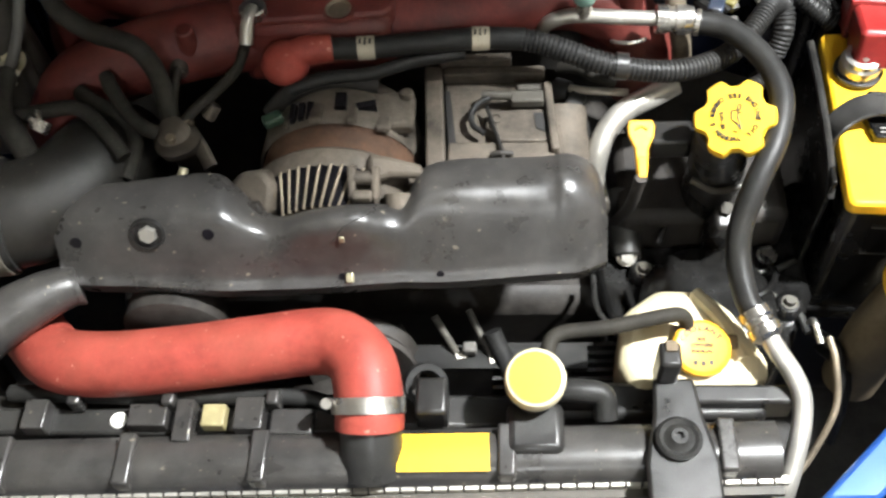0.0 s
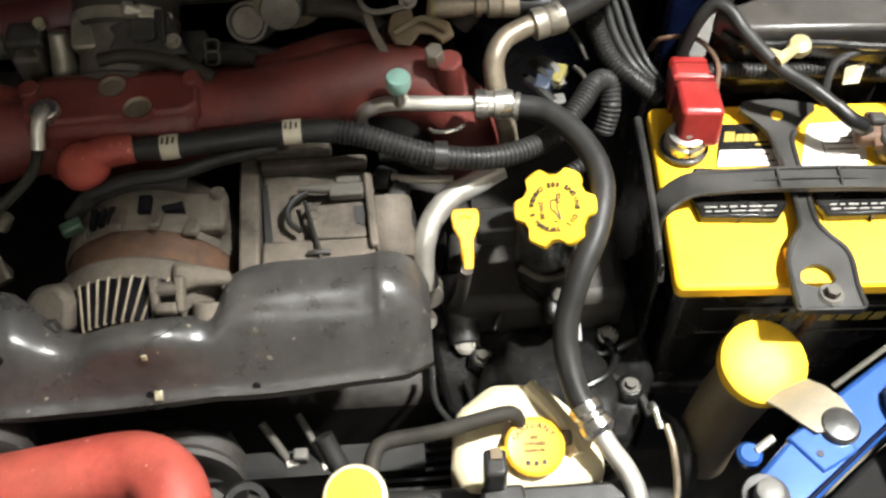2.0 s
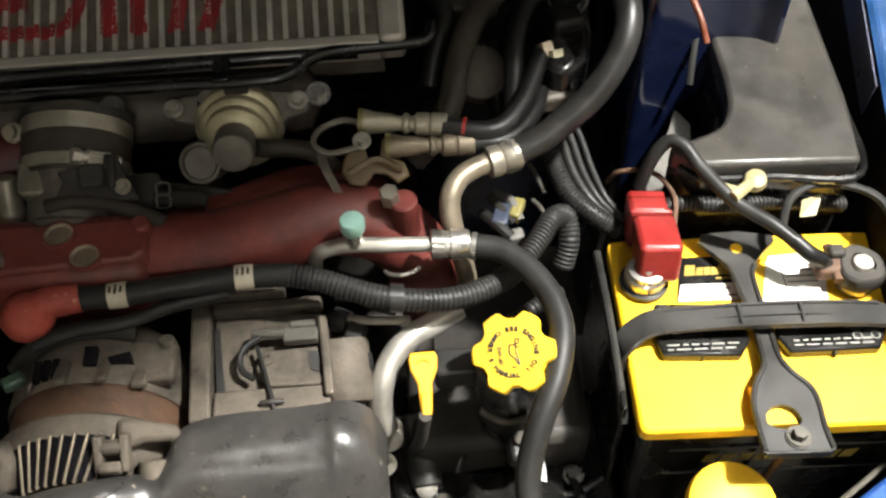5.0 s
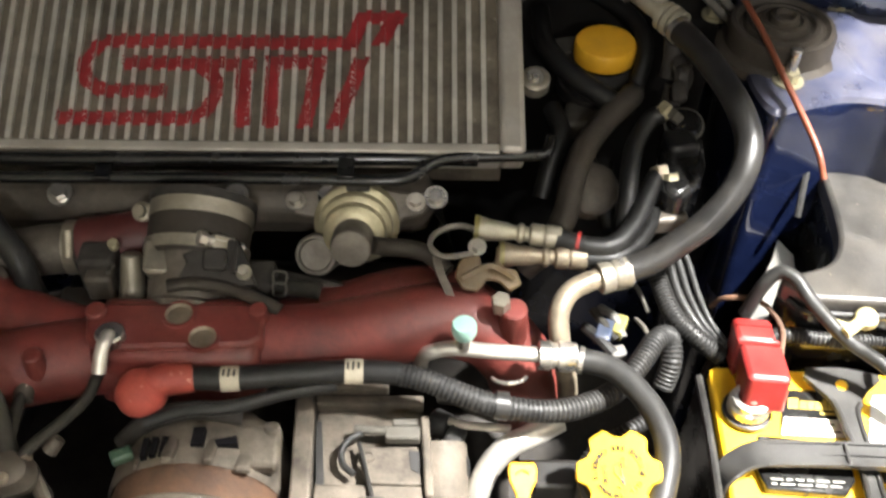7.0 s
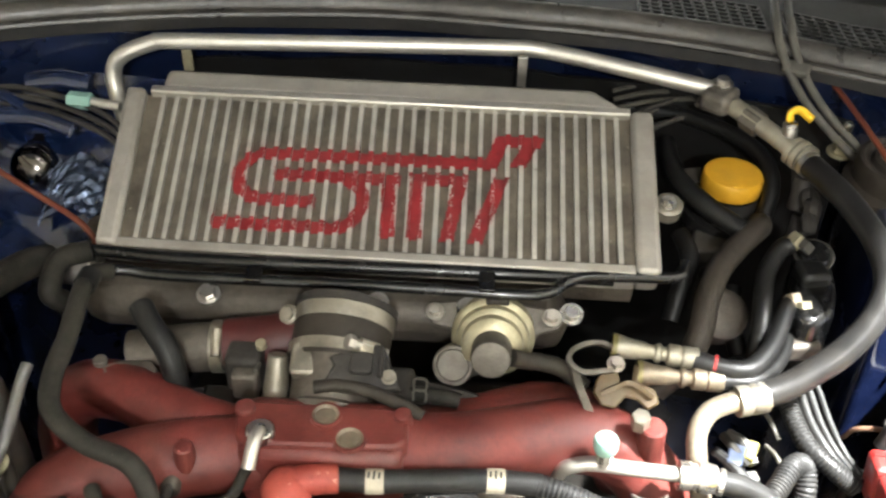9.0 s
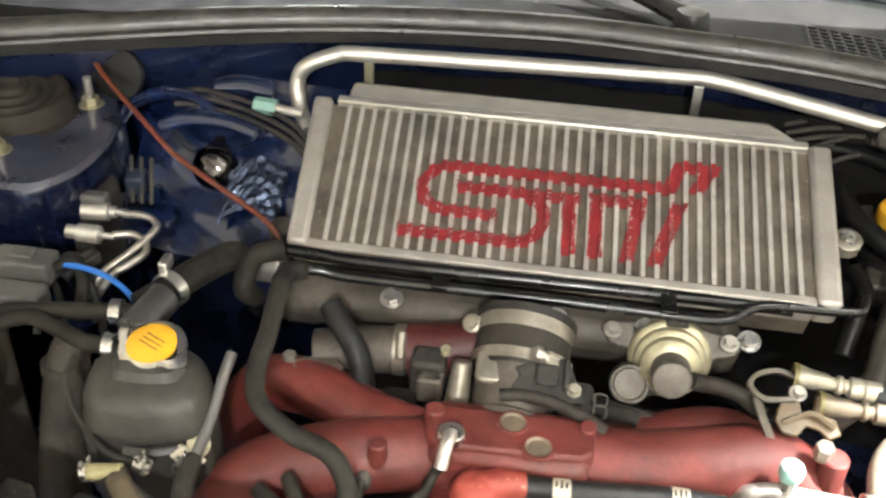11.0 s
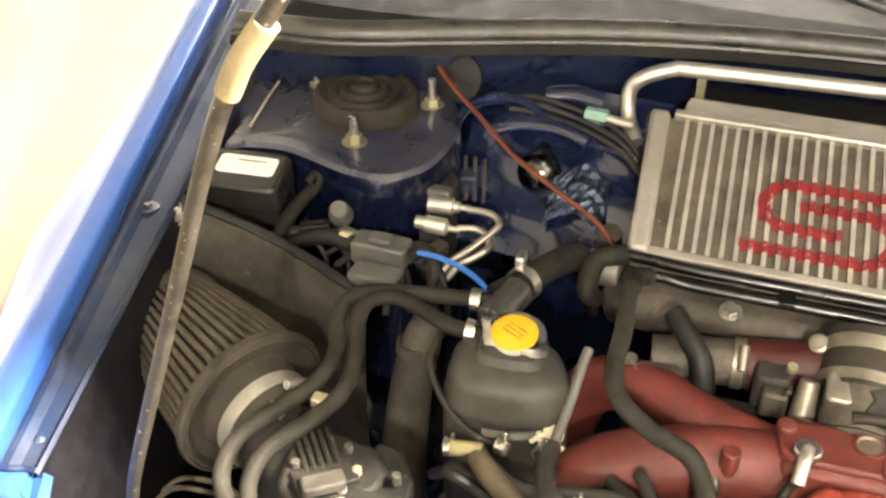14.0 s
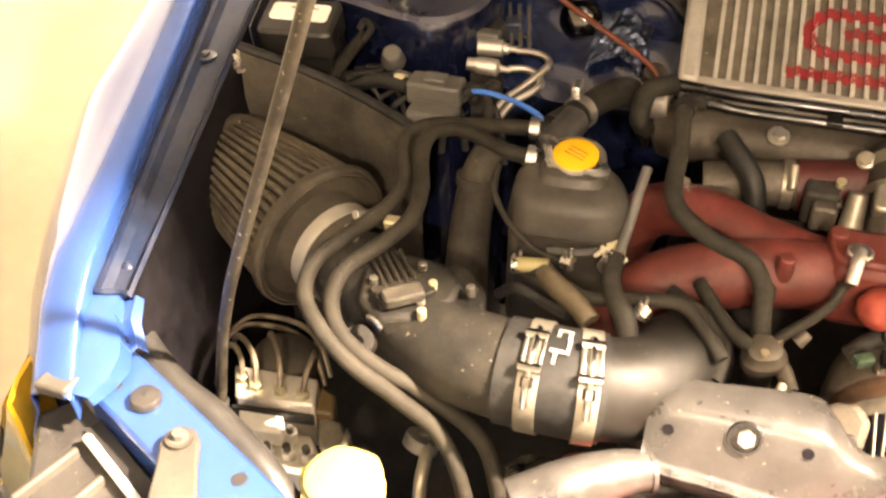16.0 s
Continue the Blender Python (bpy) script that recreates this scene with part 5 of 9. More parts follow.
breather = hose_run("breather_hose", [(-0.290, 0.797, 0.926), (-0.301, 0.786, 0.931), (-0.303, 0.765, 0.931), (-0.298, 0.713, 0.925), (-0.297, 0.675, 0.919), (-0.288, 0.648, 0.911), (-0.258, 0.628, 0.903), (-0.225, 0.620, 0.894), (-0.210, 0.608, 0.876), (-0.207, 0.596, 0.852), (-0.202, 0.584, 0.835)], 0.0080, GREYRUB, "greyed rubber breather hose looping over the manifold", ())
part("sleeve", ring((-0.3025, 0.778, 0.9312), (-0.05, -1, 0.0), 0.0080, 0.0094, 0.016, 20), RUBBER, breather, "black rubber sleeve")
solo("vacuum_hose", hose([(-0.339, 0.800, 0.885), (-0.345, 0.790, 0.905), (-0.341, 0.814, 0.921), (-0.316, 0.825, 0.925)], 0.0098, 14), GREYRUB, "short greyed rubber elbow at the pipe's end", "hose")
# PCV valve and its hoses
pcv = thing("pcv_valve", (-0.200, 0.575, 0.79), "grimy cast breather valve with thin hose tails", "valve")
part("valve", lathe([(0.012, -0.055), (0.012, -0.010), (0.018, -0.008), (0.0185, 0.002), (0.015, 0.006), (0.0135, 0.011), (0.008, 0.0135), (0, 0.014)], Matrix.Translation((-0.200, 0.576, 0.835)) @ Matrix.Rotation(radians(14), 4, "X"), 26, squash=lambda a, h: 1 + 0.07 * math.cos(3 * a + 0.6)), DIRTSHADECAST, pcv, "dirty cast valve body")
for (x, y, z), r in (((-0.190, 0.586, 0.846), 0.0042), ((-0.200, 0.567, 0.846), 0.0048)):
    part("boss", rod((x, y, z - 0.006), (x, y - 0.002, z + 0.003), r, r * 0.8), GRIMYPIPE, pcv)
part("arm", hose([(-0.192, 0.584, 0.832), (-0.182, 0.572, 0.826), (-0.174, 0.558, 0.818)], 0.0070, 10, flat=0.6), DIRTSHADECAST, pcv)
part("nub", rod((-0.176, 0.592, 0.840), (-0.168, 0.598, 0.848), 0.0062, 0.0050), DIRTSHADECAST, pcv)
part("tail", hose([(-0.202, 0.588, 0.846), (-0.203, 0.600, 0.852), (-0.204, 0.620, 0.854), (-0.204, 0.638, 0.852)], 0.0046, 12), GREYRUB, pcv)
part("tail", hose([(-0.192, 0.584, 0.845), (-0.184, 0.592, 0.850), (-0.167, 0.610, 0.853), (-0.153, 0.628, 0.857), (-0.147, 0.640, 0.866), (-0.142, 0.640, 0.876)], 0.0044, 12), GREYRUB, pcv)
part("tail", hose([(-0.212, 0.572, 0.846), (-0.222, 0.574, 0.851), (-0.236, 0.586, 0.854), (-0.250, 0.605, 0.859), (-0.260, 0.622, 0.858)], 0.0062, 12), GREYRUB, pcv)
part("side_hose", hose([(-0.282, 0.612, 0.851), (-0.262, 0.597, 0.852), (-0.244, 0.588, 0.848), (-0.234, 0.578, 0.842), (-0.231, 0.562, 0.838), (-0.235, 0.536, 0.832)], 0.0068, 12), GREYRUB, pcv, "grey hose curving under the breather")
part("union", rod((-0.204, 0.630, 0.849), (-0.204, 0.642, 0.852), 0.0075), DIRTSHADECAST, pcv)
# throttle body and its coupler
thr = thing("throttle_body", (-0.092, 0.75, 0.80), "cast throttle body under a brown-black coupler with dull clamps", "throttle body")
TA, TB = Vector((-0.090, 0.800, 0.892)), Vector((-0.094, 0.738, 0.858))
TW = (TB - TA).normalized()
part("outlet_lip", lathe([(0.038, -0.006), (0.0445, -0.004), (0.0445, 0.003), (0.040, 0.004)], along(TA, TB), 40), SOOT, thr)
part("coupler", lathe([(0.0405, 0), (0.042, 0.003), (0.0423, 0.020), (0.0418, 0.045), (0.040, 0.049)], along(TA, TB), 40), BROWNRUB, thr, "aged brown-black rubber coupler")
band(TA + TW * 0.010, TW, 0.0425, 0.013, thr, None, DULLBAND, 0.0009)
low_band = band(TA + TW * 0.041, TW, 0.0425, 0.010, thr, None, DULLBAND, 0.0009)
SV = (Vector((0.60, -0.50, 0.62)) - TW * Vector((0.60, -0.50, 0.62)).dot(TW)).normalized()
ST = TW.cross(SV).normalized()
SC = TA + TW * 0.041 + SV * 0.0465
part("worm_housing", box((0, 0, 0), (0.020, 0.012, 0.008), Matrix.Translation(SC) @ Matrix((ST, TW, SV)).transposed().to_4x4()), DULLBAND, low_band, bevel=0.002)
part("worm_screw", rod(SC - ST * 0.018, SC + ST * 0.016, 0.0042, n=10), ALU, low_band)
part("worm_head", rod(SC + ST * 0.014, SC + ST * 0.021, 0.0062, n=6), ALU, low_band)
SB = TA + TW * 0.006 + Vector((-0.046, -0.006, 0.006))
part("side_bolt", lathe([(0, 0), (0.0085, 0.001), (0.0085, 0.006), (0.0055, 0.007), (0.0055, 0.012), (0, 0.0125)], along(SB, SB + Vector((-0.2, -0.6, 0.7))), 16), DULLBAND, thr)
part("body", lathe([(0.038, 0.044), (0.037, 0.05), (0.035, 0.085), (0.038, 0.088), (0.038, 0.10)], along(TA, TB), 30), DIRTSHADECAST, thr)
part("body_front", plate(rounded(0.044, 0.030, 0.006), Matrix.Translation((-0.106, 0.739, 0.8955)) @ Matrix.Rotation(radians(24), 4, "X"), 0.020), DULLBAND, thr, "pale cast front of the housing", bevel=0.003)
part("front_notch", box((0, 0, 0), (0.016, 0.0022, 0.001), Matrix.Translation((-0.103, 0.746, 0.8995)) @ Matrix.Rotation(radians(24), 4, "X")), INKSHADE, thr)
part("post", rod((-0.142, 0.728, 0.850), (-0.140, 0.748, 0.888), 0.0115, 0.0085), DULLBAND, thr, "pale round cast post")
LK = Matrix.Translation((-0.069, 0.730, 0.897)) @ Matrix.Rotation(radians(30), 4, "X")
part("linkage", plate([(-0.030, -0.016), (-0.022, 0.000), (-0.027, 0.007), (-0.012, 0.013), (-0.004, 0.010), (0.004, 0.020), (0.018, 0.019), (0.026, 0.000), (0.034, -0.017), (0.010, -0.020)], LK, 0.010), SOOT, thr, "grimy black linkage cover", bevel=0.002)
part("linkage_boss", plate(rounded(0.019, 0.018, 0.004, cx=0.001, cy=0.002), LK @ Matrix.Translation((0, 0, 0.005)), 0.006), SOOT, thr, bevel=0.0015)
part("linkage_rib", box((0.017, 0.004, 0.003), (0.004, 0.026, 0.006), LK), SOOT, thr, bevel=0.001)
bolt(LK @ Vector((0.024, -0.008, 0.001)), 0.0042, 0.006, thr, up=(0, -0.5, 1), material=DULLBAND)
part("lever", hose([(-0.105, 0.716, 0.884), (-0.085, 0.718, 0.886), (-0.060, 0.716, 0.884), (-0.036, 0.708, 0.880), (-0.016, 0.700, 0.874)], 0.0060, 10), BROWNRUB, thr)
part("motor", box((-0.044, 0.745, 0.850), (0.036, 0.035, 0.040), Matrix.Identity(4)), SOOT, thr, bevel=0.006)
part("sensor", box((-0.170, 0.752, 0.868), (0.030, 0.026, 0.036)), SOOT, thr, bevel=0.004)
part("sensor_foot", box((-0.166, 0.735, 0.866), (0.022, 0.016, 0.026)), DIRTSHADECAST, thr, bevel=0.003)
part("screw", rod((-0.156, 0.757, 0.886), (-0.156, 0.755, 0.893), 0.0045), BRASS, thr)
part("screw", rod((-0.155, 0.742, 0.880), (-0.156, 0.730, 0.884), 0.0022), DULLSTEEL, thr)

# bypass valve
bov = thing("bypass_valve", (0.038, 0.79, 0.86), "dull yellow zinc bypass valve bolted under the intercooler", "valve")
BA, BW = Vector((0.038, 0.806, 0.872)), Vector((-0.03, -0.90, 0.30)).normalized()
part("flange", plate([(-0.062, 0.006), (-0.056, 0.014), (-0.040, 0.015), (0.0, 0.020), (0.042, 0.013), (0.058, 0.012), (0.063, 0.003), (0.056, -0.006), (0.040, -0.010), (0.030, -0.024), (-0.026, -0.024), (-0.036, -0.010), (-0.054, -0.007)], Matrix.Translation(BA + Vector((0, 0.004, 0.012))) @ Matrix.Rotation(radians(38), 4, "X"), 0.006), CAST, bov, "cast three-cornered flange", bevel=0.002)
part("dome", lathe([(0.034, -0.004), (0.0365, -0.002), (0.0365, 0.008), (0.0340, 0.0105), (0.0318, 0.0110), (0.0312, 0.018), (0.0285, 0.0205), (0.0270, 0.021), (0.0262, 0.028), (0.022, 0.032), (0.017, 0.033)], along(BA, BA + BW), 48), BRASS, bov)
part("dome_tab", box((0, 0, 0), (0.020, 0.010, 0.008), Matrix.Translation(BA + Vector((0.002, 0.004, 0.036)))), SOOT, bov, bevel=0.002)
part("cap", lathe([(0.0160, 0.028), (0.0172, 0.031), (0.0172, 0.052), (0.0160, 0.055), (0.0145, 0.0556), (0, 0.0552)], along(BA, BA + BW), 36), CAST, bov, "dull grey vacuum cap")
OUT = Vector((0.005, 0.776, 0.860))
part("outlet", lathe([(0.0180, -0.030), (0.0180, 0.004), (0.0168, 0.007), (0.0145, 0.0075), (0.0130, 0.005), (0, 0.005)], along(OUT, OUT + Vector((-0.05, -0.6, 0.5))), 32), CAST, bov, "dull round outlet")
part("outlet_arm", hose([OUT + Vector((0.002, 0.01, -0.008)), OUT + Vector((0.018, 0.012, -0.002)), BA + Vector((-0.012, -0.012, -0.004))], 0.014, 16), CAST, bov)
for u in (-0.052, 0.050):
    bolt(BA + Vector((u, 0.004, 0.018)), 0.0055, 0.008, bov, up=(0, -0.5, 1), material=ALU)
solo("bypass_hose", hose([(0.054, 0.764, 0.884), (0.064, 0.768, 0.878), (0.080, 0.770, 0.875), (0.099, 0.766, 0.872), (0.116, 0.752, 0.866)], 0.0074, 12), BROWNRUB, "short brown-black rubber hose from the bypass valve", "hose")

# small fittings in the gap behind the manifold
vc = thing("vacuum_clip", (-0.020, 0.739, 0.862), "small bright double wire clip on a thin hose", "clip")
VM = Matrix.Translation((-0.021, 0.734, 0.870)) @ Matrix.Rotation(radians(38), 4, "X")
for y0, y1 in ((0.0, 0.0085), (-0.0105, -0.001)):
    part("loop", hose([VM @ Vector(p) for p in ((-0.0045, y0, 0), (-0.0048, y1, 0), (0.0048, y1, 0), (0.0045, y0, 0), (-0.0045, y0, 0))], 0.0010, 6, 3), DULLSTEEL, vc)
solo("vacuum_tube", hose([(-0.046, 0.733, 0.862), (-0.024, 0.737, 0.862), (-0.006, 0.735, 0.862), (0.004, 0.734, 0.862), (0.012, 0.733, 0.860)], 0.0070, 12), GREYRUB, "short grey tube behind the manifold", "hose")
for k, pts in enumerate(([(-0.03, 0.770, 0.84), (0.0, 0.760, 0.845), (0.04, 0.755, 0.838), (0.09, 0.765, 0.83)], [(-0.235, 0.760, 0.80), (-0.20, 0.745, 0.815), (-0.165, 0.742, 0.82), (-0.14, 0.75, 0.81)], [(-0.26, 0.75, 0.82), (-0.235, 0.742, 0.835), (-0.20, 0.755, 0.83), (-0.17, 0.76, 0.80)])):
    solo("dark_lead", hose(pts, 0.0045, 8), SOOT, "dark lead low behind the manifold", "cable", "leads behind the manifold")
solo("sensor_block", box((-0.192, 0.742, 0.825), (0.034, 0.026, 0.034)), SOOT, "dark sensor block behind the manifold", "sensor", bevel=0.004)
sbr = thing("hose_bracket", (-0.262, 0.752, 0.84), "small pale metal bracket below the hoses", "bracket")
part("plate", plate([(-0.290, 0.742), (-0.276, 0.750), (-0.252, 0.752), (-0.243, 0.742), (-0.246, 0.722), (-0.254, 0.732), (-0.286, 0.734)], Matrix.Translation((0, 0, 0.868)), 0.003), CAST, sbr, bevel=0.0008)
part("ear", rod((-0.292, 0.744, 0.868), (-0.292, 0.744, 0.874), 0.006, n=12), CAST, sbr)
# turbo inlet under the intercooler
inlet = thing("turbo_elbow", (-0.2, 0.78, 0.80), "cast alloy elbow and red coupler under the intercooler", "pipe")
part("pipe", hose([(-0.275, 0.770, 0.855), (-0.235, 0.776, 0.860), (-0.205, 0.779, 0.862), (-0.180, 0.781, 0.863)], 0.0215, 22), DIRTSHADECAST, inlet)
# Darker copy of the silicone, with the cooler's shade put in.
part("coupler", hose([(-0.192, 0.780, 0.863), (-0.160, 0.783, 0.866), (-0.125, 0.792, 0.868), (-0.100, 0.800, 0.866), (-0.085, 0.805, 0.845)], 0.0245, 22), SHADERED, inlet, "red silicone coupler, its shade in the colour")
band((-0.200, 0.780, 0.862), (1, 0.05, 0.03), 0.0222, 0.010, inlet, (0.1, -0.5, 0.6), DULLBAND)
solo("coolant_pipe", hose([(-0.262, 0.778, 0.905), (-0.250, 0.762, 0.900), (-0.232, 0.745, 0.885), (-0.225, 0.735, 0.86), (-0.222, 0.735, 0.82)], 0.0105, 14), RUBBER, "black rubber hose beside the turbo elbow", "hose")


# fuel pulsation fittings at the right bank
fuel = thing("fuel_line_fitting", (0.155, 0.77, 0.84), "bright crimped fuel fittings on a brown bracket", "fitting")
part("bracket", ribbon([(0.136, 0.750, 0.890), (0.112, 0.746, 0.890), (0.101, 0.756, 0.892), (0.106, 0.770, 0.893), (0.124, 0.779, 0.893), (0.138, 0.774, 0.892), (0.142, 0.760, 0.890), (0.136, 0.750, 0.890)], 0.0075, 0.004, (0.0, -0.55, 0.83)), CAST, fuel, "looped pale bracket")
part("bracket_tail", ribbon([(0.106, 0.748, 0.888), (0.109, 0.735, 0.884), (0.117, 0.722, 0.872), (0.122, 0.715, 0.860)], 0.007, 0.003, (1, 0.2, 0)), DIRTSHADECAST, fuel)
bolt((0.139, 0.755, 0.892), 0.0050, 0.007, fuel, up=(0, -0.4, 1), material=ALU)
BK = Matrix.Translation((0.145, 0.740, 0.882)) @ Matrix.Rotation(radians(30), 4, "X")
part("clip", plate([(-0.022, 0.004), (-0.016, 0.014), (-0.004, 0.014), (-0.002, 0.004), (0.008, 0.006), (0.010, 0.020), (0.016, 0.018), (0.014, 0.004), (0.026, 0.000), (0.030, -0.012), (0.020, -0.018), (0.012, -0.010), (0.002, -0.008), (-0.006, -0.018), (-0.018, -0.016), (-0.024, -0.006)], BK, 0.005), BROWN, fuel, "amber-brown plastic clip", bevel=0.0015)
part("clip_rib", ribbon([BK @ Vector(p) for p in ((-0.018, -0.008, 0.003), (-0.006, -0.002, 0.005), (0.006, 0.002, 0.005), (0.024, -0.008, 0.003))], 0.004, 0.003, (0, 0.6, 0.8)), BROWN, fuel)
for a, b, mt in (((0.138, 0.776, 0.893), (0.225, 0.768, 0.889), ZINCPIPE), ((0.158, 0.756, 0.883), (0.245, 0.755, 0.879), GRIMYPIPE)):
    a, b = Vector(a), Vector(b)
    f1 = part("connector", lathe([(0, 0), (0.0100, 0), (0.0105, 0.004), (0.0100, 0.008), (0.0088, 0.012), (0.0078, 0.026), (0.0062, 0.030), (0.0060, 0.034), (0.0085, 0.036), (0.0085, 0.039), (0.0062, 0.041), (0.0062, 0.044), (0.0094, 0.046), (0.0094, 0.055), (0.0082, 0.0565), (0.0094, 0.058), (0.0094, 0.070), (0.006, 0.072), (0, 0.072)], along(a, b), 24), mt, fuel)
    part("collar", lathe([(0.0095, -0.001), (0.0112, -0.001), (0.0112, 0.003), (0.0095, 0.003)], along(a, b), 24), TAGYEL, f1, "dull yellow collar")
fh = thing("fuel_hose", (0.296, 0.839, 0.90), "black rubber fuel hose curving up from the fitting", "hose")
part("hose", hose([(0.205, 0.768, 0.890), (0.232, 0.761, 0.888), (0.252, 0.764, 0.888), (0.270, 0.784, 0.890), (0.282, 0.808, 0.894), (0.290, 0.826, 0.898), (0.297, 0.838, 0.900)], 0.0085, 14), BLACKHOSE, fh)
part("mark", ring((0.222, 0.764, 0.8895), (0.95, -0.25, 0), 0.0086, 0.0090, 0.003), REDPLAS, fh, "thin faded purple-red mark")
solo("fuel_hose", hose([(0.228, 0.755, 0.880), (0.250, 0.756, 0.880), (0.268, 0.768, 0.879), (0.284, 0.790, 0.880), (0.292, 0.812, 0.880)], 0.007, 14), BLACKHOSE, "thinner black rubber fuel hose", "hose")
# air-conditioning pipes and hoses on the right
acl = thing("ac_line", (0.20, 0.677, 0.80), "bare aluminium pipe with a green-capped service port", "pipe")
part("pipe", hose([(0.093, 0.690, 0.815), (0.096, 0.684, 0.838), (0.103, 0.680, 0.850), (0.120, 0.680, 0.855), (0.154, 0.677, 0.855), (0.190, 0.676, 0.853)], 0.0062, 14), PIPE, acl)
part("port", rod((0.128, 0.679, 0.856), (0.128, 0.680, 0.873), 0.006, 0.0075), STEEL, acl)
part("cap", lathe([(0, 0), (0.0085, 0), (0.0098, 0.004), (0.0098, 0.011), (0.0088, 0.013), (0, 0.0133)], Matrix.Translation((0.128, 0.680, 0.872)), 24), GREEN, acl, "pale green service cap")
part("crimp", lathe([(0.006, 0), (0.0118, 0.001), (0.0118, 0.010), (0.0105, 0.011), (0.0105, 0.015), (0.0122, 0.016), (0.0122, 0.024), (0.0112, 0.030), (0.010, 0.031)], along((0.186, 0.676, 0.853), (0.22, 0.675, 0.851)), 26), STEEL, acl)
hose_run("ac_hose", [(0.212, 0.675, 0.851), (0.244, 0.664, 0.851), (0.268, 0.632, 0.850), (0.277, 0.597, 0.846), (0.269, 0.560, 0.838), (0.254, 0.532, 0.824), (0.243, 0.508, 0.802), (0.241, 0.488, 0.785), (0.246, 0.461, 0.771), (0.254, 0.446, 0.764)], 0.0096, RUBBER, "thick black air conditioning hose sweeping past the oil cap", ((0.03, 0.004), (0.965, 0.004)), 8)
low = thing("ac_pipe", (0.27, 0.38, 0.70), "bent aluminium air conditioning pipe with a crimped collar", "pipe")
part("crimp", lathe([(0.0115, 0), (0.0128, 0.001), (0.0128, 0.008), (0.0112, 0.010), (0.0112, 0.013), (0.0130, 0.015), (0.0130, 0.022), (0.009, 0.026)], along((0.250, 0.452, 0.768), (0.262, 0.428, 0.762)), 26), STEEL, low)
part("pipe", hose([(0.258, 0.436, 0.765), (0.266, 0.420, 0.760), (0.276, 0.407, 0.752), (0.283, 0.393, 0.743), (0.283, 0.378, 0.736), (0.279, 0.360, 0.728), (0.272, 0.338, 0.715), (0.268, 0.325, 0.70)], 0.0075, 16), PIPE, low)
elb = thing("ac_elbow", (0.14, 0.60, 0.70), "dull aluminium elbow pipe running into the compressor", "pipe")
part("pipe", hose([(0.206, 0.650, 0.803), (0.188, 0.640, 0.800), (0.165, 0.628, 0.797), (0.150, 0.615, 0.790), (0.141, 0.600, 0.778), (0.138, 0.590, 0.758), (0.141, 0.582, 0.738)], 0.0098, 18), PIPE, elb)
part("flange", rod((0.140, 0.596, 0.715), (0.140, 0.580, 0.722), 0.014), CAST, elb)
bolt((0.137, 0.562, 0.716), 0.0065, 0.010, elb, up=(0.2, -0.7, 0.6))
suc = thing("suction_pipe", (0.22, 0.70, 0.78), "bare metal suction pipe with a crimped collar", "pipe")
part("pipe", hose([(0.218, 0.684, 0.78), (0.214, 0.688, 0.81), (0.207, 0.697, 0.84), (0.205, 0.712, 0.862), (0.214, 0.727, 0.870), (0.230, 0.737, 0.872), (0.246, 0.742, 0.873)], 0.0085, 16), GRIMYPIPE, suc)
part("crimp", lathe([(0.0085, 0), (0.0130, 0.001), (0.0130, 0.010), (0.0118, 0.012), (0.0132, 0.014), (0.0132, 0.026), (0.011, 0.028)], along((0.238, 0.740, 0.872), (0.262, 0.747, 0.873)), 26), DULLBAND, suc)
hose_run("suction_hose", [(0.256, 0.746, 0.873), (0.276, 0.751, 0.879), (0.297, 0.758, 0.890), (0.326, 0.769, 0.912), (0.347, 0.785, 0.938), (0.356, 0.808, 0.958), (0.353, 0.845, 0.968), (0.342, 0.890, 0.972), (0.332, 0.926, 0.971), (0.318, 0.962, 0.970)], 0.0114, SLICKHOSE, "thick glossy black suction hose looping round the bay", ((0.02, 0.004), (0.98, 0.005)), 8)
bar = thing("hard_line", (-0.05, 1.08, 0.97), "long satin aluminium pipe bent round the intercooler", "pipe")
part("pipe", hose([(-0.345, 1.020, 0.935), (-0.360, 1.046, 0.950), (-0.364, 1.058, 0.975), (-0.352, 1.060, 0.993), (-0.322, 1.068, 1.004), (-0.300, 1.070, 1.006), (-0.15, 1.080, 1.006), (0.03, 1.092, 1.005), (0.065, 1.094, 1.004), (0.10, 1.088, 1.002), (0.180, 1.068, 0.996), (0.248, 1.052, 0.990)], 0.0085, 16, 6), PIPE, bar)
part("block", box((0, 0, 0), (0.030, 0.034, 0.022), Matrix.Translation((0.250, 1.042, 0.986)) @ Matrix.Rotation(radians(-35), 4, "Z")), CAST, bar, bevel=0.006)
part("block_plate", plate([(0.228, 1.044), (0.240, 1.080), (0.276, 1.082), (0.272, 1.050), (0.258, 1.030)], Matrix.Translation((0, 0, 0.980)), 0.006), DIRTSHADECAST, bar, "dark bracket plate", bevel=0.001)
part("nut", rod((0.272, 1.022, 0.980), (0.286, 1.006, 0.977), 0.0125, n=6), CAST, bar)
bolt((0.252, 1.050, 0.998), 0.007, 0.007, bar)
part("lower_pipe", hose([(0.262, 1.032, 0.984), (0.290, 1.000, 0.978), (0.316, 0.968, 0.971)], 0.0092, 16), ZINCPIPE, bar)
for k in range(3):
    part("collar", ring(Vector((0.3115, 0.973, 0.972)) + Vector((0.0046, -0.0057, -0.0007)) * k, (0.62, -0.77, -0.1), 0.008, 0.0138 + 0.0006 * (k % 2), 0.0055), ZINCPIPE, bar)
for x in (-0.29, 0.055):
    part("stay", box((x, 1.075, 0.988), (0.010, 0.006, 0.034)), BRASS if x < 0 else STEEL, bar, bevel=0.001)
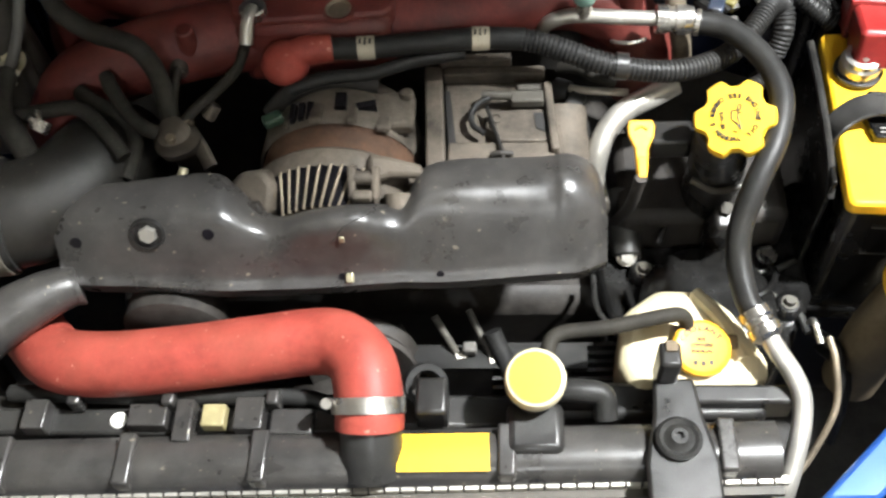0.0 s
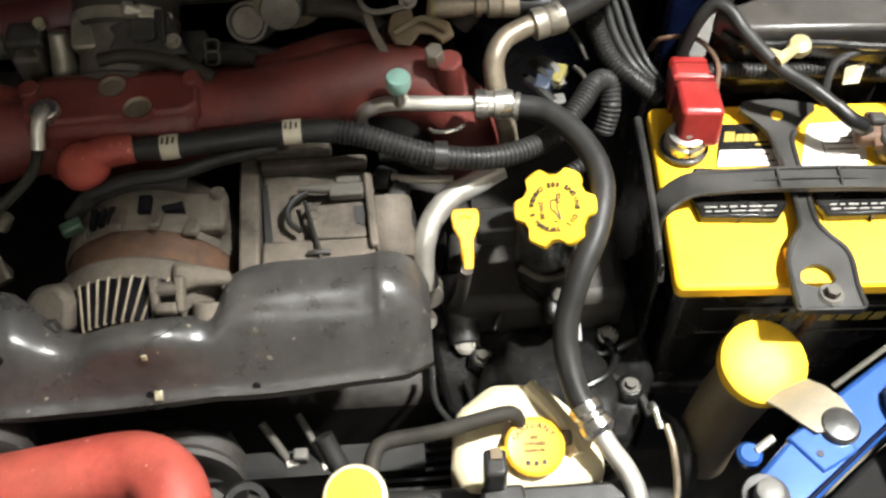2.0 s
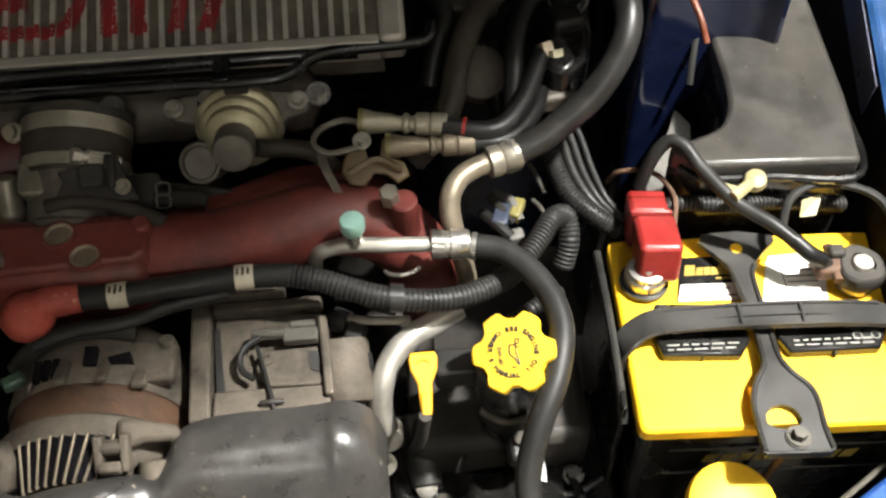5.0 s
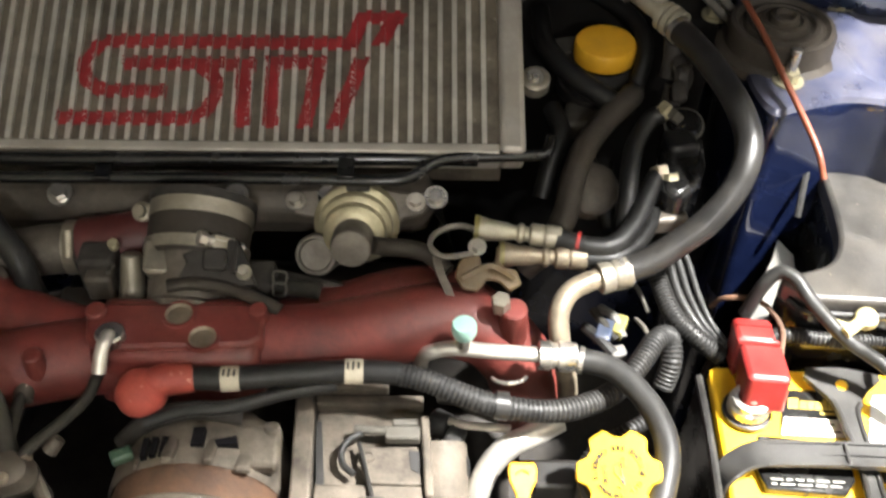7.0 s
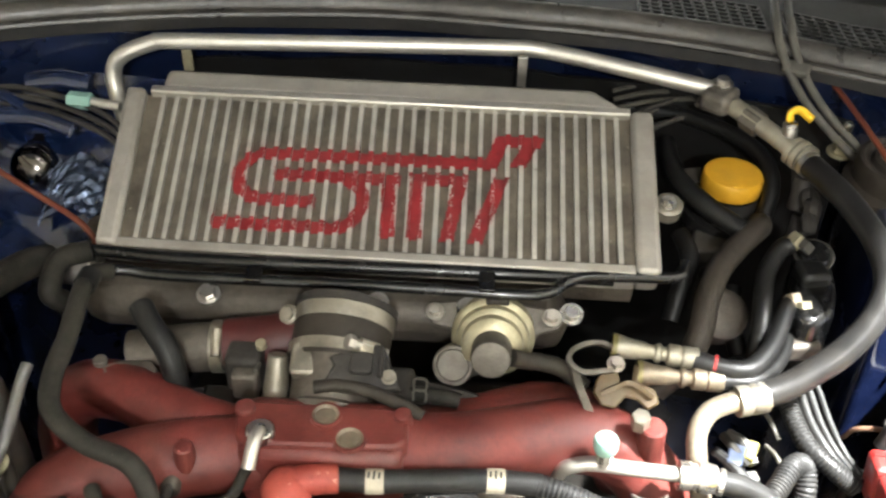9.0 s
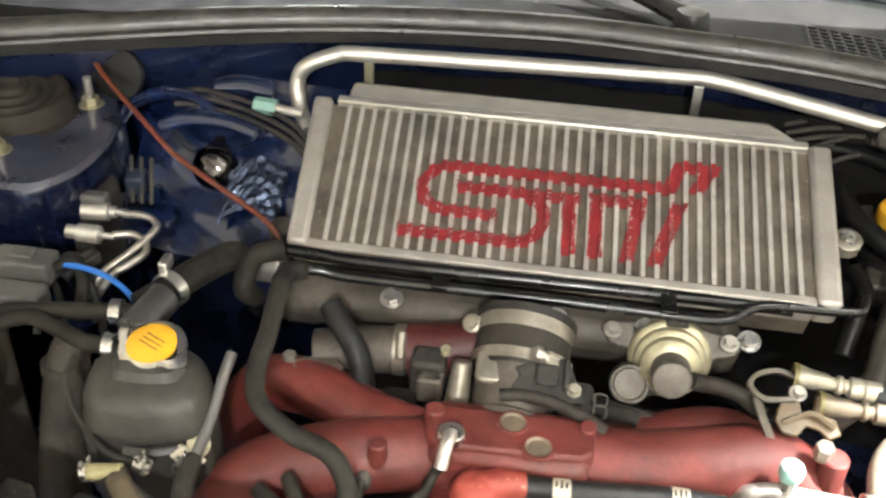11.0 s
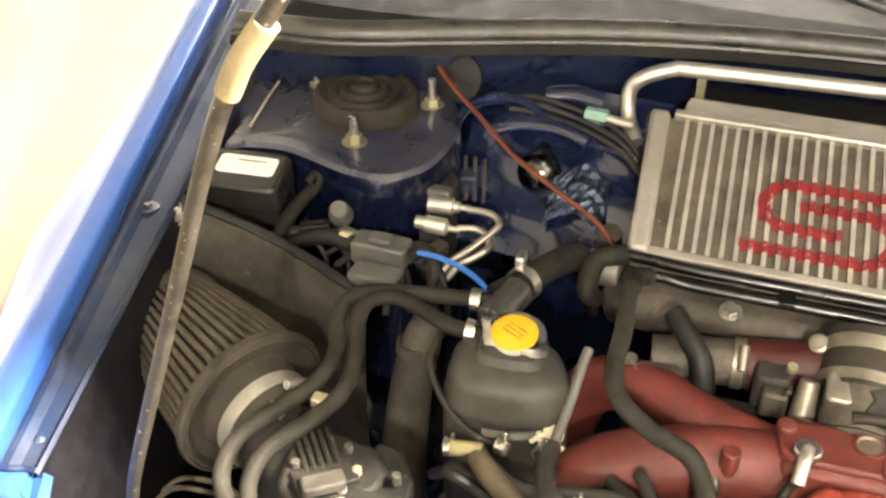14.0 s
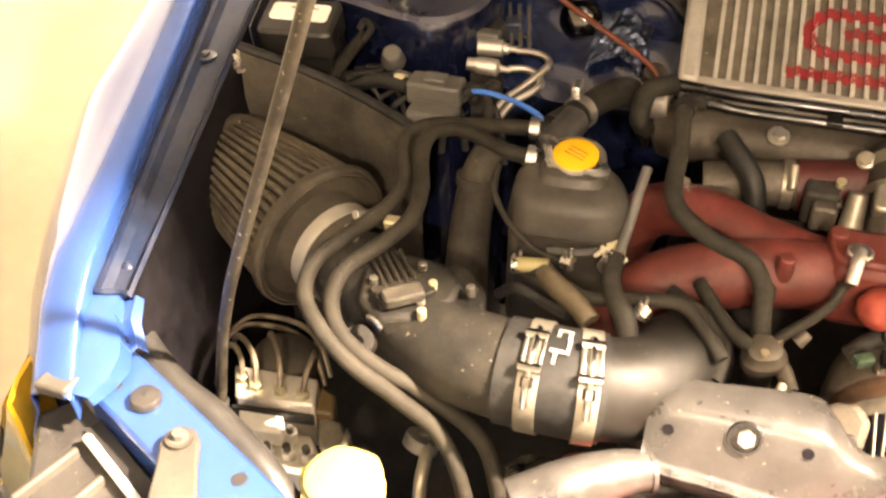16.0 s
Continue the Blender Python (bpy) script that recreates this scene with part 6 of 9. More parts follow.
part("service_port", rod((0.308, 0.983, 0.972), (0.306, 0.987, 0.995), 0.007), STEEL, bar)
part("service_cap", hose([(0.305, 0.988, 0.996), (0.305, 0.990, 1.004), (0.314, 0.992, 1.005), (0.324, 0.984, 1.000)], 0.0046, 10, flat=0.7), YELLOW, bar, "yellow tethered cap")
for k in range(2):
    part("lower_union", rod((0.322, 0.955 - 0.02 * k, 0.955 - 0.03 * k), (0.318, 0.945 - 0.02 * k, 0.925 - 0.03 * k), 0.009), SOOT, bar)


# power steering reservoir
ps = thing("power_steering_reservoir", (0.262, 0.975, 0.86), "black steering fluid reservoir with a yellow screw cap", "reservoir")
part("bottle", lathe([(0.030, 0), (0.038, 0.004), (0.038, 0.046), (0.034, 0.052), (0.028, 0.056)], Matrix.Translation((0.262, 0.977, 0.866)), 30), MATTE, ps)
part("cap", lathe([(0.0285, 0), (0.0290, 0.002), (0.0290, 0.014), (0.0275, 0.0175), (0.024, 0.0185), (0.010, 0.0185), (0, 0.0185)], Matrix.Translation((0.262, 0.978, 0.924)), 56, squash=lambda a, h: 1 + (0.010 * math.cos(28 * a) if h < 0.015 else 0)), ORANGE, ps, "worn amber screw cap")
part("band", ring((0.262, 0.975, 0.895), (0, 0, 1), 0.038, 0.042, 0.012), PLASTIC, ps)
part("bracket", plate([(0.222, 0.912), (0.268, 0.918), (0.272, 0.950), (0.226, 0.948)], Matrix.Translation((0, 0, 0.895)), 0.02), DULLSTEEL, ps, "dusty grey foot", bevel=0.004)
part("ear", plate([(0.212, 0.985), (0.236, 0.990), (0.240, 1.016), (0.214, 1.010)], Matrix.Translation((0, 0, 0.922)), 0.004), DULLSTEEL, ps, bevel=0.001)
solo("steering_hose", hose([(0.206, 1.045, 0.930), (0.204, 1.000, 0.936), (0.208, 0.970, 0.937), (0.222, 0.943, 0.935), (0.240, 0.924, 0.930), (0.262, 0.908, 0.924)], 0.0098, 14), BLACKHOSE, "black rubber steering hose round the reservoir", "hose")
solo("steering_hose", hose([(0.286, 0.940, 0.910), (0.281, 0.922, 0.920), (0.270, 0.906, 0.922), (0.253, 0.888, 0.916), (0.236, 0.864, 0.910), (0.223, 0.832, 0.900), (0.215, 0.802, 0.885), (0.200, 0.784, 0.865), (0.180, 0.775, 0.845)], 0.0112, 14), BROWNRUB, "greyed rubber steering hose dropping to the pump", "hose")
solo("steering_hose", hose([(0.10, 1.075, 0.940), (0.162, 1.084, 0.945), (0.220, 1.072, 0.948), (0.266, 1.043, 0.948), (0.294, 1.006, 0.944), (0.298, 0.968, 0.936), (0.286, 0.935, 0.915)], 0.0080, 12), BLACKHOSE, "thin black hose circling the reservoir", "hose")
solo("heater_hose", hose([(0.304, 0.894, 0.922), (0.294, 0.890, 0.918), (0.280, 0.868, 0.910), (0.272, 0.840, 0.905), (0.268, 0.812, 0.890), (0.262, 0.79, 0.86)], 0.0085, 14), BLACKHOSE, "black rubber hose beside the steering pump", "hose")
for pts in ([(0.212, 0.93, 0.90), (0.218, 0.90, 0.895), (0.208, 0.872, 0.885), (0.20, 0.85, 0.86)], [(0.235, 0.90, 0.88), (0.245, 0.872, 0.872), (0.240, 0.84, 0.86)], [(0.26, 0.888, 0.87), (0.255, 0.86, 0.86), (0.262, 0.83, 0.84)]):
    solo("dark_hose", hose(pts, 0.009, 12), BLACKHOSE, "dark hose low beside the intercooler", "hose", "dark hoses by the reservoir")
solo("pump_body", lathe([(0, 0), (0.022, 0.002), (0.024, 0.010), (0.024, 0.03), (0.016, 0.036), (0, 0.037)], along((0.245, 0.868, 0.845), (0.245, 0.84, 0.89)), 24), DIRTSHADECAST, "grimy alloy pump body low beside the hoses", "pump")
for k in range(3):
    solo("brake_pipe", hose([(0.150, 1.050 + 0.018 * k, 0.965), (0.185, 1.062 + 0.018 * k, 0.968), (0.225, 1.075 + 0.016 * k, 0.966), (0.26, 1.085 + 0.012 * k, 0.960)], 0.0026, 8), DULLSTEEL, "thin grey pipe behind the reservoir", "pipe", "thin pipes by the firewall")
pump = thing("solenoid_block", (0.315, 0.86, 0.80), "black valve block with bright unions against the wing", "valve")
VB = [(0.312, 0.905), (0.334, 0.904), (0.344, 0.885), (0.340, 0.850), (0.330, 0.822), (0.312, 0.806), (0.296, 0.812), (0.300, 0.858)]
part("block", plate(VB, Matrix.Translation((0, 0, 0.905)), 0.075), CASEPLAS, pump, bevel=0.006)
part("shoulder", plate([(0.304, 0.880), (0.330, 0.882), (0.336, 0.858), (0.308, 0.852)], Matrix.Translation((0, 0, 0.917)), 0.02), BLACKHOSE, pump, bevel=0.005)
part("cap", lathe([(0.016, 0), (0.016, 0.010), (0.013, 0.014), (0.006, 0.015), (0, 0.015)], along((0.326, 0.892, 0.906), (0.323, 0.884, 0.930)), 24), CASEPLAS, pump)
part("cap_ridge", ring((0.325, 0.889, 0.914), (-0.1, -0.3, 1), 0.016, 0.0178, 0.003), DULLSTEEL, pump)
part("foot", box((0, 0, 0), (0.040, 0.014, 0.018), Matrix.Translation((0.302, 0.808, 0.872)) @ Matrix.Rotation(radians(8), 4, "Z")), DIRTSHADECAST, pump, "dull metal foot", bevel=0.004)
for p, q, mt in (((0.300, 0.832, 0.898), (0.297, 0.842, 0.906), GRIMYPIPE), ((0.307, 0.826, 0.896), (0.305, 0.834, 0.905), BRASS), ((0.303, 0.892, 0.922), (0.311, 0.898, 0.928), BRASS), ((0.312, 0.888, 0.920), (0.318, 0.892, 0.926), DULLSTEEL)):
    part("union", rod(p, q, 0.0085, n=6), mt, pump)
boot = thing("pipe_boot", (0.325, 0.94, 0.92), "gnarled black rubber boot under the pipe collar", "boot")
for k, (p, r) in enumerate((((0.322, 0.968, 0.952), 0.0105), ((0.322, 0.955, 0.947), 0.0125), ((0.326, 0.942, 0.940), 0.0120), ((0.327, 0.928, 0.936), 0.0135), ((0.322, 0.915, 0.930), 0.0110))):
    part("fold", lathe([(0, -0.008), (r * 0.8, -0.006), (r, 0), (r * 0.75, 0.006), (0, 0.008)], Matrix.Translation(p) @ Matrix.Rotation(radians(40 + 25 * (k % 2)), 4, "X") @ Matrix.Rotation(radians(20 * k), 4, "Y"), 14, squash=lambda a, h: 1 + 0.10 * math.cos(3 * a + 7 * h)), SOOT, boot)
# loom and battery feed
loom = thing("battery_cable", (0.05, 0.65, 0.82), "thick taped alternator cable in corrugated sleeve with red boot", "cable")
part("taped_run", hose([(-0.085, 0.644, 0.861), (-0.048, 0.644, 0.861), (0.000, 0.650, 0.859), (0.044, 0.655, 0.857), (0.080, 0.655, 0.855)], 0.0092, 16), RUBBER, loom)
part("sleeve", hose([(0.076, 0.655, 0.855), (0.100, 0.650, 0.852), (0.150, 0.636, 0.842), (0.202, 0.638, 0.832), (0.245, 0.660, 0.824), (0.272, 0.690, 0.824), (0.290, 0.716, 0.824), (0.304, 0.726, 0.815), (0.306, 0.712, 0.800), (0.300, 0.700, 0.78)], 0.0090, 16, 8, ridge=(0.0038, 0.0005)), RUBBER, loom, "corrugated black sleeve")
for c, w in (((-0.048, 0.644, 0.861), (1, 0.08, -0.02)), ((0.044, 0.655, 0.857), (1, 0.05, -0.05))):
    tag = part("tag", ring(c, w, 0.0094, 0.0098, 0.014), TAG, loom, "yellowed wrapped tag")
    c = Vector(c)
    for dx, ln in ((-0.004, 0.006), (0.0, 0.008), (0.004, 0.006)):
        part("print", box((c.x + dx, c.y - 0.002, c.z + 0.0098), (0.0016, ln, 0.0006)), INKSHADE, tag, smooth=False)
part("tie", ring((0.157, 0.636, 0.841), (1, -0.05, -0.1), 0.0098, 0.0112, 0.010), PLASTIC, loom, "black strap with a wire hook")
part("hook", hose([(0.150, 0.655, 0.850), (0.153, 0.646, 0.858), (0.162, 0.642, 0.861), (0.171, 0.645, 0.860), (0.176, 0.654, 0.853)], 0.0016, 8), STEEL, loom)
part("boot", lathe([(0, 0.0), (0.012, 0.001), (0.019, 0.008), (0.020, 0.016), (0.015, 0.026), (0.008, 0.030), (0, 0.031)], Matrix.Translation((-0.114, 0.634, 0.842)), 26), SILICONE, loom, "red rubber terminal boot")
part("boot_neck", hose([(-0.112, 0.636, 0.858), (-0.098, 0.641, 0.862), (-0.076, 0.645, 0.861)], 0.012, 16, ends=(0.013, 0.0115)), SILICONE, loom)
solo("earth_cable", hose([(-0.110, 0.615, 0.845), (-0.080, 0.622, 0.850), (-0.045, 0.626, 0.850), (-0.010, 0.640, 0.848), (0.030, 0.650, 0.846)], 0.0055, 10), RUBBER, "thin taped lead running under the cable", "cable")

# oil filler cap with its print
oil = thing("oil_filler_cap", (0.243, 0.588, 0.80), "yellow lobed oil filler cap with black printing", "cap")
OC = Matrix.Translation((0.2415, 0.580, 0.836)) @ Matrix.Scale(0.87, 4) @ Matrix.Rotation(radians(26), 4, "X") @ Matrix.Rotation(radians(-14), 4, "Y")


def lobes(a, h):
    s = math.cos(6 * a + 0.1)
    return 1.0 + 0.105 * max(-1.0, min(1.0, s * 1.9 + 0.45))


part("cap", lathe([(0.024, -0.006), (0.031, -0.002), (0.032, 0.004), (0.0322, 0.015), (0.0305, 0.018), (0.010, 0.0185), (0, 0.0185)], OC, 96, squash=lambda a, h: lobes(a, h) if h > -0.003 else 1.0), YELLOW, oil)


def round_print(text, first, step, inward, r):
    """Letters set round the cap, from the angle first on, their heads to the centre or away from it."""
    for i, ch in enumerate(text):
        if ch != " ":
            a = first + step * i
            m = OC @ Matrix.Rotation(radians(a), 4, "Z") @ Matrix.Translation((r, 0, 0.0187)) @ Matrix.Rotation(radians(90 if inward else -90), 4, "Z")
            words(ch, m, 0.0058, INKSHADE, oil, bold=0.055)


round_print("SEE OWNER'S MANUAL", 76, 11.9, True, 0.0195)
round_print("ENGINE OIL", 54, -12.2, False, 0.0195)
words("5W-30", OC @ Matrix.Translation((-0.0110, -0.002, 0.0187)) @ Matrix.Rotation(radians(-86), 4, "Z"), 0.0056, INKSHADE, oil, bold=0.045)
CAN = OC @ Matrix.Translation((0.0008, 0, 0.0188)) @ Matrix.Rotation(radians(-7), 4, "Z")
for kind, pts in (("oil_can_symbol", ((-0.0040, 0.0058), (-0.0036, -0.0018), (0.0012, -0.0052), (0.0050, -0.0108), (0.0054, -0.0106), (0.0032, -0.0036), (0.0018, -0.0010), (0.0012, 0.0058), (-0.0040, 0.0058))),
                  ("oil_can_handle", ((0.0010, 0.0112), (0.0038, 0.0112), (0.0032, 0.0066), (0.0006, 0.0066), (0.0010, 0.0112))),
                  ("oil_can_lid", ((0.0016, 0.0042), (0.0050, 0.0042))), ("oil_drop", ((-0.0008, -0.0122), (0.0032, -0.0130)))):
    line = bmesh.new()
    for (xa, ya), (xb, yb) in zip(pts, pts[1:]):
        a, b = CAN @ Vector((xa, ya, 0)), CAN @ Vector((xb, yb, 0))
        rod(a, b, 0.0006, n=6, bm=line)
    part(kind, line, INKSHADE, oil)
dip = thing("dipstick", (0.170, 0.57, 0.78), "yellow plastic dipstick handle", "dipstick")
DM = Matrix.Translation((0.1735, 0.592, 0.806)) @ Matrix.Rotation(radians(25), 4, "X") @ Matrix.Diagonal((0.86, 0.86, 0.9, 1))
part("handle", plate([(-0.011, 0.016), (0.011, 0.016), (0.013, 0.010), (0.012, 0.0), (0.0065, -0.012), (0.0055, -0.030), (0.0048, -0.038), (-0.0048, -0.038), (-0.0055, -0.030), (-0.0065, -0.012), (-0.012, 0.0), (-0.013, 0.010)], DM, 0.006), DIPYEL, dip, bevel=0.0015)
part("emboss", hose([DM @ Vector((-0.006, 0.006, 0.0005)), DM @ Vector((0, 0.009, 0.0008)), DM @ Vector((0.006, 0.006, 0.0005))], 0.0009, 6), ORANGE, dip)
part("stem", box((0, -0.030, -0.003), (0.0085, 0.020, 0.008), DM), ORANGE, dip, "darker orange stem", bevel=0.001)
part("tube", hose([(0.172, 0.560, 0.792), (0.167, 0.562, 0.75), (0.16, 0.58, 0.70)], 0.005, 10), SOOT, dip)
sens = thing("crank_sensor", (0.215, 0.60, 0.76), "black sensor plug beside the oil filler", "sensor")
part("plug", box((0.200, 0.605, 0.785), (0.036, 0.024, 0.022)), PLASTIC, sens, bevel=0.003)
part("lead", hose([(0.218, 0.608, 0.788), (0.235, 0.625, 0.80), (0.262, 0.64, 0.805), (0.29, 0.66, 0.80)], 0.006, 10, ridge=(0.004, 0.0006)), RUBBER, sens)
part("clip", hose([(0.215, 0.570, 0.775), (0.235, 0.560, 0.772), (0.262, 0.566, 0.774)], 0.003, 8), DULLSTEEL, sens)



# ---- battery corner ----
BT = Matrix.Translation((0.4465, 0.614, 0.797)) @ Matrix.Rotation(radians(-2.8), 4, "Z")
bat = thing("battery", (0.4465, 0.614, 0.60), "black battery with a yellow lid and carry strap", "battery")
part("case", plate(rounded(0.220, 0.174, 0.010), BT @ Matrix.Translation((0, 0, -0.013)), 0.175), CASEPLAS, bat, bevel=0.003)
part("case_foot", plate(rounded(0.226, 0.180, 0.008), BT @ Matrix.Translation((0, 0, -0.168)), 0.018), CASEPLAS, bat, bevel=0.003)
part("lid", plate(rounded(0.226, 0.183, 0.007), BT, 0.015), BATYEL, bat, "bright yellow lid", bevel=0.003)
front = part("front_label", box((0.004, -0.0877, -0.055), (0.180, 0.0012, 0.040), BT), CASEPLAS, bat, "faded black front label")
for z in (-0.036, -0.074):
    part("label_edge", box((0.004, -0.0884, z), (0.180, 0.0014, 0.0014), BT), DULLSTEEL, front, smooth=False)
rngb = random.Random(11)
for k in range(9):
    part("print", plate([(0, 0), (0.0105, 0), (0.0135, 0.010 + 0.004 * rngb.random()), (0.003, 0.011)], BT @ Matrix.Translation((-0.058 + 0.0135 * k, -0.0885, -0.058)) @ Matrix.Rotation(radians(90), 4, "X"), 0.0005), FADEDYEL, front, smooth=False)
sticker = part("sticker", plate([(-0.0650, 0.0240), (-0.0550, 0.0690), (-0.0040, 0.0690), (-0.0060, 0.0240)], BT @ Matrix.Translation((0, 0, 0.0012)), 0.001), CASEPLAS, bat, "black and white top label", smooth=False)
part("white_band", plate([(-0.0645, 0.0240), (-0.0595, 0.0405), (-0.0055, 0.0405), (-0.0062, 0.0240)], BT @ Matrix.Translation((0, 0, 0.0018)), 0.0007), WHITE, sticker, smooth=False)
for x, y, w in ((-0.026, 0.0355, 0.012), (-0.020, 0.0285, 0.008), (-0.034, 0.0315, 0.004)):
    part("print", box((x, y, 0.0019), (w, 0.0022, 0.0003), BT), GREYPLAS, sticker, smooth=False)
# the maker's mark: slanted blocks on a swash
for k, (w, h) in enumerate(((0.0085, 0.0105), (0.0060, 0.0078), (0.0052, 0.0078), (0.0060, 0.0078), (0.0036, 0.0105), (0.0060, 0.0078), (0.0052, 0.0076))):
    x = -0.0545 + (0, 0.0092, 0.0158, 0.0215, 0.0281, 0.0322, 0.0388)[k]
    part("mark", plate([(x, 0.0500), (x + w, 0.0500), (x + w + 0.0022, 0.0500 + h), (x + 0.0022, 0.0500 + h)], BT @ Matrix.Translation((0, 0, 0.0017)), 0.0005), FADEDYEL, sticker, smooth=False)
part("mark_line", plate([(-0.030, 0.0455), (-0.010, 0.0452), (-0.009, 0.0474), (-0.029, 0.0472)], BT @ Matrix.Translation((0, 0, 0.0017)), 0.0005), FADEDYEL, sticker, smooth=False)
panel = part("white_panel", plate([(0.0027, 0.0171), (0.0153, 0.0600), (0.0190, 0.0670), (0.0520, 0.0690), (0.0640, 0.0600), (0.0560, 0.0175)], BT @ Matrix.Translation((0, 0, 0.0014)), 0.0010), WHITE, bat, "white printed side of the top label", smooth=False)
for k in range(5):
    part("print", box((0.041, 0.0570 - 0.0058 * k, 0.0016), (0.028 - 0.001 * k, 0.0012, 0.0003), BT), GREYPLAS, panel, smooth=False)
part("print", box((0.026, 0.0420, 0.0016), (0.0008, 0.044, 0.0003), BT), GREYPLAS, panel, smooth=False)
part("print", box((0.040, 0.0245, 0.0016), (0.014, 0.0018, 0.0003), BT), GREYPLAS, panel, smooth=False)
for outline in ([(-0.092, -0.010), (-0.087, -0.031), (-0.027, -0.0334), (-0.0176, -0.020), (-0.0176, 0.014), (-0.086, 0.018)],
                [(0.0044, -0.0188), (0.011, -0.0325), (0.081, -0.0318), (0.093, -0.0095), (0.090, 0.012), (0.0044, 0.014)]):
    vent = part("vent_cover", plate(outline, BT @ Matrix.Translation((0, 0, 0.009)), 0.010), CASEPLAS, bat, "low black cell cover with small white print", bevel=0.002)
    u0, u1 = outline[1][0] + 0.004, outline[2][0] - 0.004
    for j in range(2):
        u = u0
        while u < u1:
            w = rngb.uniform(0.004, 0.011)
            part("print", box((min(u + w / 2, u1), -0.0225 - 0.0042 * j, 0.0093), (w, 0.0012, 0.0003), BT), FADEDINK, vent, smooth=False)
            u += w + 0.0025
    part("seam", box(((u0 + u1) / 2, outline[1][1] - 0.0004, 0.004), (0.0016, 0.003, 0.006), BT), INKSHADE, vent)
for k in range(2):
    part("symbol", ring(BT @ Vector((0.066 + 0.014 * k, -0.0200, 0.0093)), (0, 0, 1), 0.0030, 0.0036, 0.0004, 18), FADEDINK, vent)
strap = part("strap", ribbon([BT @ Vector(p) for p in ((-0.118, -0.022, -0.012), (-0.1165, -0.018, 0.002), (-0.106, -0.010, 0.011), (-0.088, -0.006, 0.018), (-0.05, -0.006, 0.021), (0.0, -0.007, 0.022), (0.05, -0.007, 0.021), (0.086, -0.007, 0.017), (0.104, -0.010, 0.010), (0.1150, -0.014, 0.000), (0.1165, -0.016, -0.012))], 0.0235, 0.004, (0, 1, 0)), STRAPPLAS, bat, "flat black carry strap")
for dy, u in ((-0.0100, 0.085), (0.0095, 0.085), (-0.0005, 0.062)):
    part("rib", ribbon([BT @ Vector(p) for p in ((-u, dy - 0.007, 0.0195), (-u / 2, dy - 0.007, 0.0235), (0, dy - 0.007, 0.0245), (u / 2, dy - 0.007, 0.0235), (u, dy - 0.007, 0.0195))], 0.0028, 0.003, (0, 1, 0)), STRAPPLAS, strap)
for dx in (-0.026, 0.022):
    part("rib", box((dx, -0.007, 0.0240), (0.0032, 0.021, 0.0045), BT), STRAPPLAS, strap, bevel=0.001)
for u, v in ((-0.0895, 0.0435), (0.0827, 0.038)):
    part("terminal", lathe([(0.016, 0), (0.015, 0.004), (0.0095, 0.005), (0.0085, 0.026), (0.0075, 0.0275), (0, 0.028)], BT @ Matrix.Translation((u, v, 0.0)), 24), ALU, bat)

pos = thing("positive_terminal_cover", tuple(BT @ Vector((-0.085, 0.066, 0.005))), "red plastic cover over the positive battery terminal", "terminal cover")
PM = BT @ Matrix.Translation((-0.080, 0.066, 0.030)) @ Matrix.Rotation(radians(-3), 4, "Z") @ Matrix.Rotation(radians(-14), 4, "X")
part("cover", plate(rounded(0.034, 0.046, 0.005, cy=-0.006), PM @ Matrix.Translation((0, 0, 0.014)), 0.036), REDPLAS, pos, bevel=0.004)
part("cover_step", plate(rounded(0.032, 0.032, 0.005, cx=-0.004, cy=0.030), PM @ Matrix.Translation((0, 0, 0.019)), 0.040), REDPLAS, pos, bevel=0.004)
part("hinge", box((-0.003, 0.0155, 0.0155), (0.034, 0.004, 0.006), PM), REDPLAS, pos, bevel=0.0015)
part("ridge", box((-0.004, 0.034, 0.0195), (0.028, 0.0025, 0.002), PM), REDPLAS, pos)
clamp_ = part("clamp", lathe([(0.0105, 0), (0.0170, 0.001), (0.0170, 0.010), (0.0150, 0.012), (0.0150, 0.016), (0.0105, 0.017)], BT @ Matrix.Translation((-0.0895, 0.0435, 0.006)), 26), STEEL, pos, "bright clamp ring")
part("seat", lathe([(0.012, 0), (0.020, 0.001), (0.020, 0.004), (0.012, 0.005)], BT @ Matrix.Translation((-0.0895, 0.0435, 0.002)), 26), PLASTIC, clamp_)
part("cable", hose([PM @ Vector((0.004, 0.040, 0.004)), PM @ Vector((0.0, 0.060, -0.010)), PM @ Vector((-0.02, 0.066, -0.04)), PM @ Vector((-0.03, 0.06, -0.08))], 0.006, 10), RUBBER, pos)
part("red_lead", hose([PM @ Vector((0.016, 0.010, 0.008)), PM @ Vector((0.018, 0.034, 0.020)), PM @ Vector((0.004, 0.060, 0.026)), PM @ Vector((-0.022, 0.074, 0.018)), PM @ Vector((-0.030, 0.085, 0.000))], 0.0022, 8), RUST, pos)
neg = thing("negative_cable", tuple(BT @ Vector((0.0827, 0.038, 0.005))), "black negative cable and corroded clamp on the battery post", "cable")
part("clamp", lathe([(0.010, 0), (0.0195, 0.001), (0.0205, 0.005), (0.0195, 0.014), (0.0175, 0.016), (0.0100, 0.016)], BT @ Matrix.Translation((0.0827, 0.038, 0.009)), 30, squash=lambda a, h: 1 + 0.06 * math.cos(3 * a + 1)), SOOT, neg)
part("lug", box((0.060, 0.042, 0.017), (0.028, 0.020, 0.014), BT), RUST, neg, "rusty clamp lug", bevel=0.004)
part("lug_ear", box((0.064, 0.050, 0.022), (0.014, 0.012, 0.016), BT), SOOT, neg, bevel=0.003)
part("pinch_bolt", rod(BT @ Vector((0.062, 0.026, 0.018)), BT @ Vector((0.062, 0.062, 0.019)), 0.004, n=8), RUST, neg)
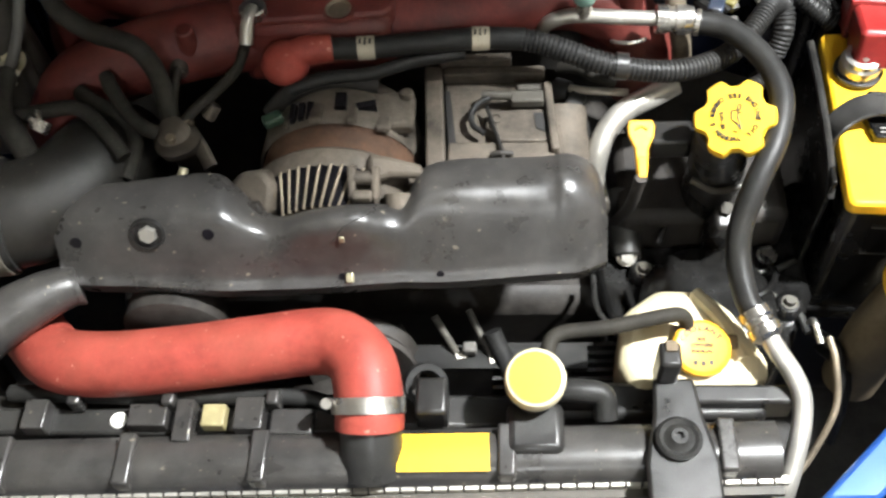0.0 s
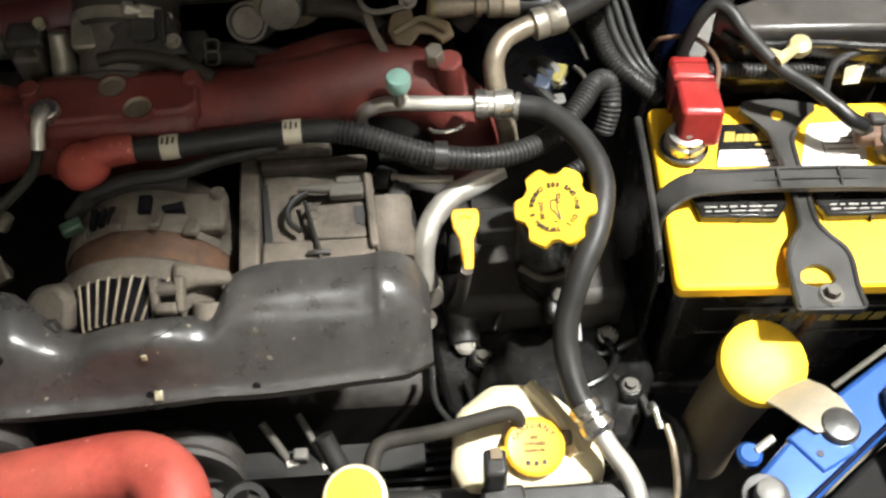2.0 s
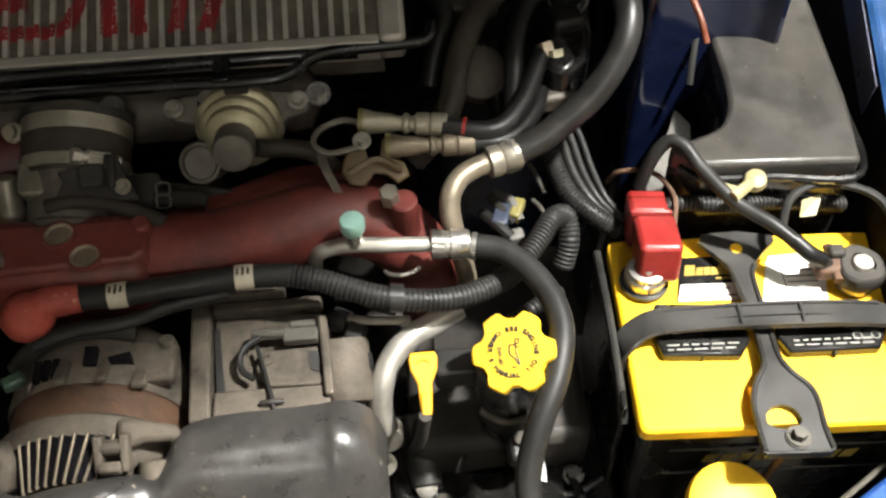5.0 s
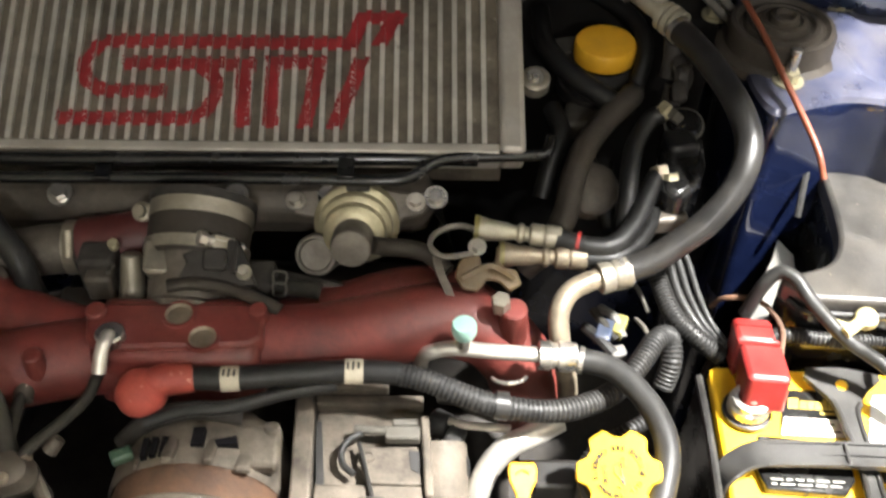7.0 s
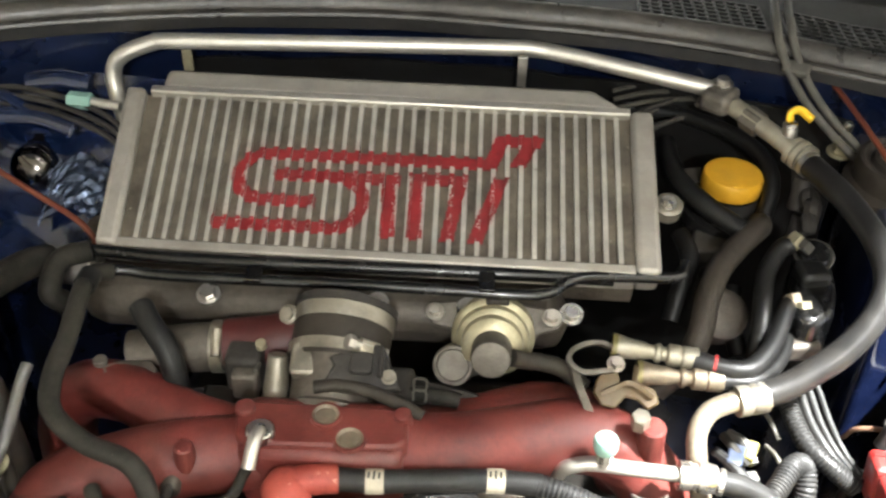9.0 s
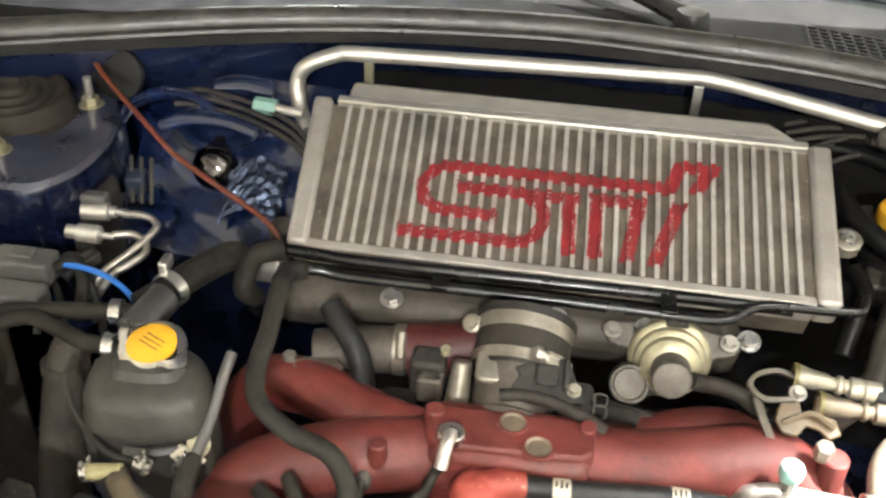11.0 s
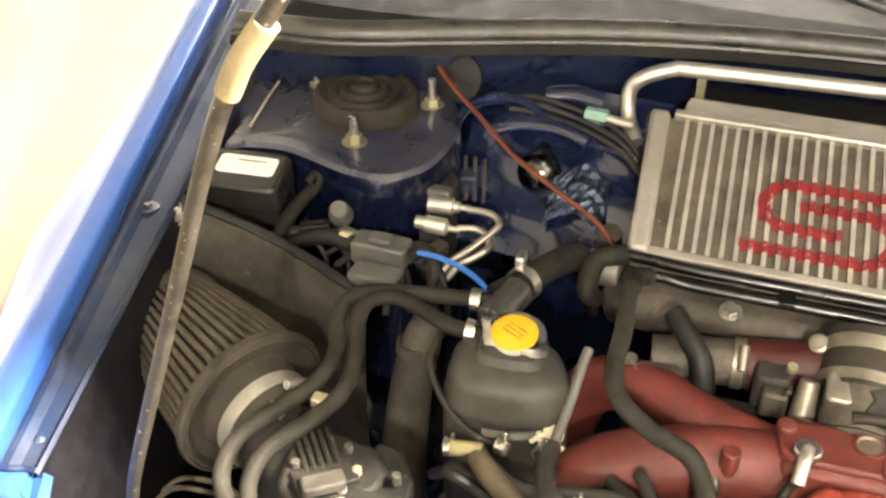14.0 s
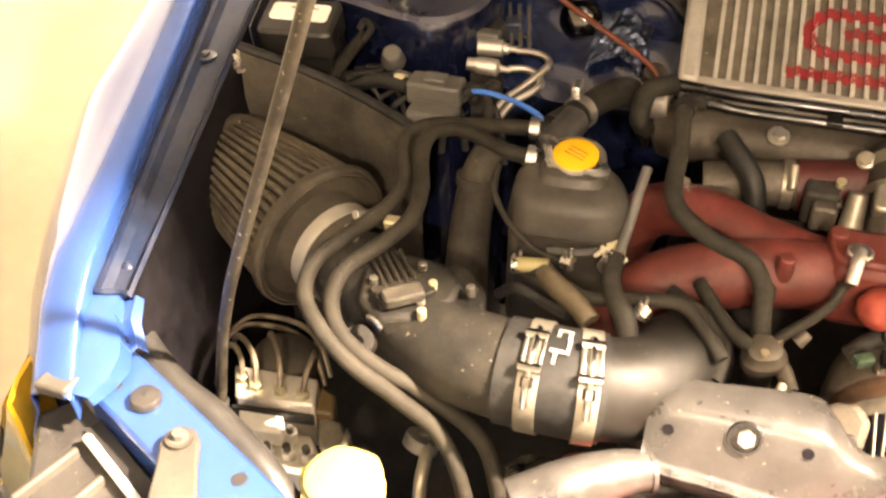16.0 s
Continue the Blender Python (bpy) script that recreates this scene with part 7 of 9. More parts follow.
part("cable", hose([BT @ Vector((0.056, 0.042, 0.020)), (0.485, 0.651, 0.836), (0.461, 0.675, 0.845), (0.430, 0.692, 0.859), (0.410, 0.722, 0.867), (0.399, 0.740, 0.875), (0.388, 0.748, 0.874), (0.377, 0.746, 0.860), (0.368, 0.742, 0.828)], 0.0058, 12), RUBBER, neg)
part("tape", hose([(0.497, 0.650, 0.828), (0.485, 0.651, 0.836), (0.474, 0.662, 0.841)], 0.0066, 12), BLACKHOSE, neg)
part("earth_lead", hose([(0.470, 0.672, 0.832), (0.473, 0.685, 0.840), (0.483, 0.702, 0.846), (0.503, 0.710, 0.850), (0.530, 0.707, 0.850), (0.552, 0.694, 0.847), (0.558, 0.674, 0.842), (0.555, 0.654, 0.834)], 0.0036, 8), RUBBER, neg)
part("ring_terminal", hose([(0.556, 0.660, 0.837), (0.556, 0.650, 0.830), (0.554, 0.640, 0.822)], 0.0055, 10, flat=0.6), BRASS, neg, "dull brass ring terminal")
solo("wiring_loom", hose([(0.378, 0.700, 0.826), (0.386, 0.716, 0.829), (0.402, 0.718, 0.830), (0.44, 0.713, 0.829), (0.475, 0.716, 0.826), (0.54, 0.716, 0.815)], 0.0068, 12, 8, ridge=(0.0036, 0.0005)), RUBBER, "corrugated loom behind the battery", "cable")
solo("cable_tag", strip([[(0.4955, 0.7065, 0.836), (0.5145, 0.7120, 0.836)], [(0.492, 0.695, 0.828), (0.506, 0.696, 0.828)]], 0.0012), TAGCARD, "stained card tag behind the battery", "tag", smooth=False)
clipb = thing("cable_clip", (0.44, 0.70, 0.85), "cream plastic cable clip", "clip")
part("stem", hose([(0.428, 0.690, 0.866), (0.436, 0.696, 0.866), (0.445, 0.704, 0.864), (0.452, 0.710, 0.860)], 0.0048, 10, flat=0.6), TAGCARD, clipb)
part("head", lathe([(0, 0), (0.0080, 0.001), (0.0098, 0.006), (0.0085, 0.011), (0.005, 0.0125), (0, 0.013)], along((0.452, 0.711, 0.855), (0.449, 0.703, 0.885)), 20), TAGCARD, clipb, "rounded cream head")
part("barb", box((0, 0, 0), (0.018, 0.006, 0.004), Matrix.Translation((0.430, 0.700, 0.864)) @ Matrix.Rotation(radians(-30), 4, "Z")), TAGCARD, clipb, bevel=0.001)
hold = thing("battery_hold_down", tuple(BT @ Vector((0, 0, 0.01))), "black steel hold-down bar across the battery", "bracket")
HM = BT @ Matrix.Translation((0, 0, 0.0125))
arm = [(p.x, p.y) for p in spline([(-0.0360, 0.0840, 0), (-0.0060, 0.0860, 0), (0.0230, 0.0800, 0)], 2)]
arm += [(p.x, p.y) for p in spline([(0.0230, 0.0740, 0), (0.0110, 0.0630, 0), (0.0010, 0.0500, 0), (-0.0020, 0.0380, 0), (-0.0010, -0.0110, 0), (0.0000, -0.0380, 0), (0.0060, -0.0520, 0), (0.0150, -0.0640, 0), (0.0192, -0.0760, 0), (0.0185, -0.1000, 0), (0.0200, -0.1180, 0)], 3)]
hole = [(-0.0105 + 0.0128 * math.cos(a), -0.0925 + (0.0125 if math.sin(a) > 0 else 0.0075) * math.sin(a)) for a in (radians(18 * i) for i in range(20))]
arm += [(p.x, p.y) for p in spline([(-0.0312, -0.1180, 0), (-0.0312, -0.0900, 0), (-0.0300, -0.0740, 0), (-0.0240, -0.0590, 0), (-0.0160, -0.0470, 0), (-0.0140, -0.0350, 0), (-0.0140, 0.0000, 0), (-0.0190, 0.0380, 0), (-0.0220, 0.0520, 0), (-0.0320, 0.0660, 0), (-0.0400, 0.0760, 0)], 3)]
part("bar", holed(arm, hole, HM, 0.005), STRAPPLAS, hold, smooth=False)
for pts in ([(0.0010, 0.0500, 0), (-0.0030, 0.0380, 0), (-0.0020, -0.0110, 0), (-0.0010, -0.0380, 0), (0.0050, -0.0520, 0), (0.0145, -0.0640, 0), (0.0182, -0.0760, 0), (0.0175, -0.1000, 0), (0.0190, -0.1170, 0)],
            [(-0.0300, -0.1170, 0), (-0.0302, -0.0900, 0), (-0.0290, -0.0740, 0), (-0.0230, -0.0590, 0), (-0.0150, -0.0470, 0), (-0.0130, -0.0350, 0), (-0.0130, 0.0000, 0), (-0.0180, 0.0380, 0), (-0.0210, 0.0520, 0)]):
    part("bar_edge", hose([HM @ Vector(p) for p in pts], 0.0022, 8, 4), STRAPPLAS, hold, "raised rolled edge")
part("bar_lip", box((-0.0062, -0.1180, -0.0040), (0.048, 0.003, 0.008), HM), STRAPPLAS, hold, bevel=0.0008)
jb = bolt(HM @ Vector((-0.0045, -0.1075, 0.0012)), 0.0055, 0.008, hold, material=DULLSTEEL)
part("washer", ring(HM @ Vector((-0.0045, -0.1075, 0.0006)), (0, 0, 1), 0.0050, 0.0092, 0.002, 24), DULLSTEEL, jb)
# Block added so lit yellow shows through the bar's hole.
part("lid_pad", box((-0.0090, -0.0760, 0.0030), (0.036, 0.034, 0.0078), BT), BATYEL, hold, "yellow block added under the bar's hole")
part("hook_rod", rod(HM @ Vector((-0.0045, -0.1075, 0.000)), HM @ Vector((-0.0180, -0.0980, -0.150)), 0.0028, n=10), RUST, hold, "thin rusty hook rod")
part("top_hole", lathe([(0, 0.0008), (0.0042, 0.0008), (0.0052, 0)], HM @ Matrix.Translation((-0.010, 0.068, 0)), 18), BATYEL, hold)
tray = thing("battery_tray", (0.44, 0.62, 0.59), "black battery tray with a bright folded edge", "tray")
part("tray", plate(rounded(0.262, 0.205, 0.01), BT @ Matrix.Translation((-0.004, 0.020, -0.186)), 0.01), PLASTIC, tray, bevel=0.002)
part("edge", hose([BT @ Vector(p) for p in ((-0.133, 0.05, -0.183), (-0.1345, -0.060, -0.183), (-0.1320, -0.074, -0.183), (-0.122, -0.0785, -0.183), (0.08, -0.079, -0.183))], 0.0038, 8), CREAM, tray, "pale folded edge")
part("stand", box((0.0, 0.02, -0.32), (0.16, 0.12, 0.24), BT), SOOT, tray)
guard = thing("battery_side_guard", tuple(BT @ Vector((-0.122, 0, -0.18))), "thin black plastic guard at the battery's side", "guard")
part("panel", box((-0.1215, 0.004, -0.075), (0.004, 0.150, 0.150), BT), CASEPLAS, guard, bevel=0.001)
part("rolled_top", hose([BT @ Vector(p) for p in ((-0.1225, 0.080, -0.002), (-0.1225, 0.02, 0.003), (-0.1225, -0.045, 0.001), (-0.120, -0.072, -0.020))], 0.0035, 8), STRAPPLAS, guard)

# fuse box behind the battery
fb = thing("fuse_box", (0.50, 0.80, 0.62), "large dusty black plastic box with glossy lower rim", "box")
FBL = [(0.388, 0.742), (0.413, 0.722), (0.539, 0.715), (0.551, 0.790), (0.562, 0.935), (0.463, 0.938)]
FBL += [(p.x, p.y) for p in spline([(0.458, 0.900, 0), (0.456, 0.842, 0), (0.451, 0.795, 0), (0.437, 0.766, 0), (0.414, 0.754, 0), (0.392, 0.749, 0)], 3)]
part("lid", plate(FBL, Matrix.Translation((0, 0, 0.871)), 0.022), BOXPLAS, fb, "dusty satin lid", bevel=0.005)
part("base", plate([(0.470 + (x - 0.470) * 0.985, 0.82 + (y - 0.82) * 0.985) for x, y in FBL], Matrix.Translation((0, 0, 0.850)), 0.22), CASEPLAS, fb, bevel=0.003)
part("rim", hose([(0.396, 0.735, 0.8565), (0.414, 0.7195, 0.8565), (0.47, 0.7160, 0.8565), (0.541, 0.7125, 0.8565), (0.5535, 0.790, 0.8565)], 0.0035, 8), CASEPLAS, fb, "glossy moulded rim")
part("side_panel", plate([(0.380, 0.752), (0.408, 0.756), (0.430, 0.772), (0.446, 0.850), (0.436, 0.872), (0.424, 0.845), (0.392, 0.790)], Matrix.Translation((0, 0, 0.790)), 0.004), GREYPLAS, fb, "pale grey lower panel", bevel=0.001)
whc = thing("white_connector", (0.465, 0.893, 0.875), "white wiring plug lying on the black box", "connector")
part("shell", box((0, 0, 0), (0.036, 0.014, 0.014), Matrix.Translation((0.470, 0.894, 0.884)) @ Matrix.Rotation(radians(6), 4, "Z")), WHITE, whc, bevel=0.002)
part("latch", box((0, 0, 0), (0.014, 0.008, 0.006), Matrix.Translation((0.474, 0.894, 0.893)) @ Matrix.Rotation(radians(6), 4, "Z")), WHITE, whc, bevel=0.001)
part("boot", rod((0.488, 0.896, 0.883), (0.500, 0.897, 0.881), 0.006, n=10), RUBBER, whc)
part("lead", hose([(0.453, 0.892, 0.884), (0.446, 0.884, 0.880), (0.440, 0.868, 0.866), (0.436, 0.850, 0.84)], 0.0032, 8), RUBBER, whc)
# washer filler
wash = thing("washer_filler", (0.372, 0.470, 0.60), "washer filler neck with a wide yellow cap", "filler neck")
WA, WB = Vector((0.372, 0.474, 0.60)), Vector((0.394, 0.485, 0.746))
part("neck", hose([WA, WA.lerp(WB, 0.5) + Vector((-0.006, 0, 0)), WB], 0.026, 24, ends=(0.025, 0.0265)), surf("grimy_neck", (0.135, 0.108, 0.070), 0.55, var=0.3, dust=0.5, dust_colour=(0.13, 0.10, 0.065), gloss=0.3), wash, "grimy translucent neck")
part("cap", lathe([(0.026, -0.004), (0.0335, -0.002), (0.0345, 0.004), (0.0335, 0.011), (0.030, 0.013), (0.010, 0.0135), (0, 0.0135)], along(WB, WB + Vector((0.03, -0.10, 0.5))), 40), YELLOW, wash, "wide yellow cap")
part("tab", strip([[(0.390, 0.450, 0.752), (0.402, 0.458, 0.752), (0.424, 0.465, 0.754)], [(0.394, 0.438, 0.765), (0.407, 0.446, 0.766), (0.430, 0.452, 0.768)], [(0.401, 0.420, 0.7785), (0.416, 0.428, 0.7795), (0.434, 0.437, 0.7795)], [(0.409, 0.412, 0.780), (0.424, 0.414, 0.780), (0.438, 0.426, 0.780)]], 0.0025), surf("grimy_tab", (0.24, 0.21, 0.15), 0.55, var=0.2, dust=0.3), wash, "pale plastic tab clipped to the rail")
for a, b, c in (((0.335, 0.500, 0.64), (0.345, 0.470, 0.66), (0.350, 0.430, 0.62)), ((0.350, 0.505, 0.60), (0.355, 0.455, 0.64), (0.35, 0.42, 0.58))):
    solo("horn_lead", hose([a, b, c], 0.005, 8), RUBBER, "thin black lead low beside the washer filler", "cable")
solo("sensor_pipe", hose([(0.318, 0.450, 0.725), (0.321, 0.431, 0.72), (0.321, 0.401, 0.70), (0.304, 0.372, 0.68), (0.290, 0.355, 0.67)], 0.0028, 10), GRIMYPIPE, "thin bent metal pipe beside the radiator", "pipe")
solo("hook_pipe", hose([(0.316, 0.482, 0.69), (0.317, 0.477, 0.70), (0.321, 0.460, 0.695)], 0.003, 10), STEEL, "small bright pipe stub", "pipe")

# ---- front: radiator, hoses, coolant bottle ----
rad = thing("radiator", (-0.05, 0.335, 0.45), "radiator with a black plastic top tank", "radiator")
part("top_tank", strip([[(x, y + 0.028 * x, z) for y, z in ((0.321, 0.715), (0.321, 0.738), (0.3235, 0.750), (0.329, 0.756), (0.338, 0.7575), (0.350, 0.755), (0.359, 0.748), (0.363, 0.738), (0.364, 0.715))] for x in (-0.50, -0.30, -0.10, 0.10, 0.258)], 0.003), DUSTY, rad)
for x0, x1 in ((-0.46, -0.33), (-0.30, -0.235), (-0.205, -0.135), (-0.105, -0.065), (0.105, 0.155), (0.215, 0.255)):
    part("panel_ridge", plate(rounded(x1 - x0, 0.010, 0.002, cx=(x0 + x1) / 2, cy=0.337 + 0.014 * (x0 + x1)), Matrix.Translation((0, 0, 0.7588)), 0.003), DUSTY, rad, bevel=0.0006)
part("core", box((-0.12, 0.325, 0.55), (0.76, 0.022, 0.34)), FIN, rad)
for k in range(62):
    x = -0.455 + 0.0117 * k
    part("crimp_tab", box((x, 0.3190 + 0.028 * x, 0.741), (0.0098, 0.0050, 0.006), Matrix.Identity(4)), PIPE, rad, smooth=False)
part("header_seam", box((0, 0.3150, 0.735), (0.74, 0.010, 0.006), Matrix.Translation((-0.10, -0.0028, 0)) @ Matrix.Rotation(math.atan(0.028), 4, "Z")), DULLSTEEL, rad)
for x in (-0.40, -0.315, -0.220, -0.120, 0.062, 0.22):
    part("rib", box((x, 0.340 + 0.028 * x, 0.752), (0.013, 0.040, 0.022)), DUSTY, rad, bevel=0.002)
part("inlet", hose([(-0.036, 0.335, 0.742), (-0.037, 0.346, 0.757), (-0.038, 0.358, 0.768)], 0.026, 22, ends=(0.025, 0.0225)), ENGPLAS, rad)
part("filler_stand", box((0.083, 0.358, 0.750), (0.042, 0.04, 0.03)), PLASTIC, rad, bevel=0.006)
part("warning_label", strip([[(-0.018, 0.3540, 0.7578), (0.049, 0.3550, 0.7578)], [(-0.018, 0.3460, 0.7602), (0.049, 0.3470, 0.7602)], [(-0.0178, 0.3360, 0.7612), (0.0495, 0.3370, 0.7612)], [(-0.0175, 0.3250, 0.7590), (0.0498, 0.3260, 0.7590)]], 0.0008), YELLOW, rad, "blank yellow warning label")
part("white_mark", box((0.130, 0.345, 0.7583), (0.026, 0.005, 0.001)), WHITE, rad)
fill = thing("radiator_filler", (0.088, 0.385, 0.74), "round filler with a yellow-topped white-rimmed cap", "filler cap")
FM = Matrix.Translation((0.083, 0.386, 0.782)) @ Matrix.Rotation(radians(12), 4, "X")
part("neck", rod((0.083, 0.380, 0.735), (0.083, 0.385, 0.782), 0.016), PLASTIC, fill)
part("cap", lathe([(0.019, -0.004), (0.0222, -0.002), (0.0225, 0.008), (0.021, 0.011), (0.0192, 0.0115)], FM, 40), CREAM, fill, "cream rim")
part("cap_top", lathe([(0.0193, 0.011), (0.0190, 0.0118), (0, 0.0120)], FM, 40), YELLOW, fill, "yellow sticker top")
part("spout", hose([(0.098, 0.390, 0.758), (0.118, 0.388, 0.760), (0.134, 0.386, 0.756), (0.136, 0.372, 0.745)], 0.009, 12), RUBBER, fill)
red = thing("radiator_hose", (-0.1, 0.41, 0.74), "fat red silicone radiator hose with a steel clamp", "hose")
part("hose", hose([(-0.335, 0.462, 0.735), (-0.312, 0.436, 0.752), (-0.285, 0.414, 0.762), (-0.245, 0.408, 0.767), (-0.190, 0.411, 0.770), (-0.130, 0.417, 0.774), (-0.085, 0.421, 0.778), (-0.062, 0.417, 0.781), (-0.046, 0.402, 0.783), (-0.040, 0.384, 0.781), (-0.038, 0.366, 0.775), (-0.038, 0.355, 0.768)], 0.0255, 26, 8), SILICONE, red)
band((-0.0385, 0.3695, 0.7765), (0.02, -0.9, -0.42), 0.0262, 0.012, red, (-0.95, 0.0, 0.1))
snork = thing("intake_snorkel", (-0.36, 0.405, 0.76), "tapered dull grey plastic snorkel end", "duct")
part("rim", ring((-0.270, 0.461, 0.798), (0.86, 0.45, -0.1), 0.013, 0.0165, 0.004), DUSTY, snork)
part("duct", hose([(-0.36, 0.405, 0.785), (-0.325, 0.430, 0.797), (-0.290, 0.452, 0.800), (-0.268, 0.462, 0.798)], 0.020, 18, 6, ends=(0.026, 0.015)), DUSTY, snork)
shroud = thing("fan_shroud", (-0.18, 0.365, 0.60), "black plastic fan shroud with clips along its edge", "shroud")
part("panel", box((-0.16, 0.385, 0.62), (0.52, 0.03, 0.22)), ENGPLAS, shroud, bevel=0.005)
part("edge", box((-0.19, 0.372, 0.735), (0.30, 0.022, 0.014)), ENGPLAS, shroud, bevel=0.003)
part("tube", hose([(-0.33, 0.395, 0.742), (-0.20, 0.390, 0.746), (-0.10, 0.390, 0.745), (-0.06, 0.380, 0.738)], 0.007, 10), RUBBER, shroud)
part("clip", box((-0.300, 0.372, 0.748), (0.018, 0.024, 0.016)), DUSTY, shroud, "dusty grey clip", bevel=0.0012)
part("clip", box((-0.182, 0.366, 0.748), (0.014, 0.034, 0.02)), DUSTY, shroud, bevel=0.0012)
part("clip", box((-0.100, 0.367, 0.746), (0.032, 0.020, 0.014)), DUSTY, shroud, bevel=0.0012)
part("clip", box((-0.212, 0.372, 0.747), (0.030, 0.018, 0.014)), DUSTY, shroud, bevel=0.0012)
for x in (-0.27, -0.196, -0.115):
    part("tab", box((x, 0.384, 0.752), (0.010, 0.012, 0.018)), DUSTY, shroud, bevel=0.002)
part("clip", box((-0.132, 0.371, 0.750), (0.022, 0.026, 0.02)), DUSTY, shroud, bevel=0.0012)
part("yellow_clip", box((-0.160, 0.371, 0.750), (0.018, 0.018, 0.012)), TAGCARD, shroud, "faded yellow clip", bevel=0.0012)
part("white_dab", lathe([(0, 0.001), (0.0062, 0.001), (0.0068, 0)], Matrix.Translation((-0.238, 0.372, 0.7425)), 20), WHITE, shroud)
part("panel", box((0.17, 0.395, 0.62), (0.18, 0.03, 0.22)), PLASTIC, shroud, bevel=0.005)
part("clip", box((0.006, 0.383, 0.750), (0.024, 0.03, 0.03)), PLASTIC, shroud, bevel=0.003)
part("loop", ring((0.0, 0.40, 0.745), (0.3, -0.5, 0.8), 0.012, 0.017, 0.008), RUBBER, shroud)
for k in range(6):
    part("fan_slat", box((0.11, 0.43 + 0.008 * k, 0.67), (0.12, 0.003, 0.012)), PLASTIC, shroud, smooth=False)
brk = thing("radiator_bracket", (0.185, 0.345, 0.74), "black steel radiator bracket with a rubber bush", "bracket")
part("plate", plate([(0.160, 0.300), (0.212, 0.302), (0.212, 0.330), (0.204, 0.366), (0.200, 0.395), (0.170, 0.395), (0.168, 0.366), (0.160, 0.330)], Matrix.Translation((0, 0, 0.768)), 0.006), PLASTIC, brk, bevel=0.003)
part("fold", box((0.186, 0.302, 0.750), (0.052, 0.006, 0.034)), PLASTIC, brk, bevel=0.002)
part("bush", lathe([(0.016, 0), (0.0165, 0.004), (0.014, 0.006), (0.011, 0.004), (0.009, 0.005), (0.006, 0.009), (0.003, 0.009), (0.003, 0.006), (0, 0.006)], Matrix.Translation((0.184, 0.346, 0.768)), 30), RUBBER, brk)
part("tower", box((0.180, 0.400, 0.775), (0.016, 0.02, 0.045)), PLASTIC, brk, bevel=0.003)
part("pin", box((0.181, 0.405, 0.797), (0.008, 0.008, 0.006)), BROWN, brk)
res = thing("coolant_reservoir", (0.215, 0.44, 0.64), "yellowed plastic coolant bottle with a yellow cap", "reservoir")
part("bottle", plate([(0.150, 0.425), (0.155, 0.470), (0.185, 0.492), (0.225, 0.490), (0.245, 0.470), (0.268, 0.425), (0.262, 0.405), (0.160, 0.400)], Matrix.Translation((0, 0, 0.735)), 0.13), CREAM, res, bevel=0.010)
part("rib", hose([(0.215, 0.486, 0.734), (0.235, 0.455, 0.737), (0.245, 0.425, 0.736)], 0.006, 8), CREAM, res)
CM = Matrix.Translation((0.213, 0.432, 0.738)) @ Matrix.Rotation(radians(10), 4, "X")
part("cap", lathe([(0.021, 0), (0.0225, 0.002), (0.0225, 0.008), (0.020, 0.010), (0.018, 0.0095), (0, 0.0095)], CM, 40, squash=lambda a, h: 1 + 0.01 * math.cos(20 * a)), ORANGE, res, "yellow flip cap")
part("cap_hinge", box((0.023, 0.006, 0.003), (0.012, 0.012, 0.005), CM), BROWN, res, bevel=0.002)
for i, ch in enumerate("COOLANT"):
    a = radians(62 - 20 * i)
    words(ch, CM @ Matrix.Rotation(a, 4, "Z") @ Matrix.Translation((0, 0.0155, 0.0097)), 0.0062, INKSHADE, res)
for k, line_text in enumerate(("SEE", "OWNERS", "MANUAL")):
    words(line_text, CM @ Matrix.Translation((0, 0.0062 - 0.0048 * k, 0.0097)), 0.0040, INKSHADE, res)
for k in range(3):
    part("mark", box((-0.006 + 0.006 * k, -0.0125 - 0.0006 * (k % 2), 0.0098), (0.0032, 0.0036, 0.0004), CM), INKSHADE, res, smooth=False)
part("nipple", rod((0.190, 0.425, 0.735), (0.188, 0.428, 0.748), 0.004), YELLOW, res)
solo("overflow_hose", hose([(0.092, 0.398, 0.762), (0.094, 0.420, 0.768), (0.104, 0.432, 0.768), (0.140, 0.438, 0.766), (0.172, 0.446, 0.764), (0.196, 0.452, 0.760), (0.203, 0.450, 0.748), (0.203, 0.450, 0.735)], 0.0060, 14), GREYRUB, "thin black overflow hose into the coolant bottle", "hose")
solo("reservoir_bracket", box((0.235, 0.395, 0.725), (0.09, 0.016, 0.03)), PLASTIC, "black bracket under the coolant bottle", "bracket", bevel=0.003)

# ---- left side: expansion tank, filter, intake ----
tank = thing("expansion_tank", (-0.385, 0.67, 0.78), "dusty black plastic coolant tank with an amber pressure cap", "tank")
shoulder = spline([(x, y, 0) for x, y in ((-0.433, 0.675), (-0.428, 0.642), (-0.408, 0.625), (-0.346, 0.630), (-0.328, 0.648), (-0.332, 0.674), (-0.354, 0.698), (-0.405, 0.704), (-0.433, 0.675))], 4)
mid_ = Vector((-0.382, 0.664, 0))
rows = [[tuple(mid_ + Vector((-0.003, 0.013 * (1 - k), 0)) + (p - mid_) * k + Vector((0, 0, z))) for p in shoulder] for k, z in ((0.30, 0.924), (0.50, 0.921), (0.58, 0.914), (0.80, 0.911), (0.94, 0.906), (1.0, 0.898), (1.03, 0.884), (1.06, 0.880), (1.06, 0.876), (1.01, 0.873), (1.03, 0.850), (1.06, 0.80), (1.06, 0.76))]
part("body", strip(rows, 0.0), TANKPLAS, tank, "dusty moulded tank body")
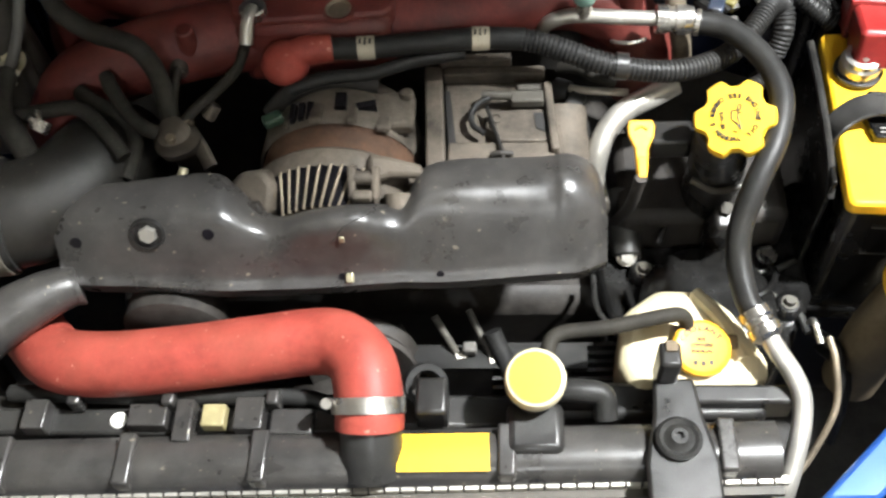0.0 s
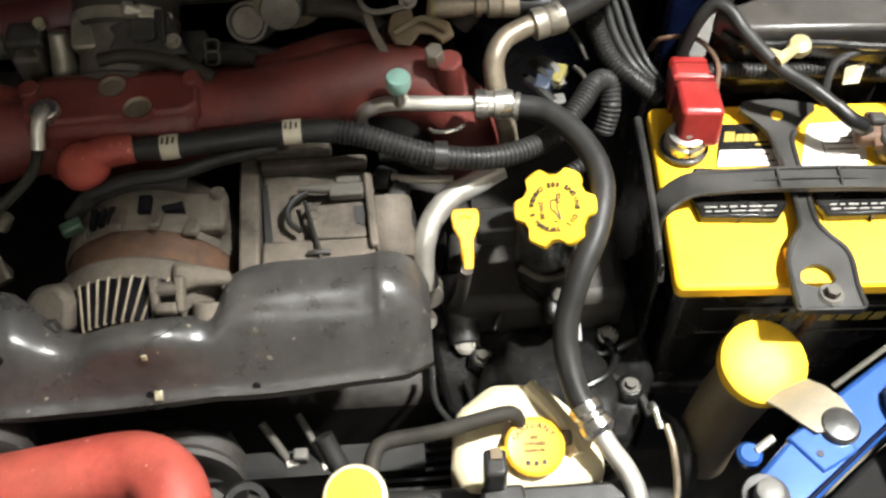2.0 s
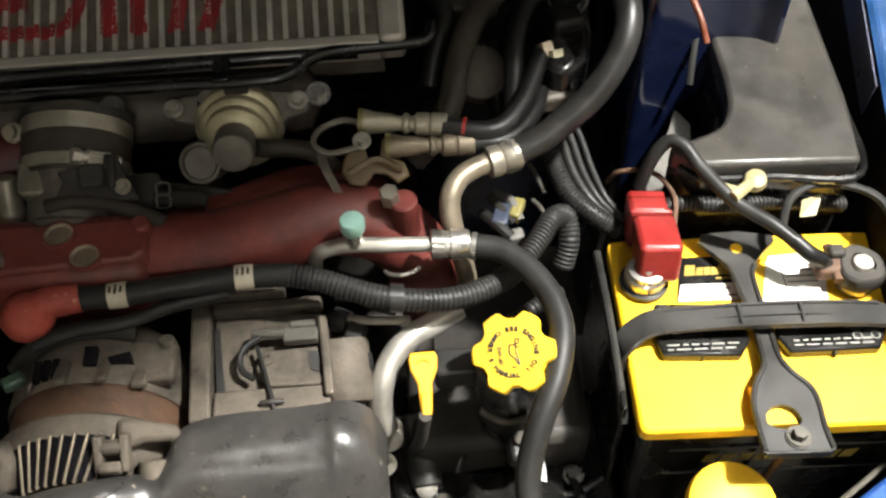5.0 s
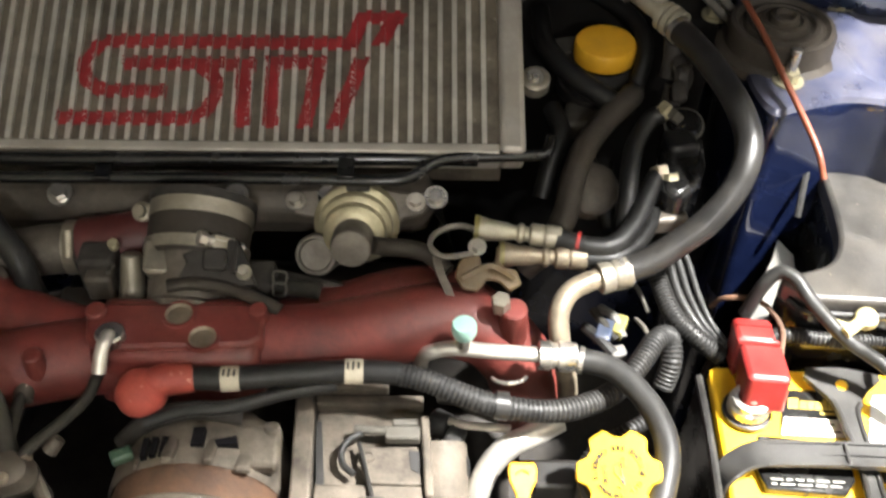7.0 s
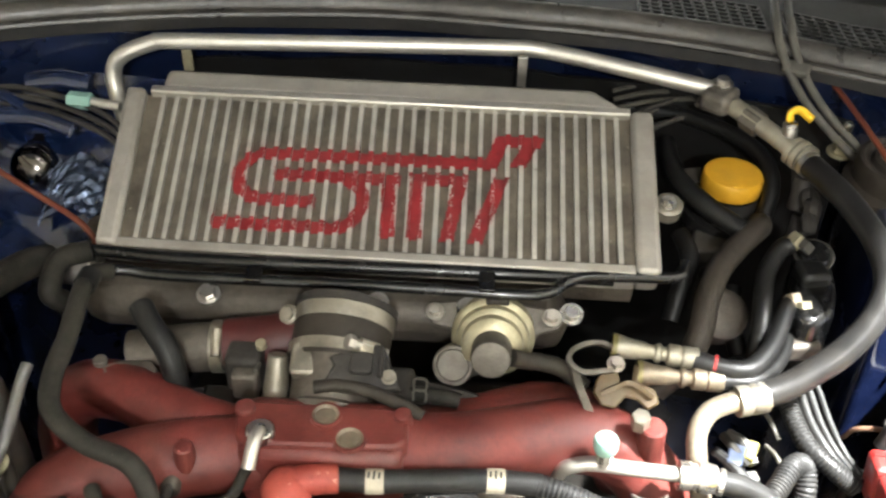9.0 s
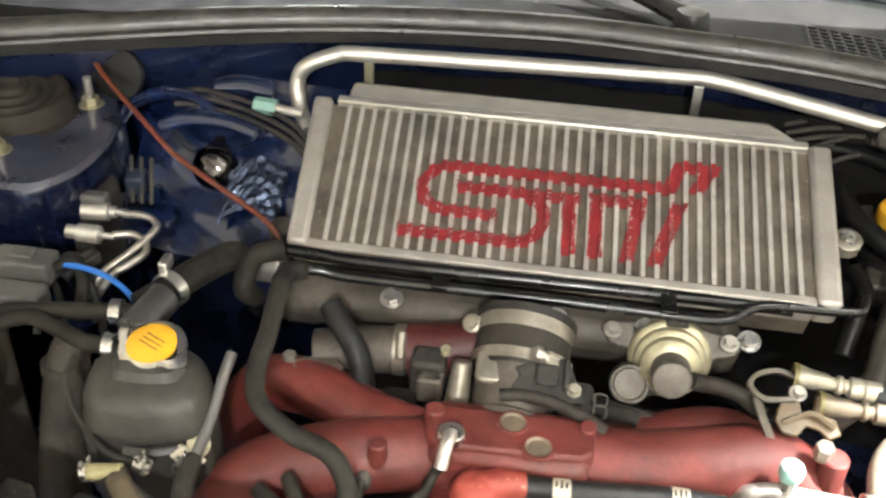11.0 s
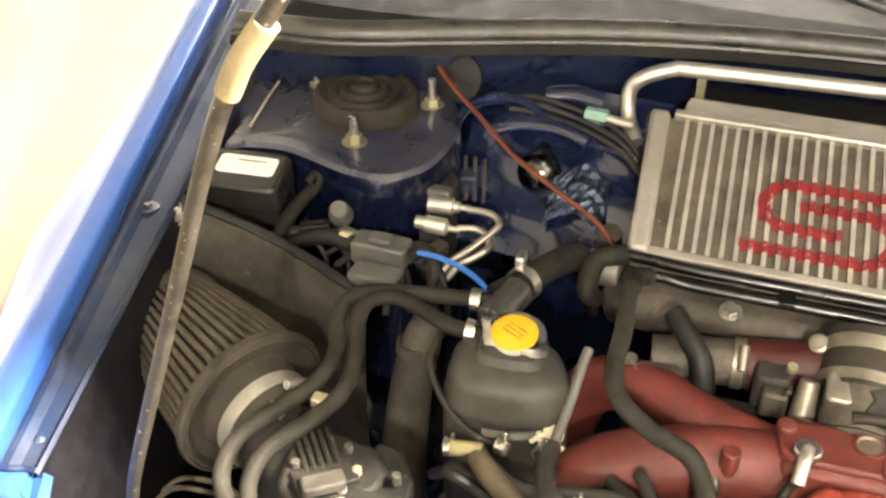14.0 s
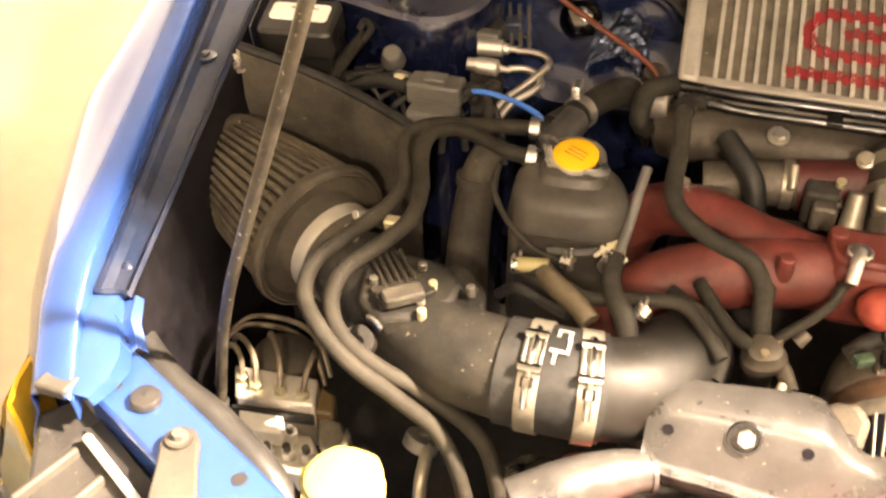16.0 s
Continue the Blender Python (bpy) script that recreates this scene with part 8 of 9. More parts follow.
part("ledge", hose([(-0.392, 0.618, 0.866), (-0.365, 0.620, 0.868), (-0.338, 0.632, 0.868)], 0.0042, 8, flat=0.6), TANKPLAS, tank)
for x, y in ((-0.424, 0.634), (-0.336, 0.640)):
    part("corner_post", rod((x, y, 0.80), (x, y, 0.874), 0.0085, 0.0075, 12), TANKPLAS, tank)
part("neck", rod((-0.387, 0.680, 0.88), (-0.386, 0.681, 0.922), 0.022), TANKPLAS, tank)
TM = Matrix.Translation((-0.384, 0.680, 0.922)) @ Matrix.Scale(0.90, 4) @ Matrix.Rotation(radians(8), 4, "X") @ Matrix.Rotation(radians(-25), 4, "Z")
part("cap", lathe([(0.022, -0.004), (0.030, -0.002), (0.030, 0.003), (0.024, 0.005), (0.022, 0.006)], TM, 40, squash=lambda a, h: 1 + 0.32 * max(0, math.cos(2 * a)) ** 5), STEEL, tank, "steel pressure cap with two ears")
part("cap_sticker", lathe([(0.0225, 0.004), (0.0225, 0.0072), (0.021, 0.0078), (0, 0.0080)], TM, 36), ORANGE, tank, "amber sticker")
for k in range(3):
    part("print", box((0.0, 0.006 - 0.005 * k, 0.0082), (0.022, 0.0010, 0.0003), TM), RUST, tank, smooth=False)
bolt((-0.337, 0.633, 0.868), 0.0075, 0.009, tank, up=(0.1, -0.5, 0.8), material=BRASS)

part("outlet", rod((-0.412, 0.700, 0.915), (-0.398, 0.745, 0.922), 0.015), DUSTY, tank)
part("outlet", rod((-0.432, 0.688, 0.912), (-0.412, 0.688, 0.905), 0.009), DUSTY, tank)
up = thing("turbo_coolant_hose", (-0.38, 0.77, 0.88), "thick grey rubber coolant hose with a spring clip", "hose")
part("hose", hose([(-0.416, 0.730, 0.918), (-0.398, 0.756, 0.921), (-0.382, 0.790, 0.919), (-0.368, 0.818, 0.914), (-0.362, 0.832, 0.906)], 0.0135, 16), GREYRUB, up)
part("clip", ring((-0.396, 0.752, 0.924), (0.35, 0.9, 0), 0.0153, 0.0165, 0.010), STEEL, up)
part("clip_ears", box((-0.402, 0.762, 0.943), (0.008, 0.018, 0.012)), STEEL, up, bevel=0.002)
ha = thing("coolant_hose", (-0.5, 0.65, 0.80), "long grey rubber hose bending past the air filter", "hose", "twin coolant hoses")
part("hose", hose([(-0.400, 0.722, 0.922), (-0.440, 0.716, 0.922), (-0.490, 0.710, 0.920), (-0.525, 0.703, 0.918), (-0.543, 0.685, 0.915), (-0.540, 0.660, 0.911), (-0.528, 0.630, 0.906), (-0.530, 0.596, 0.901), (-0.552, 0.562, 0.892), (-0.572, 0.532, 0.882), (-0.570, 0.500, 0.874), (-0.548, 0.474, 0.866), (-0.515, 0.458, 0.848), (-0.475, 0.456, 0.820), (-0.440, 0.460, 0.780), (-0.418, 0.452, 0.72), (-0.41, 0.44, 0.66)], 0.0071, 14, 6), TWINRUB, ha)
part("clip", ring((-0.430, 0.717, 0.922), (1, 0.1, 0), 0.009, 0.0108, 0.009), STEEL, ha)
hb = thing("coolant_hose", (-0.48, 0.65, 0.80), "long grey rubber hose bending past the air filter", "hose", "twin coolant hoses")
part("hose", hose([(-0.412, 0.687, 0.910), (-0.444, 0.683, 0.916), (-0.470, 0.690, 0.920), (-0.498, 0.700, 0.920), (-0.522, 0.690, 0.917), (-0.522, 0.662, 0.910), (-0.510, 0.626, 0.902), (-0.506, 0.590, 0.899), (-0.522, 0.560, 0.890), (-0.545, 0.530, 0.880), (-0.546, 0.500, 0.872), (-0.530, 0.476, 0.862), (-0.500, 0.468, 0.842), (-0.455, 0.474, 0.810), (-0.408, 0.470, 0.775), (-0.388, 0.456, 0.72), (-0.38, 0.44, 0.66)], 0.0071, 14, 6), TWINRUB, hb)
part("clip", ring((-0.425, 0.686, 0.912), (1, 0.1, -0.1), 0.009, 0.0108, 0.009), STEEL, hb)
for c, w in (((-0.371, 0.606, 0.868), (1, -0.3, 0)), ((-0.414, 0.598, 0.860), (1, 0.2, 0.1)), ((-0.337, 0.604, 0.874), (0.3, 0.9, 0)), ((-0.300, 0.568, 0.862), (0.4, 0.8, 0.4))):
    wc = thing("spring_clamp", c, "small bright spring clamp on a thin hose", "clamp", "spring clamps")
    part("band", ring(c, w, 0.0062, 0.0074, 0.009, 20), STEEL, wc)
    for k in (-1, 1):
        part("ear", box((c[0] + 0.002 * k, c[1] + 0.003 * k, c[2] + 0.010), (0.0025, 0.004, 0.008)), STEEL, wc, bevel=0.0006)
for pts in ([(-0.345, 0.622, 0.878), (-0.340, 0.612, 0.876), (-0.330, 0.606, 0.874), (-0.322, 0.612, 0.878)], [(-0.350, 0.615, 0.872), (-0.338, 0.618, 0.880), (-0.326, 0.604, 0.870)]):
    solo("tan_wire", hose(pts, 0.0022, 8), TAG, "tan wire twisted round the hose joint", "wire", "tan wires")
for c in ((-0.553, 0.565, 0.889), (-0.520, 0.580, 0.896)):
    solo("hose_spacer", box(c, (0.014, 0.012, 0.010), Matrix.Identity(4)), BRASS, "small pale clip tying the hoses together", "clip", bevel=0.002)

# cone air filter
af = thing("air_filter", (-0.64, 0.62, 0.74), "large pleated grey cone air filter with a rubber end", "air filter")
FA, FB = Vector((-0.613, 0.622, 0.824)), Vector((-0.764, 0.706, 0.838))
FMX = along(FA, FB)
NP = 46
FOLD = ((0.00, 0.0006), (0.18, 0.0020), (0.46, 0.0020), (0.64, 0.0006), (0.70, -0.0100), (0.94, -0.0100))
rows = []
for h, r0 in ((0.004, 0.0715), (0.05, 0.0660), (0.10, 0.0590), (0.150, 0.0505)):
    rows.append([FMX @ Vector(((r0 + d) * math.cos(2 * math.pi * (i + f) / NP), (r0 + d) * math.sin(2 * math.pi * (i + f) / NP), h)) for i in range(NP) for f, d in FOLD + (((1.0, 0.0006),) if i == NP - 1 else ())])
part("pleats", strip(rows, 0), GAUZE, af, "dusty pleated gauze", smooth=False)
part("end_ring", lathe([(0.046, 0.140), (0.0540, 0.142), (0.0560, 0.148), (0.0530, 0.158), (0.044, 0.163), (0, 0.165)], FMX, 48), GAUZE, af, "rounded rubber end")
part("base_ring", lathe([(0.044, 0.004), (0.050, 0.004), (0.0645, 0.003), (0.0680, -0.001), (0.0700, -0.0035), (0.0715, -0.001), (0.0725, -0.0005), (0.0740, -0.003), (0.0765, -0.001), (0.0775, 0.004), (0.0755, 0.009), (0.071, 0.009)], FMX, 72), BASERUB, af, "dished rubber base")
part("collar", lathe([(0.0505, 0.006), (0.0480, -0.002), (0.0470, -0.010), (0.0460, -0.046), (0.042, -0.048)], FMX, 44), BASERUB, af)
band(FMX @ Vector((0, 0, -0.024)), FB - FA, 0.0472, 0.015, af, (0.5, 0.2, 0.8), PIPE)
# airflow meter and intake pipe
maf = thing("intake_pipe", (-0.42, 0.52, 0.75), "wide black plastic intake pipe with two bright clamps", "intake pipe")
part("meter", hose([(-0.562, 0.580, 0.832), (-0.540, 0.563, 0.832), (-0.505, 0.540, 0.832)], 0.040, 28), INTAKE, maf, "dirty airflow meter body")
part("meter_top", plate([(-0.536, 0.546), (-0.506, 0.574), (-0.470, 0.570), (-0.447, 0.548), (-0.450, 0.526), (-0.474, 0.500), (-0.500, 0.488), (-0.526, 0.506)], Matrix.Translation((0, 0, 0.872)), 0.022), INTAKE, maf, "dirty ribbed meter housing", bevel=0.005)
part("meter_flange", plate([(-0.470, 0.582), (-0.448, 0.577), (-0.428, 0.552), (-0.424, 0.528), (-0.436, 0.520), (-0.452, 0.540), (-0.474, 0.562)], Matrix.Translation((0, 0, 0.864)), 0.020), INTAKE, maf, bevel=0.003)
part("meter_plate", plate([(-0.520, 0.518), (-0.480, 0.548), (-0.464, 0.530), (-0.500, 0.498)], Matrix.Translation((0, 0, 0.8765)), 0.006), INTAKE, maf, bevel=0.0015)
part("sensor_well", ring((-0.501, 0.510, 0.8780), (0, 0, 1), 0.0045, 0.0085, 0.005, 22), INTAKE, maf)
part("sensor_hole", lathe([(0, 0.0002), (0.0045, 0.0002), (0.0046, -0.002)], Matrix.Translation((-0.501, 0.510, 0.8772)), 18), INKSHADE, maf)
part("meter_plug", plate(rounded(0.034, 0.017, 0.004), Matrix.Translation((-0.487, 0.512, 0.886)) @ Matrix.Rotation(radians(36), 4, "Z"), 0.010), SHIELD, maf, "dusty sensor plug", bevel=0.002)
part("latch", hose([(-0.509, 0.489, 0.872), (-0.501, 0.483, 0.876), (-0.493, 0.479, 0.872)], 0.0024, 8), STEEL, maf, "bright wire latch")
part("side_boss", lathe([(0, 0), (0.014, 0.001), (0.015, 0.006), (0.013, 0.020), (0, 0.021)], along((-0.520, 0.492, 0.835), (-0.514, 0.474, 0.860)), 22), INTAKE, maf)
for k in range(5):
    f1 = k / 4
    a0 = Vector((-0.532, 0.556, 0.874)).lerp(Vector((-0.512, 0.572, 0.874)), f1)
    part("meter_rib", rod(a0, a0 + Vector((0.026, -0.034, 0.0015)), 0.0022, n=8), INTAKE, maf)
for (x, y), mt in (((-0.486, 0.557), DULLSTEEL), ((-0.470, 0.537), BRASS), ((-0.474, 0.517), PIPE), ((-0.468, 0.503), BRASS), ((-0.519, 0.528), DULLSTEEL), ((-0.438, 0.541), DULLSTEEL)):
    part("screw", rod((x, y, 0.868), (x, y, 0.8785), 0.0040, n=8), mt, maf)
part("pipe", hose([(-0.515, 0.547, 0.832), (-0.480, 0.524, 0.832), (-0.440, 0.508, 0.832), (-0.400, 0.502, 0.832), (-0.375, 0.503, 0.832)], 0.041, 30, 6, ends=(0.040, 0.042)), INTAKE, maf)
part("coupler", hose([(-0.398, 0.5015, 0.832), (-0.370, 0.5015, 0.832), (-0.342, 0.503, 0.831), (-0.318, 0.507, 0.829)], 0.0445, 32), RUBBER, maf, "black rubber coupler")
for dx, dy, ln, wd in ((0.000, 0.516, 0.003, 0.012), (0.005, 0.510, 0.012, 0.003), (-0.004, 0.511, 0.010, 0.003), (0.006, 0.497, 0.014, 0.003), (-0.002, 0.492, 0.003, 0.012), (-0.003, 0.486, 0.010, 0.003)):
    top = 0.832 + math.sqrt(0.0451 ** 2 - (dy - 0.502) ** 2)
    part("coupler_print", box((0, 0, 0), (wd, ln, 0.0008), Matrix.Translation((-0.352 + dx, dy, top)) @ Matrix.Rotation(-math.asin((dy - 0.502) / 0.0451), 4, "X")), FADEDINK, maf, "worn white print", smooth=False)
part("pipe", hose([(-0.330, 0.5045, 0.829), (-0.305, 0.513, 0.826), (-0.281, 0.533, 0.822), (-0.266, 0.566, 0.815), (-0.260, 0.60, 0.79)], 0.042, 30), ELBOWRUB, maf, "dark rubber elbow")
for c, ax in ((Vector((-0.3715, 0.5015, 0.832)), Vector((1, 0.02, 0))), (Vector((-0.3305, 0.5045, 0.8295)), Vector((1, 0.16, -0.05)))):
    ax.normalize()
    band(c, tuple(ax), 0.0452, 0.017, maf, None, DULLBAND)
    up_ = (Vector((0, 0, 1)) - ax * ax.z).normalized()
    fore = up_.cross(ax).normalized()
    fore = fore if fore.y < 0 else -fore
    spot_ = lambda deg, r, side=0.0: c + (up_ * math.cos(radians(deg)) + fore * math.sin(radians(deg))) * r + ax * side
    tb = part("t_bolt", hose([spot_(d, 0.0500) for d in (-6, 10, 26, 42, 58, 72)], 0.0031, 10), CHROME, maf, "bright clamp bolt")
    for d in (2, 36):
        part("trunnion", rod(spot_(d, 0.0495, -0.0092), spot_(d, 0.0495, 0.0092), 0.0044, n=10), CHROME, tb)
    for k in (-1, 1):
        part("strap_loop", hose([spot_(d, 0.0478, 0.0068 * k) for d in (2, 12, 24, 36)], 0.0024, 8, flat=0.6), STEEL, tb)
    part("nut", rod(spot_(44, 0.0500), spot_(54, 0.0500), 0.0050, n=6), CHROME, tb)
part("spigot", hose([(-0.306, 0.543, 0.850), (-0.312, 0.552, 0.866), (-0.321, 0.564, 0.872)], 0.0095, 12), GREYRUB, maf)
solo("dusty_tube", hose([(-0.394, 0.606, 0.855), (-0.387, 0.594, 0.860), (-0.370, 0.576, 0.861), (-0.352, 0.565, 0.857), (-0.340, 0.555, 0.852)], 0.0095, 14), surf("tan_dusted_rubber", (0.065, 0.052, 0.034), 0.7, var=0.4, dust=0.5, dust_colour=(0.115, 0.092, 0.06), gloss=0.15), "short tan dusty tube behind the intake coupler", "hose")
solo("vent_hose", hose([(-0.316, 0.557, 0.870), (-0.326, 0.572, 0.874), (-0.331, 0.592, 0.875), (-0.331, 0.612, 0.877)], 0.0082, 12), GREYRUB, "grey rubber vent hose into the intake pipe", "hose")
solo("thin_pipe", hose([(-0.331, 0.606, 0.876), (-0.3275, 0.640, 0.886), (-0.324, 0.674, 0.909), (-0.322, 0.690, 0.918)], 0.0046, 10), GREYPLAS, "thin grey pipe leaning on the manifold", "pipe")
solo("vapour_hose", hose([(-0.408, 0.600, 0.855), (-0.385, 0.592, 0.862), (-0.350, 0.575, 0.860), (-0.310, 0.575, 0.868), (-0.270, 0.580, 0.868), (-0.245, 0.560, 0.858), (-0.232, 0.545, 0.850)], 0.0062, 12), GREYRUB, "grey rubber hose crossing over the intake pipe", "hose")
solo("tan_sleeve", rod((-0.413, 0.597, 0.862), (-0.386, 0.600, 0.864), 0.0068), TAGCARD, "tan sleeve on the hose joint below the tank", "sleeve")
solo("knock_lead", hose([(-0.430, 0.600, 0.82), (-0.41, 0.58, 0.85), (-0.385, 0.575, 0.845), (-0.36, 0.56, 0.85)], 0.005, 8), RUBBER, "thin black lead by the intake pipe", "cable")
duct = thing("air_duct", (-0.47, 0.63, 0.68), "upright dusty black duct beside the coolant tank", "duct")
part("collar", ring((-0.482, 0.706, 0.862), (0.02, 0.2, 1), 0.0170, 0.0205, 0.010), SHIELD, duct)
part("tube", hose([(-0.474, 0.722, 0.885), (-0.479, 0.708, 0.868), (-0.484, 0.690, 0.82), (-0.480, 0.655, 0.75), (-0.47, 0.63, 0.68)], 0.021, 18, ends=(0.016, 0.024)), SHIELD, duct)
solo("wire_loop", hose([(-0.452, 0.676, 0.905), (-0.452, 0.655, 0.895), (-0.430, 0.630, 0.878), (-0.400, 0.612, 0.868), (-0.372, 0.612, 0.862)], 0.0028, 8), GREYRUB, "thin grey wire draped over the tank", "cable")

# heat shield behind the filter
sh = thing("heat_shield", (-0.64, 0.74, 0.62), "curved dusty black heat shield beside the air filter", "heat shield")
rows = []
for k in range(9):
    f1 = k / 8
    x, y = -0.742 + 0.20 * f1, 0.745 + 0.012 * math.sin(math.pi * f1) - 0.02 * f1
    top = 0.945 - 0.055 * f1
    rows.append([(x, y, top), (x, y - 0.004, top - 0.01), (x - 0.01, y + 0.006, top - 0.12), (x - 0.01, y + 0.006, 0.56)])
part("panel", strip(rows, 0.003), SHIELD, sh)
part("rim", hose([Vector(r[0]) for r in rows], 0.005, 8), RUBBER, sh)
bolt((-0.748, 0.748, 0.925), 0.008, 0.010, sh, up=(0, -0.8, 0.5))

# relay box and wiring by the left tower
rb = thing("relay_box", (-0.705, 0.80, 0.87), "black relay box with a white label", "box")
RM = Matrix.Translation((-0.703, 0.805, 0.955)) @ Matrix.Rotation(radians(6), 4, "Z") @ Matrix.Rotation(radians(12), 4, "X")
part("lid", plate(rounded(0.080, 0.056, 0.008), RM, 0.035), PLASTIC, rb, bevel=0.004)
part("label", plate(rounded(0.062, 0.026, 0.005, cy=0.004), RM @ Matrix.Translation((0, 0, 0.001)), 0.001), WHITE, rb, "white label")
part("print", box((0.004, 0.010, 0.0012), (0.030, 0.0016, 0.0003), RM), RUST, rb, smooth=False)
part("base", box((0, 0.0, -0.055), (0.074, 0.050, 0.05), RM), PLASTIC, rb, bevel=0.003)
con = thing("wiring_connector", (-0.55, 0.775, 0.85), "grey wiring connectors clipped beside the tower", "connector")
part("shell", box((-0.548, 0.782, 0.905), (0.056, 0.028, 0.024)), GREYPLAS, con, bevel=0.003)
part("latch", box((-0.548, 0.782, 0.919), (0.024, 0.016, 0.006)), GREYPLAS, con, bevel=0.002)
part("shell", box((-0.540, 0.748, 0.895), (0.050, 0.026, 0.022)), GREYPLAS, con, bevel=0.003)
part("tail", hose([(-0.578, 0.782, 0.905), (-0.610, 0.785, 0.905), (-0.640, 0.778, 0.895), (-0.66, 0.765, 0.88)], 0.0085, 10), RUBBER, con)
part("collar", rod((-0.594, 0.786, 0.905), (-0.582, 0.785, 0.905), 0.0095), CREAM, con)
part("tail", hose([(-0.520, 0.782, 0.905), (-0.505, 0.790, 0.910), (-0.492, 0.778, 0.90), (-0.490, 0.755, 0.87)], 0.006, 10), GREYRUB, con)
solo("blue_wire", hose([(-0.522, 0.786, 0.908), (-0.490, 0.780, 0.912), (-0.460, 0.768, 0.914), (-0.435, 0.750, 0.915), (-0.42, 0.735, 0.91)], 0.0027, 8), BLUEWIRE, "bright blue wire running to the tank", "cable")
rng = random.Random(5)
for k in range(7):
    x0, y0 = -0.665 + 0.022 * k, 0.772 + 0.012 * (k % 3)
    pts = [(x0 + rng.uniform(-0.01, 0.01), y0 + rng.uniform(-0.012, 0.02), 0.868 + rng.uniform(0, 0.02)) for _ in range(2)]
    pts += [(x0 + 0.03 + rng.uniform(-0.01, 0.01), y0 + 0.018 + rng.uniform(-0.012, 0.012), 0.892 + rng.uniform(0, 0.014)), (x0 + 0.055, y0 + rng.uniform(-0.01, 0.02), 0.885), (x0 + 0.065, y0 - 0.02, 0.85)]
    solo("tangled_wire", hose(pts, rng.choice((0.0028, 0.0036, 0.0048)), 8), rng.choice((RUBBER, SOOT, GREYRUB)), "dark wire in the tangle beside the tower", "wire", "tangled wires")
for p, a, mt in (((-0.628, 0.800, 0.902), 30, RUBBER), ((-0.588, 0.800, 0.900), -20, GREYPLAS), ((-0.500, 0.800, 0.902), 65, SOOT)):
    cn = thing("small_plug", p, "small ribbed wiring plug beside the tower", "plug", "small wiring plugs")
    pm = Matrix.Translation(p) @ Matrix.Rotation(radians(a), 4, "Z")
    part("shell", box((0, 0, 0), (0.030, 0.014, 0.012), pm), mt, cn, bevel=0.002)
    part("tab", box((0.004, 0, 0.007), (0.012, 0.006, 0.004), pm), mt, cn, bevel=0.001)
    part("boot", rod(pm @ Vector((-0.014, 0, 0)), pm @ Vector((-0.024, 0, -0.003)), 0.005, n=10), RUBBER, cn)
solo("ground_stud", rod((-0.610, 0.825, 0.905), (-0.606, 0.812, 0.922), 0.013, 0.010), GREYPLAS, "capped stud on the tower's side", "stud")
solo("grey_tube", hose([(-0.662, 0.772, 0.892), (-0.657, 0.805, 0.910), (-0.650, 0.845, 0.918)], 0.0072, 10), GREYRUB, "short grey tube beside the relay box", "hose")
solo("relay_bracket", hose([(-0.655, 0.845, 0.925), (-0.648, 0.850, 0.935), (-0.640, 0.842, 0.930), (-0.645, 0.832, 0.92)], 0.004, 8), GREYRUB, "small wire loop below the tower", "bracket")

sol = thing("boost_solenoid", (-0.515, 0.85, 0.85), "pair of bright metal solenoid valves with pipe tails", "valve")
s1 = part("solenoid", lathe([(0, 0), (0.0085, 0.0005), (0.0088, 0.003), (0.0088, 0.026), (0.0060, 0.028), (0.0060, 0.033), (0.0035, 0.034), (0.0035, 0.044), (0, 0.0445)], along((-0.528, 0.861, 0.915), (-0.495, 0.865, 0.915)), 24), PIPE, sol)
part("tail", hose([(-0.486, 0.862, 0.916), (-0.472, 0.862, 0.917), (-0.458, 0.860, 0.916), (-0.449, 0.851, 0.914), (-0.453, 0.838, 0.910), (-0.466, 0.820, 0.902), (-0.484, 0.800, 0.892), (-0.496, 0.780, 0.875)], 0.0038, 10), ALU, s1)
s2 = part("solenoid", lathe([(0, 0), (0.0066, 0.0005), (0.0068, 0.010), (0.0088, 0.011), (0.0088, 0.032), (0.0055, 0.034), (0.0032, 0.036), (0.0032, 0.046), (0, 0.0465)], along((-0.531, 0.832, 0.911), (-0.495, 0.834, 0.909)), 24), PIPE, sol)
part("tail", hose([(-0.488, 0.836, 0.909), (-0.472, 0.842, 0.908), (-0.458, 0.838, 0.906), (-0.451, 0.825, 0.903), (-0.458, 0.811, 0.900), (-0.474, 0.798, 0.892), (-0.490, 0.786, 0.87)], 0.0038, 10), ALU, s2)
part("body", plate([(-0.540, 0.880), (-0.512, 0.876), (-0.508, 0.905), (-0.518, 0.920), (-0.540, 0.916)], Matrix.Translation((0, 0, 0.922)), 0.030), SOOT, sol, "grey-black coil housing", bevel=0.004)
part("bridge", box((-0.520, 0.874, 0.920), (0.026, 0.014, 0.016)), GREYPLAS, sol, bevel=0.003)
part("mount", box((-0.520, 0.87, 0.87), (0.02, 0.06, 0.07)), SOOT, sol)
# left of the intercooler: booster, pipes, orange cable
boost = thing("chrome_dome", (-0.445, 1.00, 0.86), "shiny domed metal cap low on the firewall", "cover")
part("dome", lathe([(0.025, 0), (0.0255, 0.005), (0.0235, 0.012), (0.0185, 0.0185), (0.011, 0.0225), (0, 0.024)], along((-0.448, 1.012, 0.882), (-0.448, 0.93, 0.945)), 36), DARKCHROME, boost)
part("skirt", lathe([(0.036, -0.08), (0.036, -0.006), (0.027, 0)], along((-0.448, 1.012, 0.882), (-0.448, 0.93, 0.945)), 36), CAVITYSHADE, boost)
